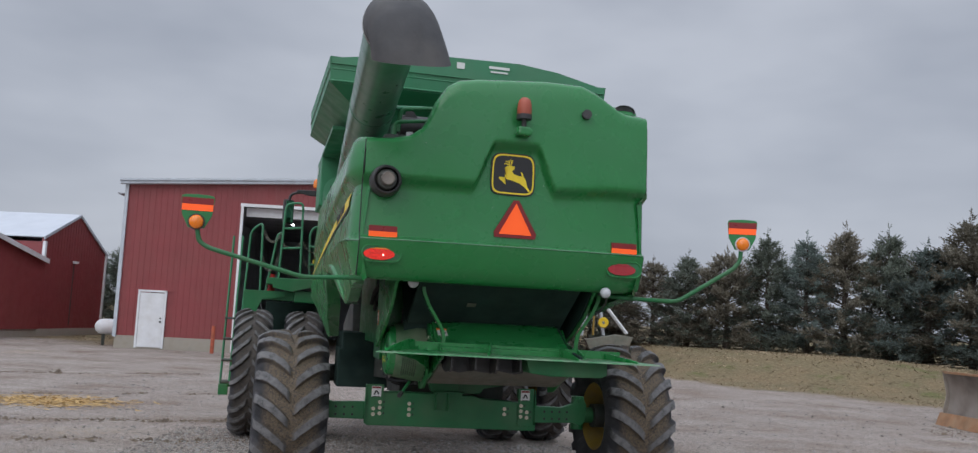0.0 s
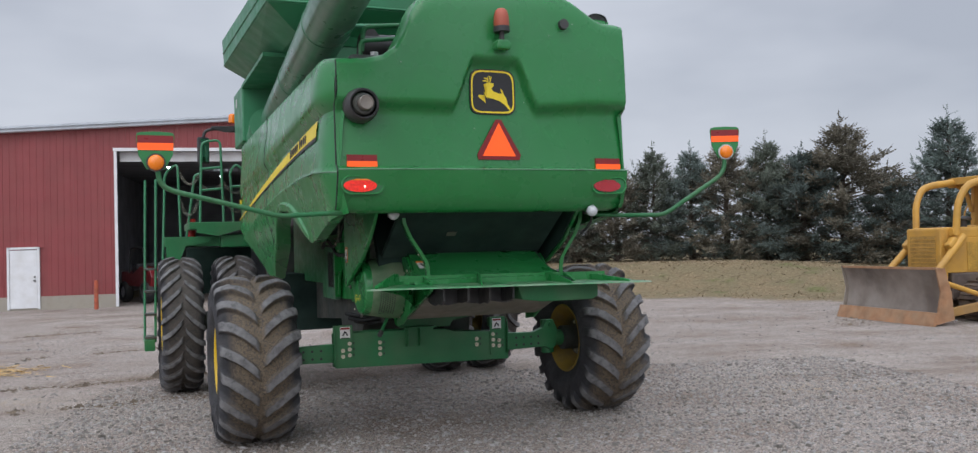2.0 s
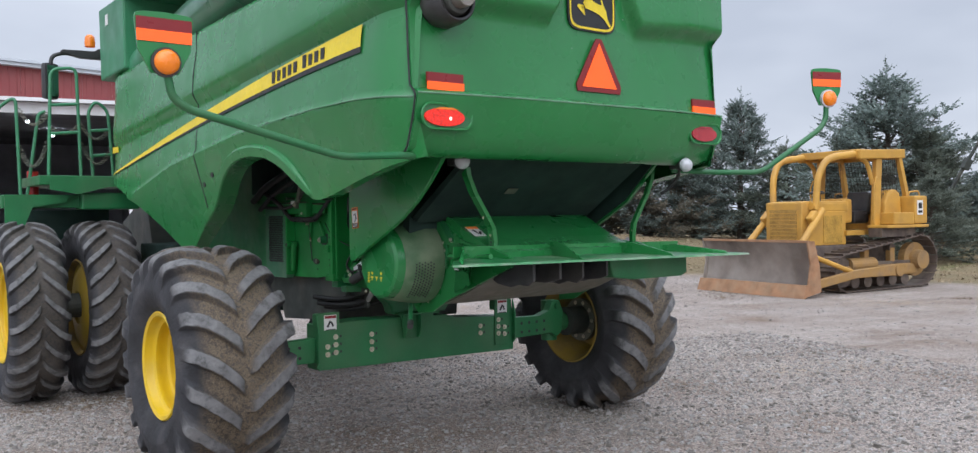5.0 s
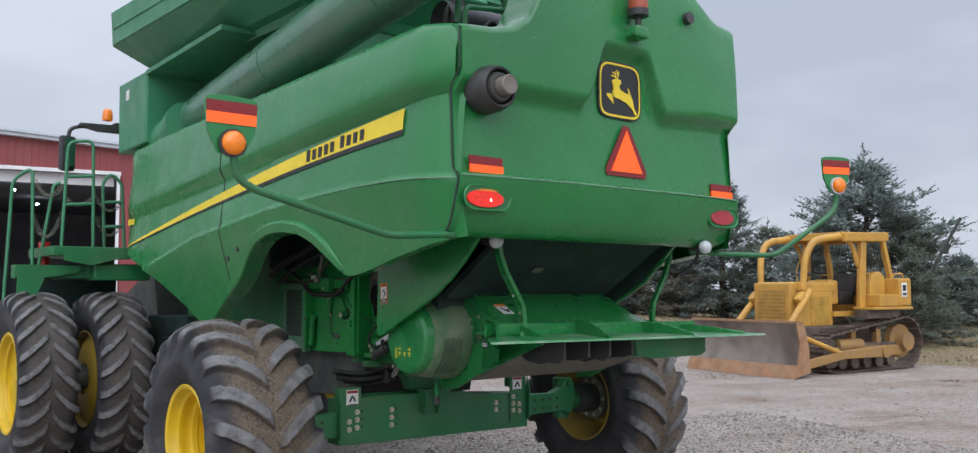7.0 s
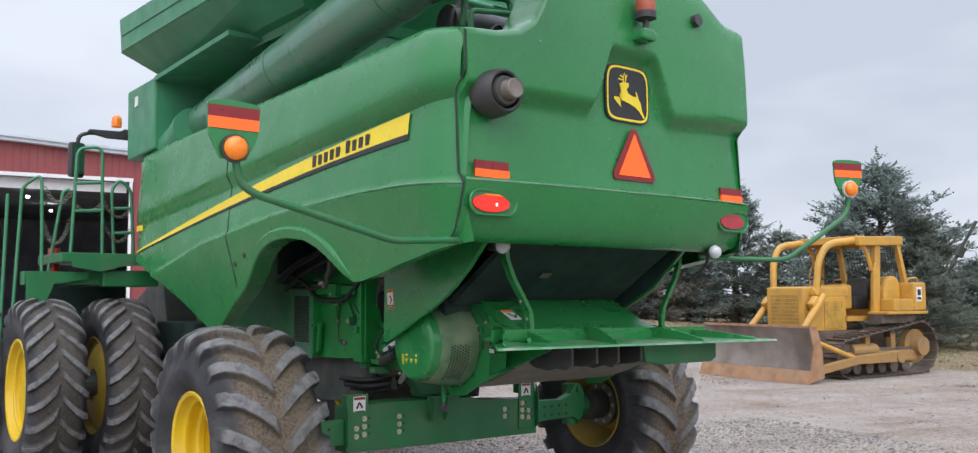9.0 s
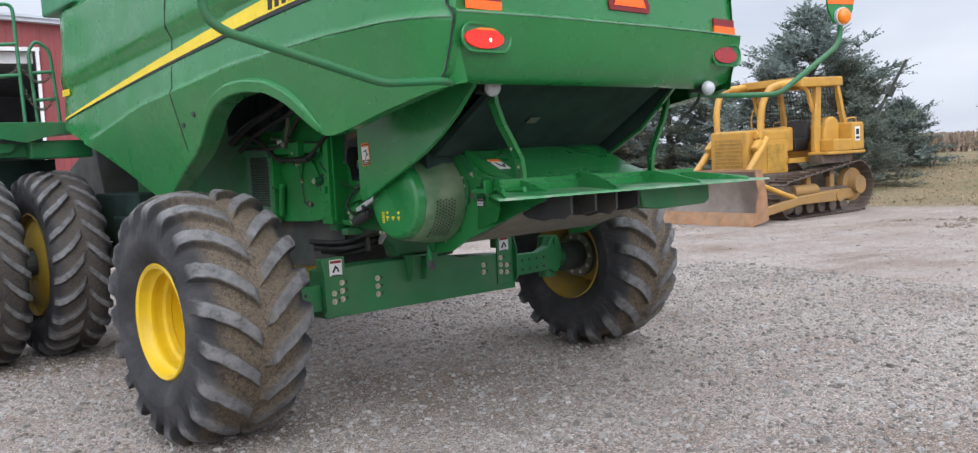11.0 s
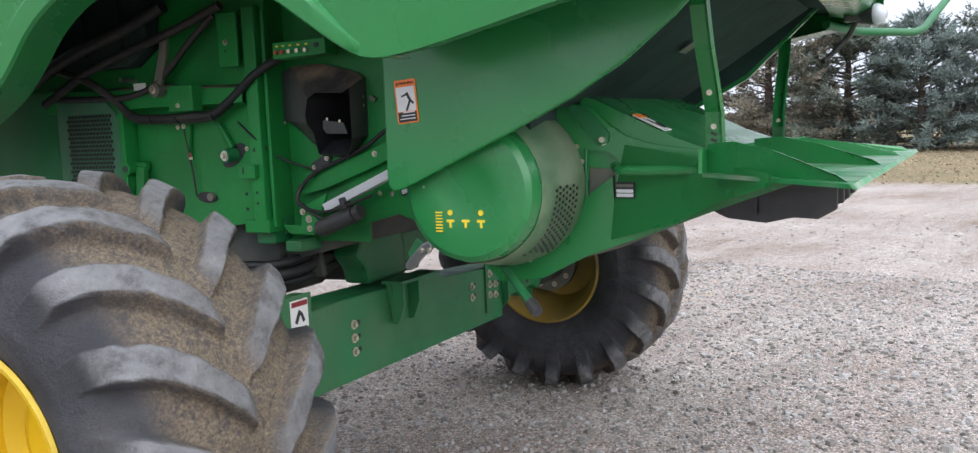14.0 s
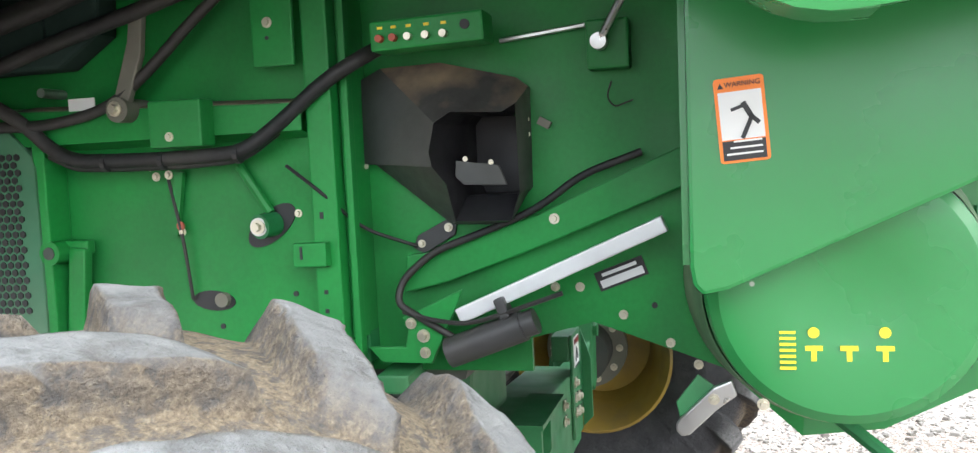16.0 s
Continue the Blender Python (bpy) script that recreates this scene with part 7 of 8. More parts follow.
for a, b in ((LEFT - 0.22, PEAK_X), (PEAK_X, SHED_W + 0.22)):
    za, zb = gable(max(a, 0)), gable(min(b, SHED_W))
    part("roof", sheet([[(a, -0.24, za + 0.08), (b, -0.24, zb + 0.08)], [(a, DEPTH, za + 0.08), (b, DEPTH, zb + 0.08)]], thick=(0, 0, 0.06)), ROOF, shed)
    part("gable_trim", sheet([[(a, -0.30, za - 0.05), (b, -0.30, zb - 0.05)], [(a, -0.30, za + 0.07), (b, -0.30, zb + 0.07)]], thick=(0, 0.30, 0)), TRIM, shed)
    part("gable_cap", sheet([[(a, -0.37, za + 0.07), (b, -0.37, zb + 0.07)], [(a, -0.37, za + 0.15), (b, -0.37, zb + 0.15)]], thick=(0, 0.12, 0)), TRIM, shed)
part("side_wall", nbox((LEFT + 0.05, DEPTH / 2, EAVE_Z / 2), (0.1, DEPTH - 0.2, EAVE_Z)), RED, shed)
part("side_wall", nbox((SHED_W - 0.05, DEPTH / 2, EAVE_Z / 2), (0.1, DEPTH - 0.2, EAVE_Z)), RED, shed)
part("back_wall", nbox((SHED_W / 2, DEPTH, 3.3), (SHED_W, 0.1, 6.6)), SHED_DARK, shed)
part("lining", nbox((SHED_W / 2, DEPTH / 2, 6.1), (SHED_W - 0.3, DEPTH - 0.6, 0.05)), SHED_DARK, shed)
part("lining", nbox((OPEN_L - 2.0, DEPTH / 2, 3.0), (0.06, DEPTH - 0.6, 6.0)), SHED_DARK, shed)
part("lining", nbox((OPEN_R + 2.0, DEPTH / 2, 3.0), (0.06, DEPTH - 0.6, 6.0)), SHED_DARK, shed)
TUBE_LIGHT = material("shed_strip_light", (0.9, 0.95, 1.0), 0.3, emission=6.0)
for i, (lx, ly) in enumerate(((6.3, 6.0), (8.2, 11.0), (10.4, 6.0), (11.5, 12.0))):
    part("strip_light", nbox((lx, ly, 5.75), (0.12, 0.42, 0.06), bevel=0.01), TUBE_LIGHT, shed, "small lit ceiling lamp")


def utility_vehicle():
    """A red farm buggy far back in the shed."""
    v = thing("utility_vehicle", "dark red utility vehicle parked inside the open shed", "utility vehicle", pose(-9.3, 39.0, 0.0, 0, 0, 215) @ Matrix.Scale(1.2, 4))
    red = material("buggy_red", (0.22, 0.015, 0.02), 0.35, vary=0.1, coat=0.3)
    part("body", plate([(-1.2, 0.55), (1.2, 0.55), (1.35, 0.85), (1.15, 1.12), (0.4, 1.22), (-0.2, 0.98), (-1.2, 1.05)], "x", -0.65, 0.65, 0.04), red, v)
    part("seat", nbox((0, -0.3, 1.15), (1.1, 0.4, 0.35), bevel=0.06), BLACK_PLASTIC, v)
    for sx in (-1, 1):
        for wy in (-0.85, 0.9):
            w = revolve(bmesh.new(), [(-0.13, 0.2), (-0.14, 0.3), (-0.08, 0.36), (0.08, 0.36), (0.14, 0.3), (0.13, 0.2)], 22, closed=True)
            o = part("wheel", w, RUBBER, v, smooth=40)
            o.matrix_basis = Matrix.Translation((sx * 0.62, wy, 0.36))
            part("hub", ncyl((-0.10, 0, 0), (0.10, 0, 0), 0.21, seg=16), STEEL, o)
        part("roll_bar", ntube([(sx * 0.6, -0.6, 1.0), (sx * 0.58, -0.5, 1.85), (sx * 0.58, 0.5, 1.85), (sx * 0.6, 0.9, 1.1)], 0.03, 8, 0.15), BLACK_PLASTIC, v)
        lamp = part("head_lamp", ncyl((sx * 0.45, 1.3, 0.92), (sx * 0.45, 1.36, 0.92), 0.09, seg=14), WHITE_LAMP, v)


utility_vehicle()
bollard = part("bollard", ncyl((0, 0, 0), (0, 0, 1.05), 0.075, 0.07, seg=14), material("rusty_orange_paint", (0.45, 0.10, 0.05), 0.7, vary=0.25, dirt=(0.16, 0.08, 0.05), dirt_amount=0.7, dirt_scale=8), None, smooth=40)
bollard.location = (-10.35, 34.6, 0)
tagged(bollard, "rusty orange steel bollard beside the shed opening", "bollard")

gas = thing("gas_tank", "white gas tank on dark legs beside the shed", "gas tank", pose(-15.1, 36.95, 0, 0, 0, 30))
gt = revolve(bmesh.new(), [(-0.75, 0.0001), (-0.72, 0.15), (-0.6, 0.27), (-0.45, 0.32), (0.45, 0.32), (0.6, 0.27), (0.72, 0.15), (0.75, 0.0001)], 24)
g_ob = part("vessel", gt, WHITE, gas, smooth=50)
g_ob.matrix_basis = Matrix.Translation((0, 0, 0.75))
for lx in (-0.4, 0.4):
    part("leg", nbox((lx, 0, 0.22), (0.08, 0.4, 0.46)), DARK_INSIDE, gas)


# ---- the second, lower red barn ----
barn = thing("red_barn", "lower red barn with a pale metal gable roof", "barn", Matrix.Translation((-20.4, 41.2, 0)) @ Matrix.Rotation(radians(175), 4, "Z"))
# local x runs back along the ridge, local y towards the camera side is negative
BW, BL, BE, BR, FAR_E = 5.6, 22.0, 4.55, 5.84, 4.12
part("gable_wall", plate([(0, 0.35), (-BW, 0.35), (-BW, FAR_E), (-BW / 2, BR), (0, BE)], "x", 0.0, 0.14), RED, barn)
for k in range(1, 24):
    y = -k * 0.2334
    part("wall_rib", nbox((-0.004, y, (lerp([(-BW, FAR_E), (-BW / 2, BR), (0, BE)], y) + 0.30) / 2), (0.016, 0.026, lerp([(-BW, FAR_E), (-BW / 2, BR), (0, BE)], y) - 0.46)), RED, barn)
part("footing", nbox((BL / 2, -BW / 2, 0.17), (BL + 0.02, BW + 0.02, 0.36)), CONCRETE, barn)
part("long_wall", nbox((BL / 2, -0.06, 2.35), (BL - 0.3, 0.12, 4.0)), RED, barn)
part("long_wall", nbox((BL / 2, -BW + 0.06, 2.35), (BL - 0.3, 0.12, 4.0)), RED, barn)
for a, b, za, zb in ((0.12, -BW / 2, BE - 0.05, BR), (-BW / 2, -BW - 0.10, BR, FAR_E - 0.06)):
    part("roof", sheet([[(-0.06, a, za + 0.04), (-0.06, b, zb + 0.04)], [(BL, a, za + 0.04), (BL, b, zb + 0.04)]], thick=(0, 0, 0.05)), ROOF, barn)
    part("gable_trim", sheet([[(-0.08, a, za - 0.05), (-0.08, b, zb - 0.05)], [(-0.08, a, za + 0.09), (-0.08, b, zb + 0.09)]], thick=(0.05, 0, 0)), TRIM, barn)
part("corner_trim", nbox((-0.02, -0.02, 3.95), (0.14, 0.14, 0.85)), WHITE, barn)
part("corner_trim", nbox((-0.02, -BW + 0.02, 2.2), (0.12, 0.10, 3.8)), WHITE, barn)
part("wing_gable", plate([(0.02, 0.35), (9.0, 0.35), (9.0, 3.6), (5.0, 4.55), (0.02, 3.48)], "x", -0.05, 0.08), RED, barn)
for a, b, za, zb in ((-0.1, 5.0, 3.42, 4.57), (5.0, 9.4, 4.57, 3.52)):
    part("wing_roof", sheet([[(-0.25, a, za + 0.05), (-0.25, b, zb + 0.05)], [(16.0, a, za + 0.05), (16.0, b, zb + 0.05)]], thick=(0, 0, 0.07)), ROOF, barn)
    part("wing_trim", sheet([[(-0.28, a, za - 0.08), (-0.28, b, zb - 0.08)], [(-0.28, a, za + 0.13), (-0.28, b, zb + 0.13)]], thick=(0.05, 0, 0)), WHITE, barn)
part("wing_footing", nbox((8.0, 4.5, 0.17), (16.0, 9.0, 0.36)), CONCRETE, barn)
part("yard_lamp", nbox((-0.12, -2.6, 3.55), (0.2, 0.25, 0.12)), WHITE, barn)
part("conduit", ncyl((-0.03, -2.6, 0.5), (-0.03, -2.6, 3.5), 0.02, seg=6), DARK_INSIDE, barn)

# ---- a small white conveyor before the cedars ----
def grain_conveyor():
    c = thing("grain_conveyor", "small white grain conveyor with a ladder frame before the cedars", "conveyor", pose(5.0, 38.0, ground_height(5.0, 38.0)))
    part("hopper", plate([(-0.55, 0.80), (1.05, 0.80), (1.25, 1.38), (0.60, 1.46), (-0.75, 1.20)], "y", -0.35, 0.35, 0.03), DUSTY_METAL, c)
    for y in (-0.22, 0.22):
        part("ladder_rail", ntube([(-0.02, y, 2.78), (1.02, y, 1.52)], 0.05, 8), WHITE, c)
        part("arch_frame", ntube([(-0.86, y, 1.35), (-0.84, y, 2.35), (-0.66, y, 2.80), (-0.28, y, 2.84), (-0.10, y, 2.40), (0.05, y, 1.40)], 0.04, 8, 0.12), TRIM, c, smooth=50)
    for k in range(7):
        part("rung", ncyl((0.05 + 0.14 * k, -0.22, 2.70 - 0.17 * k), (0.05 + 0.14 * k, 0.22, 2.70 - 0.17 * k), 0.025, seg=8), DARK_INSIDE, c)
    part("drive_wheel", revolve(bmesh.new(), [(-0.04, 0.06), (-0.05, 0.19), (-0.02, 0.22), (0.02, 0.22), (0.05, 0.19), (0.04, 0.06)], 22, closed=True), YELLOW, c, "yellow drive wheel", smooth=40).matrix_basis = Matrix.Translation((-0.02, -0.42, 1.93)) @ Matrix.Rotation(radians(90), 4, "Z")
    part("mast", ncyl((-0.42, -0.30, 1.40), (-0.40, -0.30, 2.62), 0.05, 0.03, seg=10), YELLOW_DUSTY, c)
    for x in (-0.35, 0.85):
        w = part("wheel", revolve(bmesh.new(), [(-0.10, 0.20), (-0.12, 0.32), (-0.07, 0.40), (0.07, 0.40), (0.12, 0.32), (0.10, 0.20)], 24, closed=True), RUBBER, c, smooth=40)
        w.matrix_basis = Matrix.Translation((x, -0.42, 0.38)) @ Matrix.Rotation(radians(90), 4, "Z")
        part("leg", nbox((x, 0, 0.58), (0.10, 0.55, 0.42), bevel=0.01), WHITE, c)
        part("hub", ncyl((x, -0.50, 0.38), (x, 0.10, 0.38), 0.20, seg=16), WHITE, c)


grain_conveyor()

# ---- the bulldozer ----
CAT = material("faded_yellow_paint", (0.54, 0.295, 0.052), 0.5, vary=0.10, scale=2, dirt=(0.30, 0.17, 0.06), dirt_amount=0.45, dirt_scale=2.5, grain=0.05)
RUST = material("rusty_blade_steel", (0.145, 0.115, 0.095), 0.55, metal=0.2, vary=0.35, scale=1.2, dirt=(0.37, 0.33, 0.29), dirt_amount=0.95, dirt_scale=1.0, grain=0.1)
RUST_EDGE = material("brown_rust", (0.32, 0.17, 0.09), 0.85, vary=0.25, scale=4, dirt=(0.35, 0.26, 0.17), dirt_amount=0.5)
TRACK = material("worn_track_steel", (0.13, 0.10, 0.085), 0.65, metal=0.4, vary=0.2, scale=6, dirt=(0.25, 0.20, 0.15), dirt_amount=0.5)
CAT_DIRTY = material("soiled_yellow_paint", (0.36, 0.205, 0.065), 0.75, vary=0.2, scale=3, dirt=(0.17, 0.115, 0.07), dirt_amount=0.8, dirt_scale=3.0, grain=0.1)
MESH_DARK = material("dark_cab_mesh", (0.05, 0.045, 0.035), 0.8, vary=0.2)


def revolve_up(at, prof):
    """A turned shape about an upright axis: (height, radius) pairs."""
    bm = revolve(bmesh.new(), prof, 20)
    bm.transform(Matrix.Translation(at) @ Matrix.Rotation(radians(-90), 4, "Y"))
    return bm


def bulldozer():
    d = thing("bulldozer", "old yellow crawler bulldozer with a rusty blade on the gravel", "bulldozer", pose(13.62, 19.34, 0, 0, 0, 185.5))
    # local x forward, y to its left
    blade_rows = []
    for z, bx in ((0.02, 2.98), (0.15, 2.92), (0.4, 2.84), (0.7, 2.80), (0.95, 2.84), (1.18, 2.94)):
        blade_rows.append([(bx, y, z) for y in np.linspace(-1.60, 1.52, 7)])
    blade = part("blade", sheet(blade_rows, thick=(-0.06, 0, 0)), RUST, d, "curved rusty worn blade", smooth=50)
    part("cutting_edge", plate([(2.94, 0.28), (3.02, 0.0), (3.10, 0.0), (2.99, 0.28)], "y", -1.64, 1.56), RUST_EDGE, blade, "brown cutting edge")
    for s in (-1, 1):
        part("end_plate", plate([(2.55, 0.12), (3.0, 0.03), (2.86, 0.7), (2.96, 1.2), (2.75, 1.2), (2.6, 0.7)], "y", s * 1.56 - 0.04, s * 1.56), RUST_EDGE if s > 0 else RUST, blade)
    part("blade_back", nbox((2.68, 0, 0.6), (0.18, 2.9, 0.5)), CAT, blade)
    part("blade_rim", nbox((2.90, -0.04, 1.19), (0.10, 3.14, 0.05)), RUST_EDGE, blade)
    for s in (-1, 1):
        track = part("track", nbox((0, s * 0.95, 0.5), (2.2, 0.2, 0.3)), TRACK, d)
        # the track belt: shoes along a stadium path
        prof = []
        x0, x1 = -1.30, 1.25
        for i in range(11):
            a = -math.pi / 2 + math.pi * i / 10
            prof.append((x1 + 0.40 * math.cos(a), 0.42 + 0.40 * math.sin(a) + 0.02))
        for i in range(11):
            a = math.pi / 2 + math.pi * i / 10
            prof.append((x0 + 0.55 * math.cos(a), 0.64 + 0.57 * math.sin(a) + 0.0))
        path = []
        total = 0
        pts = [Vector((px, 0, pz)) for px, pz in prof] + [Vector((prof[0][0], 0, prof[0][1]))]
        for a, b in zip(pts, pts[1:]):
            total += (b - a).length
        shoes = 38
        shoe_src = None
        for k in range(shoes):
            dist = total * k / shoes
            for a, b in zip(pts, pts[1:]):
                L = (b - a).length
                if dist <= L:
                    break
                dist -= L
            p = a.lerp(b, dist / L)
            ang = math.atan2((b - a).z, (b - a).x)
            m = Matrix.Translation((p.x, s * 0.95, p.z)) @ Matrix.Rotation(-ang, 4, "Y")
            if shoe_src is None:
                bm = bmesh.new()
                box(bm, (0, 0, -0.02), (total / shoes * 0.96, 0.5, 0.025))
                box(bm, (0.03, 0, -0.055), (0.025, 0.5, 0.06))
                shoe_src = part("track_shoe", bm, TRACK, track)
                shoe_src.matrix_basis = m

            else:
                share("track_shoe", shoe_src, track, m)
        part("sprocket", ncyl((x0, s * 0.85, 0.66), (x0, s * 1.02, 0.66), 0.40, seg=24), CAT_DIRTY, d)
        part("sprocket_hub", ncyl((x0, s * 1.0, 0.66), (x0, s * 1.24, 0.66), 0.22, seg=20), CAT_DIRTY, d)
        part("idler", ncyl((x1, s * 0.85, 0.44), (x1, s * 1.05, 0.44), 0.33, seg=24), TRACK, d)
        for k in range(5):
            part("roller", ncyl((-0.85 + 0.43 * k, s * 0.83, 0.22), (-0.85 + 0.43 * k, s * 1.07, 0.22), 0.14, seg=16), TRACK, d)
        for k in (-0.45, 0.45):
            part("carrier_roller", ncyl((k, s * 0.86, 0.95), (k, s * 1.04, 0.95), 0.10, seg=14), TRACK, d)
            part("carrier_bracket", nbox((k, s * 0.98, 0.78), (0.16, 0.14, 0.36), bevel=0.02), CAT_DIRTY, d)
        part("track_frame", nbox((0.0, s * 0.97, 0.45), (2.5, 0.30, 0.26), bevel=0.05), CAT_DIRTY, d)
        part("recoil_housing", ncyl((0.2, s * 1.0, 0.60), (1.05, s * 1.0, 0.60), 0.16, seg=18), CAT_DIRTY, d)
        part("push_arm", plate([(-0.35, 0.34), (-0.30, 0.60), (1.2, 0.52), (2.75, 0.30), (2.75, 0.12), (1.2, 0.34)], "y", s * 1.26, s * 1.40, 0.02), CAT_DIRTY, d)
        part("tilt_brace", ncyl((1.3, s * 1.32, 0.48), (2.72, s * 1.25, 0.95), 0.055, seg=14), CAT, d)
        part("arm_pin", ncyl((-0.2, s * 1.20, 0.46), (-0.2, s * 1.44, 0.46), 0.14, seg=16), CAT_DIRTY, d)
        part("lift_cylinder", ncyl((1.5, s * 0.72, 1.78), (2.55, s * 0.80, 0.82), 0.075, seg=16), CAT, d)
        part("cylinder_rod", ncyl((2.5, s * 0.80, 0.86), (2.74, s * 0.82, 0.62), 0.04, seg=12), STEEL, d)
        part("cylinder_yoke", nbox((1.75, s * 0.68, 1.60), (0.26, 0.18, 0.26), (0, 40, 0), bevel=0.04), CAT, d)
        part("hood_side", nbox((1.15, s * 0.50, 1.40), (1.3, 0.05, 0.70), bevel=0.01), CAT, d)
        part("side_screen", nbox((0.95, s * 0.53, 1.38), (0.62, 0.02, 0.56)), material("engine_screen", (0.42, 0.24, 0.04), 0.7, vary=0.25, grain=0.3, grain_scale=60), d)
        part("fender", nbox((-0.75, s * 0.98, 1.42), (1.5, 0.55, 0.06), bevel=0.02), CAT, d)
        part("tool_box", nbox((-0.66, s * 0.98, 1.58), (0.72, 0.48, 0.25), bevel=0.03), CAT, d)
        # cab posts and roof frame
        part("front_hoop", ntube([(1.62, s * 0.62, 1.80), (1.57, s * 0.66, 2.45), (1.36, s * 0.70, 2.77), (1.05, s * 0.72, 2.85), (0.40, s * 0.74, 2.91)], 0.075, 12, 0.2), CAT, d, smooth=50)
        part("cab_post", nbox((-0.22, s * 0.80, 2.10), (0.20, 0.12, 1.62), (0, -4, 0), bevel=0.02), CAT, d)
        part("rear_post", ntube([(-0.98, s * 0.82, 2.92), (-1.32, s * 0.86, 1.72)], 0.075, 4), CAT, d)
        lattice = bmesh.new()
        for k in range(9):
            box(lattice, (-0.96 + 0.07 * k, s * 0.80, 2.42), (0.007, 0.007, 0.85))
        for k in range(12):
            box(lattice, (-0.68, s * 0.80, 2.03 + 0.07 * k), (0.62, 0.007, 0.007))
        part("side_mesh", lattice, MESH_DARK, d, "dark wire mesh beside the seat")
        part("brace_arch", ntube([(0.30, s * 0.78, 2.85), (0.05, s * 0.78, 2.72), (-0.10, s * 0.79, 2.3)], 0.05, 10, 0.2), CAT, d)
        part("work_light", ncyl((1.60, s * 0.58, 1.86), (1.72, s * 0.58, 1.86), 0.08, seg=14), CAT, d)
    part("roof", nbox((-0.32, 0, 2.955), (1.50, 1.70, 0.10), bevel=0.03), CAT, d, "yellow cab roof")
    for s in (-1, 1):
        part("roof_beam", nbox((-0.34, s * 0.85, 2.915), (1.60, 0.12, 0.19), (0, 1.5, 0), bevel=0.025), CAT, d)
        part("grab_rail", ntube([(0.0, s * 0.90, 1.52), (0.0, s * 0.92, 2.25), (-0.08, s * 0.90, 2.42), (-0.16, s * 0.86, 2.44)], 0.018, 8, 0.06), CAT, d, smooth=50)
        part("box_rail", ntube([(-1.04, s * 1.05, 2.03), (-1.06, s * 1.05, 2.13), (-1.40, s * 1.05, 2.15), (-1.44, s * 1.05, 2.05)], 0.016, 8, 0.05), CAT, d, smooth=50)
        part("rear_box", nbox((-1.25, s * 0.98, 1.755), (0.46, 0.50, 0.58), bevel=0.04), CAT, d)
        part("deck_riser", nbox((-0.6, s * 0.93, 1.30), (1.2, 0.36, 0.18)), TRACK, d)
    part("roof_front_beam", nbox((0.42, 0, 2.93), (0.10, 1.62, 0.15), bevel=0.02), CAT, d)
    part("roof_rear_beam", nbox((-1.08, 0, 2.90), (0.10, 1.62, 0.15), bevel=0.02), CAT, d)
    lattice = bmesh.new()
    for k in range(15):
        box(lattice, (-1.14, -0.63 + 0.09 * k, 2.36), (0.008, 0.008, 0.95), (0, 16, 0))
    for k in range(10):
        box(lattice, (-1.27 + 0.026 * k, 0, 1.93 + 0.093 * k), (0.008, 1.4, 0.008))
    part("rear_mesh", lattice, MESH_DARK, d, "dark wire mesh behind the seat")
    part("engine_hood", nbox((1.12, 0, 1.84), (1.5, 1.04, 0.24), bevel=0.06), CAT, d)
    part("radiator_guard", nbox((1.86, 0, 1.42), (0.20, 1.06, 1.05), bevel=0.04), CAT, d)
    part("radiator_screen", nbox((1.965, 0, 1.42), (0.02, 0.80, 0.74)), material("radiator_screen", (0.36, 0.21, 0.05), 0.7, vary=0.2, grain=0.35, grain_scale=40), d)
    for k in range(9):
        part("screen_bar", nbox((1.978, 0, 1.12 + 0.075 * k), (0.012, 0.80, 0.014)), CAT, d)
    part("exhaust_stem", ncyl((0.95, 0.1, 1.93), (0.95, 0.1, 2.12), 0.08, seg=14), BLACK_PLASTIC, d)
    part("exhaust_cap", revolve_up((0.95, 0.1, 2.10), [(0.0, 0.06), (0.0, 0.17), (0.03, 0.185), (0.07, 0.13), (0.085, 0.0001)]), BLACK_PLASTIC, d, "black mushroom exhaust cap", smooth=40)
    part("cab_floor", nbox((-0.3, 0, 1.30), (1.7, 1.2, 0.10)), CAT, d)
    part("dash", nbox((0.35, 0, 1.75), (0.35, 0.9, 0.5), bevel=0.05), CAT, d)
    part("seat", nbox((-0.35, 0, 1.62), (0.55, 0.6, 0.28), bevel=0.08), BLACK_PLASTIC, d)
    part("seat_back", nbox((-0.62, 0, 1.90), (0.16, 0.62, 0.5), (0, -8, 0), bevel=0.07), BLACK_PLASTIC, d)
    part("fuel_tank", nbox((-1.25, 0, 1.66), (0.5, 1.5, 0.75), bevel=0.10), CAT, d)
    part("side_tank", plate([(-0.36, 1.50), (-0.98, 1.50), (-0.98, 1.98), (-0.92, 2.12), (-0.78, 2.19), (-0.62, 2.17), (-0.48, 2.08), (-0.40, 1.90)], "y", 0.62, 0.90, 0.05), CAT, d)
    part("belly_pan", nbox((0.3, 0, 0.75), (2.8, 1.1, 0.6), bevel=0.05), TRACK, d)
    part("maker_plate", nbox((-1.20, 1.236, 1.80), (0.20, 0.008, 0.30)), LABEL_WHITE, d, "white plate with a black mark")
    part("maker_mark", nbox((-1.20, 1.243, 1.84), (0.12, 0.006, 0.12)), LABEL_BLACK, d)
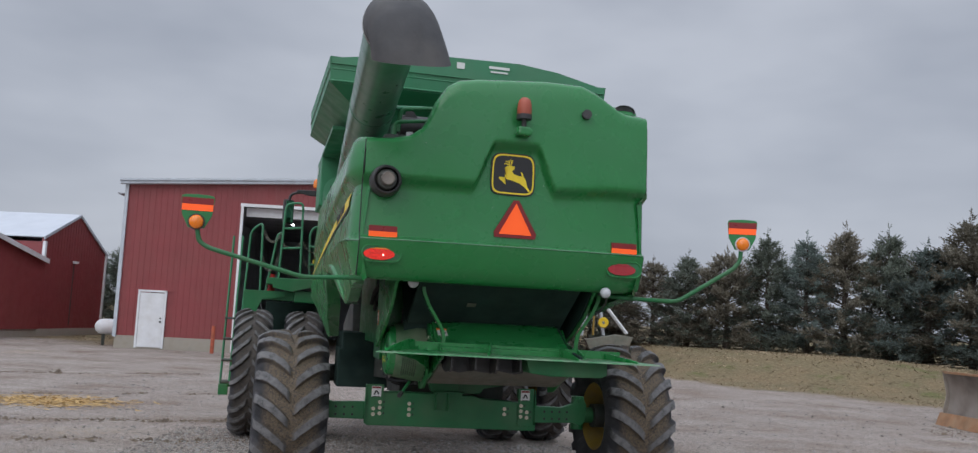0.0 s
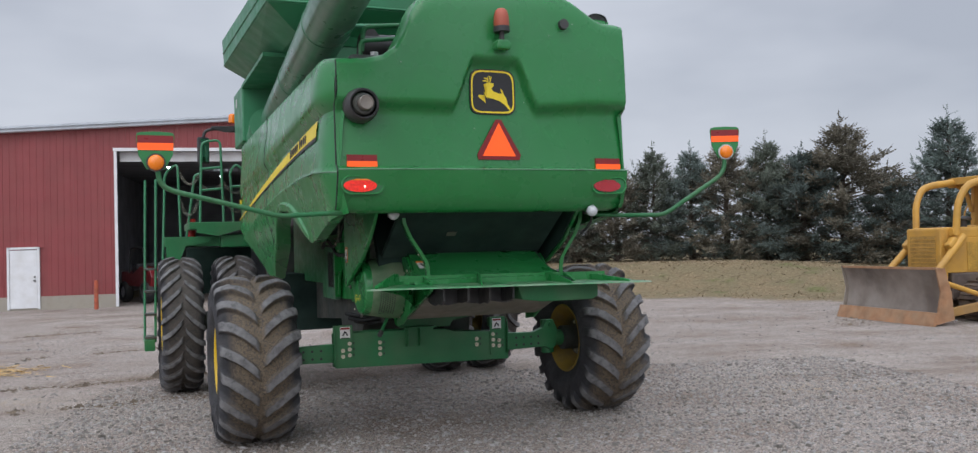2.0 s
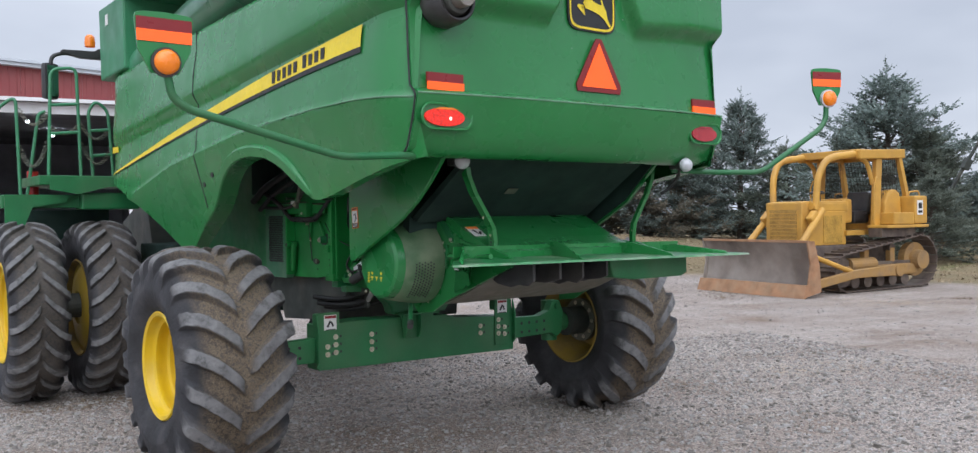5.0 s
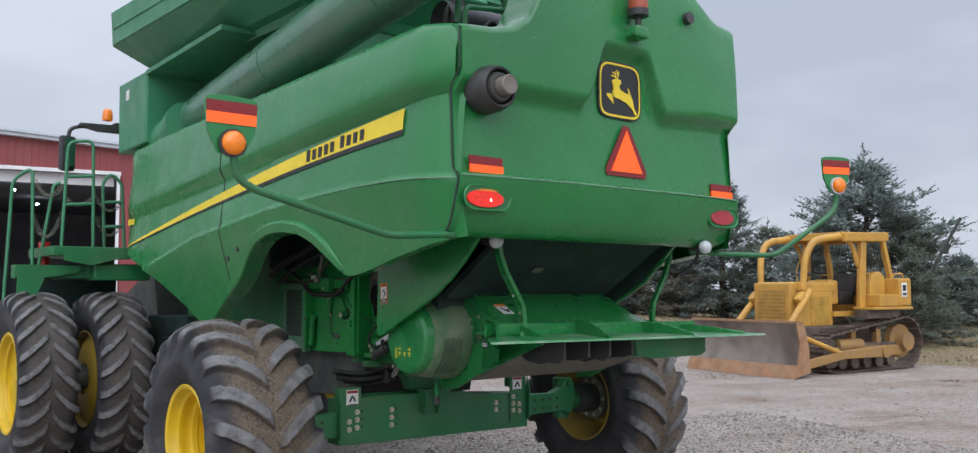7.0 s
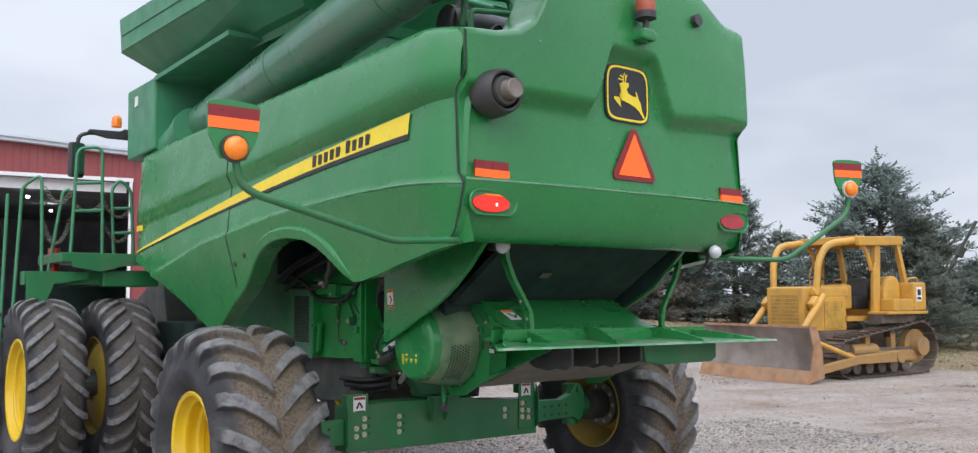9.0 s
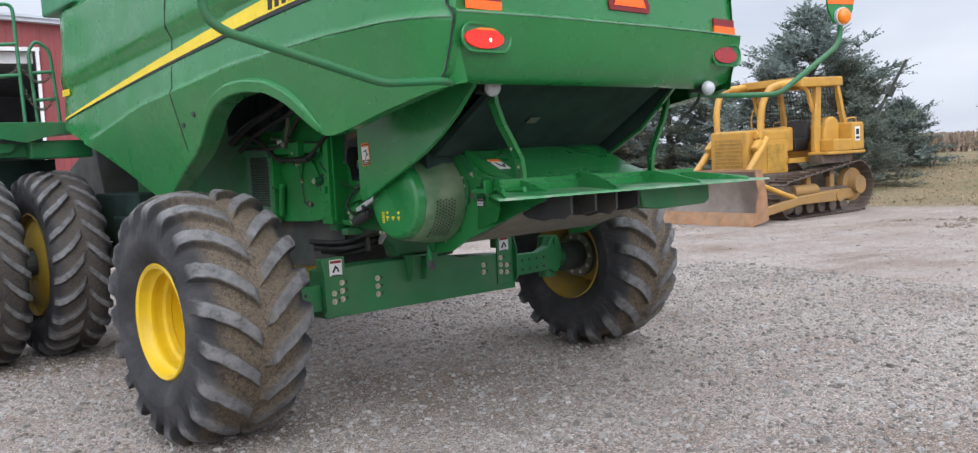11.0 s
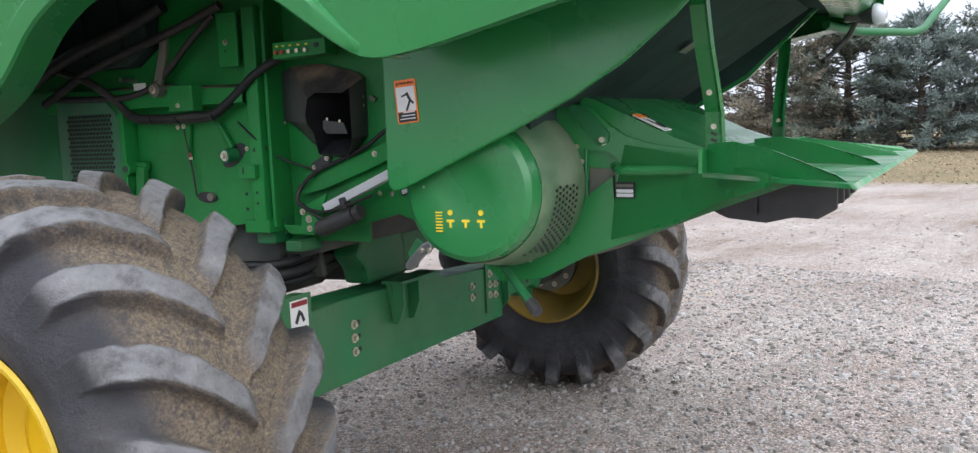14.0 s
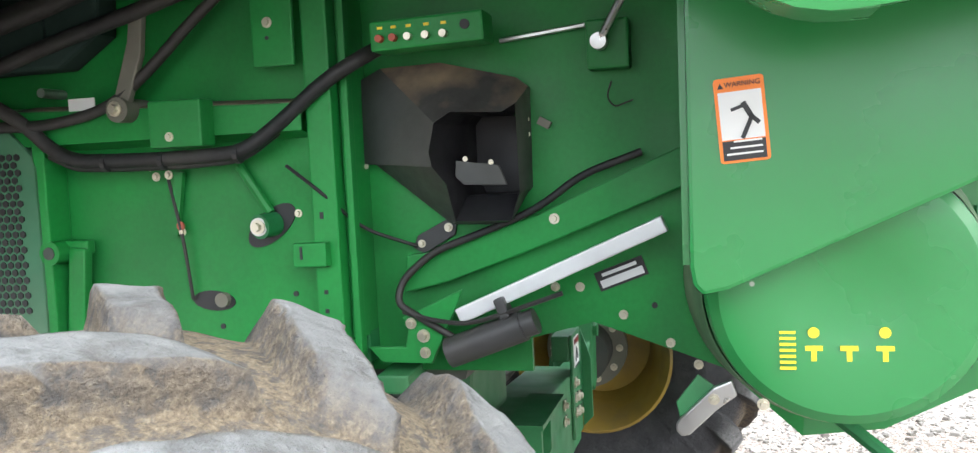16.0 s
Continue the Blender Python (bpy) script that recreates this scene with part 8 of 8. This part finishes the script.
    part("maker_bar", nbox((-1.20, 1.243, 1.715), (0.14, 0.006, 0.05)), LABEL_BLACK, d)
    # the upper works stand taller than their floor plan
    for ob in d.children:
        for v in ob.data.vertices:
            if v.co.z > 1.2:
                v.co.z = 1.2 + (v.co.z - 1.2) * 1.13
    return d


bulldozer()


# ---- trees ----
NEEDLES = leaf_material("dark_cedar_needles", (0.205, 0.232, 0.190))
NEEDLES_BROWN = leaf_material("bronze_cedar_needles", (0.235, 0.214, 0.168))
NEEDLES_BLUE = leaf_material("blue_green_needles", (0.185, 0.224, 0.205))
BARK = material("grey_bark", (0.10, 0.08, 0.065), 0.95, vary=0.25, scale=6, bump=0.5, bump_scale=20)


def conifer_meshes(seed, height, spread, open_top):
    """Trunk and crown of a ragged cedar: limbs and rising leaders that carry feathery fronds of small needle sprays."""
    rng = np.random.default_rng(seed)
    trunk = bmesh.new()
    tube(trunk, [(0, 0, 0), (0.05, 0, height * 0.4), (0.0, 0.05, height * 0.98)], 0.15, 8, rad=lambda s: 0.16 * (1 - s) + 0.012)
    verts, faces = [], []

    def unit(v):
        return v / (np.linalg.norm(v) + 1e-9)

    def frond(base, direction, length, wide):
        """A flat feathery spray: a stem with pairs of thin slips."""
        d = unit(direction)
        side = unit(np.cross(d, np.array([0, 0, 1.0]) + rng.normal(0, 0.35, 3)))
        n = max(3, int(length / 0.085))
        for k in range(n):
            s = (k + 0.6) / n
            c = base + d * length * s + np.array([0, 0, -0.06 * length * s * s])
            for sg in (-1, 1):
                t = unit(d * 0.85 + side * sg * 0.8 + rng.normal(0, 0.22, 3))
                L = wide * (1.15 - 0.75 * s) * rng.uniform(0.6, 1.25)
                u = unit(np.cross(t, rng.normal(0, 1, 3)))
                w = 0.019 + 0.125 * L
                i = len(verts)
                verts.extend([tuple(c - u * w * 0.3), tuple(c + t * L * 0.45 - u * w), tuple(c + t * L), tuple(c + t * L * 0.5 + u * w)])
                faces.append((i, i + 1, i + 2, i + 3))
        i = len(verts)
        tip = base + d * length * 1.18
        u = side * 0.022
        verts.extend([tuple(base + d * length * 0.6 - u), tuple(tip), tuple(base + d * length * 0.6 + u)])
        faces.append((i, i + 1, i + 2))

    def limb(base, direction, reach, count, bare):
        d = unit(direction)
        tip = base + d * reach
        tube(trunk, [tuple(base), tuple((base + tip) / 2 + np.array([0, 0, -0.03])), tuple(base + d * reach * 0.9)], 0.02, 4, rad=lambda s: 0.024 * (1 - s) + 0.005)
        for k in range(count):
            s = bare + (1.0 - bare) * (k + rng.random()) / count
            c = base + d * reach * s + rng.normal(0, 0.03, 3)
            f = d * 0.8 + rng.normal(0, 0.55, 3) + np.array([0, 0, 0.18])
            frond(c, f, rng.uniform(0.28, 0.55) * (1.15 - 0.45 * s), rng.uniform(0.09, 0.15))
        frond(tip - d * 0.15, d + np.array([0, 0, 0.25]), 0.55, 0.11)

    limbs = 120
    for i in range(limbs):
        u = (i + rng.random()) / limbs
        h = height * (0.015 + 0.91 * u ** 1.1)
        reach = spread * ((1 - u) ** 0.62) * (0.72 + 0.5 * rng.random()) + 0.18
        if u > 0.7:
            reach *= open_top
        a = i * 2.399 + rng.normal(0, 0.35)
        rise_by = rng.normal(0.12 + 0.80 * u * u, 0.16)
        limb(np.array([0.02, 0.02, h]), np.array([math.cos(a), math.sin(a), rise_by]), reach, int(8 + 15 * reach), 0.30)
    for i in range(7):
        a = rng.uniform(0, 6.28)
        r = rng.uniform(0.15, 0.55) * spread
        h = height * rng.uniform(0.50, 0.72) * (1 - 0.25 * r / spread)
        top = height * rng.uniform(0.72, 1.0) * (1 - 0.42 * r / spread)
        lean = np.array([math.cos(a) * 0.22, math.sin(a) * 0.22, 1.0])
        foot = np.array([math.cos(a) * r, math.sin(a) * r, h])
        limb(foot, lean, max(0.7, top - h), 16, 0.05)
        for k in range(6):
            b = rng.uniform(0, 6.28)
            at = foot + unit(lean) * max(0.7, top - h) * rng.uniform(0.1, 0.8)
            limb(at, np.array([math.cos(b), math.sin(b), 0.75]), rng.uniform(0.25, 0.55), 5, 0.1)
    limb(np.array([0.0, 0.04, height * 0.86]), np.array([0.03, 0.02, 1.0]), height * 0.16, 9, 0.0)
    me = bpy.data.meshes.new("crown")
    me.from_pydata(verts, [], faces)
    tm = bpy.data.meshes.new("trunk")
    bmesh.ops.recalc_face_normals(trunk, faces=trunk.faces)
    trunk.to_mesh(tm)
    trunk.free()
    tm.materials.append(BARK)
    return tm, me


TREE_KINDS = [conifer_meshes(11, 6.2, 2.3, 0.8), conifer_meshes(23, 6.6, 1.9, 0.9), conifer_meshes(37, 6.0, 2.8, 0.7), conifer_meshes(52, 5.2, 2.4, 1.0)]


def tree(x, y, kind, scale, turn, mat, label, wide=1.0):
    ob = thing("cedar_tree", label, "tree", pose(x, y, ground_height(x, y) - 0.05, 0, 0, turn) @ Matrix.Diagonal((scale * wide, scale * wide, scale, 1)), group="row of cedars")
    tm, cm = TREE_KINDS[kind]
    t = new("trunk", tm)
    t.parent = ob
    c = new("crown", cm if not cm.materials or cm.materials[0] == mat else cm.copy())
    if not c.data.materials:
        c.data.materials.append(mat)
    else:
        c.data.materials[0] = mat
    c.parent = ob
    return ob


DARK_LABEL, BROWN_LABEL, BLUE_LABEL = "dark green cedar with a ragged crown", "bronze-tinged cedar with a ragged crown", "blue-green conifer with drooping limbs"
ROW = [
    (5.6, 48.0, 3, 0.95, 15, NEEDLES, DARK_LABEL), (7.0, 46.6, 1, 0.72, 120, NEEDLES, DARK_LABEL), (8.4, 45.0, 2, 0.78, 40, NEEDLES_BROWN, BROWN_LABEL),
    (9.8, 43.5, 0, 0.80, 10, NEEDLES, DARK_LABEL), (11.6, 43.0, 3, 0.98, 70, NEEDLES_BROWN, BROWN_LABEL), (13.4, 42.5, 1, 0.92, 130, NEEDLES, DARK_LABEL), (14.9, 41.6, 1, 0.90, 200, NEEDLES_BLUE, BLUE_LABEL),
    (16.6, 41.5, 0, 1.05, 250, NEEDLES_BROWN, BROWN_LABEL), (18.2, 40.4, 1, 0.98, 40, NEEDLES, DARK_LABEL), (19.6, 39.8, 2, 0.98, 300, NEEDLES_BLUE, BLUE_LABEL), (21.4, 39.2, 2, 1.22, 90, NEEDLES_BROWN, BROWN_LABEL),
    (23.2, 38.0, 2, 0.74, 160, NEEDLES_BLUE, BLUE_LABEL), (25.0, 36.8, 1, 1.12, 215, NEEDLES_BLUE, BLUE_LABEL), (26.4, 35.2, 2, 0.82, 20, NEEDLES, DARK_LABEL),
    (27.6, 33.0, 1, 0.85, 320, NEEDLES, DARK_LABEL), (27.0, 30.0, 2, 1.16, 80, NEEDLES_BLUE, BLUE_LABEL), (27.6, 28.6, 2, 0.76, 140, NEEDLES, DARK_LABEL), (29.5, 27.6, 3, 0.55, 45, NEEDLES_BLUE, BLUE_LABEL), (22.3, 24.1, 2, 0.48, 200, NEEDLES, DARK_LABEL),
    (34.5, 23.5, 0, 1.25, 60, NEEDLES_BROWN, BROWN_LABEL), (35.8, 20.6, 2, 1.05, 200, NEEDLES, DARK_LABEL), (35.0, 17.4, 3, 1.05, 110, NEEDLES_BLUE, BLUE_LABEL), (37.0, 14.6, 0, 1.15, 10, NEEDLES, DARK_LABEL),
    (36.4, 11.2, 2, 1.05, 270, NEEDLES_BLUE, BLUE_LABEL), (38.0, 8.0, 1, 1.15, 330, NEEDLES, DARK_LABEL), (37.6, 4.8, 3, 1.2, 150, NEEDLES_BROWN, BROWN_LABEL), (39.0, 1.2, 2, 1.1, 75, NEEDLES, DARK_LABEL), (39.6, -3.0, 0, 1.1, 15, NEEDLES_BLUE, BLUE_LABEL),
    (-19.2, 50.5, 0, 0.90, 33, NEEDLES, DARK_LABEL), (-20.9, 52.0, 3, 1.05, 60, NEEDLES, DARK_LABEL), (-17.0, 50.0, 1, 1.0, 133, NEEDLES, DARK_LABEL),
]
for x, y, kind, s, turn, mat, label in ROW:
    tree(x, y, kind, s * (0.90 if y > 32 else 1.0), turn, mat, label, 1.42 if kind == 2 else 1.25)

# a leaning post beside the trees
post = part("leaning_post", ncyl((0, 0, 0), (1.38, -1.76, 4.2), 0.07, 0.05, seg=10), DARK_INSIDE, None)
post.location = (22.59, 25.2, 0.1)
tagged(post, "dark leaning pole beside the conifers", "pole")
part("post_box", nbox((1.06, -1.36, 3.2), (0.26, 0.16, 0.36), (12, 22, 0)), DARK_INSIDE, post)


# ---- dry corn beyond the grass ----
def corn_field():
    rng = np.random.default_rng(5)
    verts, faces = [], []
    for i in range(16000):
        u = rng.random() ** 1.6
        a = radians(rng.uniform(-92, -40))
        r = 62 + 70 * u
        x, y = -math.sin(a) * r, math.cos(a) * r
        z = ground_height(x, y)
        h = rng.uniform(0.7, 1.35)
        t = rng.uniform(0, math.pi)
        w = rng.uniform(0.08, 0.22)
        dx, dy = math.cos(t) * w, math.sin(t) * w
        lx, ly = rng.normal(0, 0.25, 2)
        b = len(verts)
        verts.extend([(x - dx * 0.4, y - dy * 0.4, z), (x + dx * 0.4, y + dy * 0.4, z), (x + dx + lx, y + dy + ly, z + h * 0.7), (x + lx, y + ly, z + h), (x - dx + lx, y - dy + ly, z + h * 0.55)])
        faces.append((b, b + 1, b + 2, b + 3, b + 4))
    me = bpy.data.meshes.new("corn_field")
    me.from_pydata(verts, [], faces)
    me.materials.append(material("dry_corn_leaves", (0.25, 0.19, 0.14), 0.9, vary=0.35, scale=0.5, grain=0.3, grain_scale=6))
    tagged(new("corn_field", me), "field of dry tan corn stalks", "corn field", kind="stuff")


corn_field()


# ---- loose stones on the yard ----
def stones():
    """Crushed stone: jittered blocks, dense where the walk passes near."""
    rng = np.random.default_rng(9)
    near, wide = 52000, 18000
    n = near + wide
    xy = np.concatenate([rng.uniform((-4.5, 4.5), (6.5, 14.0), (near, 2)), rng.uniform((-9, 3), (13, 25), (wide, 2))])
    size = np.minimum(0.030, 0.0058 * np.exp(rng.normal(0.30, 0.42, n)))
    cube = np.array([(-1, -1, -0.5), (1, -1, -0.5), (1, 1, -0.5), (-1, 1, -0.5), (-0.7, -0.7, 0.8), (0.7, -0.7, 0.8), (0.7, 0.7, 0.8), (-0.7, 0.7, 0.8)])
    pts = cube[None] * rng.uniform(0.65, 1.3, (n, 8, 3)) * size[:, None, None] * rng.uniform((0.9, 0.7, 0.6), (1.5, 1.1, 1.0), (n, 3))[:, None, :]
    turn = rng.uniform(0, 6.28, n)
    c, sn = np.cos(turn)[:, None], np.sin(turn)[:, None]
    z = np.array([ground_height(x, y) for x, y in xy])
    verts = np.stack([pts[:, :, 0] * c - pts[:, :, 1] * sn + xy[:, :1], pts[:, :, 0] * sn + pts[:, :, 1] * c + xy[:, 1:], pts[:, :, 2] + (z + size * 0.2)[:, None]], 2).reshape(-1, 3)
    quad = np.array([(0, 1, 5, 4), (1, 2, 6, 5), (2, 3, 7, 6), (3, 0, 4, 7), (4, 5, 6, 7)])
    faces = (quad[None] + 8 * np.arange(n)[:, None, None]).reshape(-1, 4).tolist()
    verts = verts.tolist()
    me = bpy.data.meshes.new("gravel_stones")
    me.from_pydata(verts, [], faces)
    m = bpy.data.materials.new("loose_limestone")
    m.use_nodes = True
    t = m.node_tree
    g = t.nodes.new("ShaderNodeNewGeometry")
    r = t.nodes.new("ShaderNodeValToRGB")
    for p, cc in ((0.0, (0.13, 0.115, 0.102)), (0.5, (0.25, 0.233, 0.218)), (1.0, (0.40, 0.38, 0.365))):
        e = r.color_ramp.elements[0] if p == 0 else r.color_ramp.elements[-1] if p == 1 else r.color_ramp.elements.new(p)
        e.position, e.color = p, (*cc, 1)
    t.links.new(g.outputs["Random Per Island"], r.inputs["Fac"])
    t.links.new(r.outputs["Color"], t.nodes["Principled BSDF"].inputs["Base Color"])
    t.nodes["Principled BSDF"].inputs["Roughness"].default_value = 0.95
    me.materials.append(m)
    tagged(new("gravel_stones", me), "loose pale limestone gravel", "gravel", kind="stuff")


stones()


# ---- tufts of winter grass on the strip ----
def tufts():
    rng = np.random.default_rng(31)
    verts, faces = [], []
    made = 0
    while made < 15000:
        x, y = (rng.uniform(4, 36), rng.uniform(6, 46)) if made < 13500 else (rng.uniform(-40, -15), rng.uniform(36, 46))
        d = (y - gravel_edge(x)) if x < 24 else 4.0
        if d < -0.2 + abs(rng.normal(0, 0.5)):
            continue
        made += 1
        z = ground_height(x, y)
        h = rng.uniform(0.02, 0.06)
        for k in range(3):
            t = rng.uniform(0, 6.28)
            w = rng.uniform(0.012, 0.035)
            lx, ly = rng.normal(0, 0.06, 2)
            ox, oy = rng.normal(0, 0.04, 2)
            b = len(verts)
            verts.extend([(x + ox - math.cos(t) * w, y + oy - math.sin(t) * w, z - 0.01), (x + ox + math.cos(t) * w, y + oy + math.sin(t) * w, z - 0.01), (x + ox + lx, y + oy + ly, z + h)])
            faces.append((b, b + 1, b + 2))
    me = bpy.data.meshes.new("winter_grass")
    me.from_pydata(verts, [], faces)
    me.materials.append(material("dry_grass_blades", (0.29, 0.225, 0.145), 0.9, vary=0.4, scale=0.35, grain=0.4, grain_scale=9))
    tagged(new("winter_grass", me), "short dry tufts of tan winter grass", "grass", kind="stuff")


tufts()


# ---- wheel ruts with loose clods, and a patch of spilt straw ----
def clods():
    rng = np.random.default_rng(77)
    verts, faces = [], []
    tri = [(0, 2, 4), (2, 1, 4), (1, 3, 4), (3, 0, 4)]
    lines = [((-12.5, 21.4), (-5.5, 25.6), 900, 0.10), ((-13.5, 15.0), (-4.2, 19.9), 1300, 0.10), ((-11.5, 12.2), (-2.6, 15.6), 1500, 0.09), ((-9.5, 10.6), (-2.5, 13.2), 800, 0.12), ((12.2, 14.2), (14.6, 14.9), 500, 0.16), ((13.2, 15.9), (15.6, 14.2), 400, 0.14), ((11.0, 20.8), (9.4, 18.5), 300, 0.3)]
    for (x0, y0), (x1, y1), count, spread in lines:
        for i in range(count):
            s = rng.random()
            wave = 0.25 * noise.noise(Vector((s * 6, x0, 0.0)))
            if noise.noise(Vector((s * 14, x0 * 3, 2.0))) < -0.22:
                continue
            x, y = x0 + (x1 - x0) * s + rng.normal(0, spread * 0.5), y0 + (y1 - y0) * s + rng.normal(0, spread) + wave
            r = 0.010 * math.exp(rng.normal(0.35, 0.5))
            z = ground_height(x, y)
            t = rng.uniform(0, 6.28)
            b = len(verts)
            for px, py, pz in ((1.4, 0, 0), (-1.4, 0, 0), (0, 1, 0), (0, -1, 0), (0, 0, 0.75)):
                k = r * rng.uniform(0.7, 1.3)
                verts.append((x + (px * math.cos(t) - py * math.sin(t)) * k, y + (px * math.sin(t) + py * math.cos(t)) * k, z - 0.004 + pz * k * 1.2))
            faces.extend([(b + i0, b + i1, b + i2) for i0, i1, i2 in tri])
    me = bpy.data.meshes.new("earth_clods")
    me.from_pydata(verts, [], faces)
    me.materials.append(material("brown_earth_clods", (0.15, 0.115, 0.085), 0.95, vary=0.4, scale=5, grain=0.3, grain_scale=30))
    tagged(new("earth_clods", me), "brown earth clods along wheel ruts", "clods", kind="stuff")
    verts, faces = [], []
    for i in range(1400):
        x, y = rng.normal(-7.7, 0.55), rng.normal(16.5, 0.42)
        z = ground_height(x, y) + rng.uniform(0.004, 0.03)
        t = rng.uniform(0, 6.28)
        L, w = rng.uniform(0.04, 0.12), 0.006
        dx, dy = math.cos(t), math.sin(t)
        b = len(verts)
        verts.extend([(x - dx * L - dy * w, y - dy * L + dx * w, z), (x - dx * L + dy * w, y - dy * L - dx * w, z), (x + dx * L + dy * w, y + dy * L - dx * w, z + rng.uniform(-0.01, 0.02)), (x + dx * L - dy * w, y + dy * L + dx * w, z)])
        faces.append((b, b + 1, b + 2, b + 3))
    me = bpy.data.meshes.new("spilt_straw")
    me.from_pydata(verts, [], faces)
    me.materials.append(material("yellow_straw", (0.55, 0.37, 0.16), 0.8, vary=0.3, scale=8))
    tagged(new("spilt_straw", me), "thin patch of yellow spilt straw on the gravel", "straw", kind="stuff")


clods()
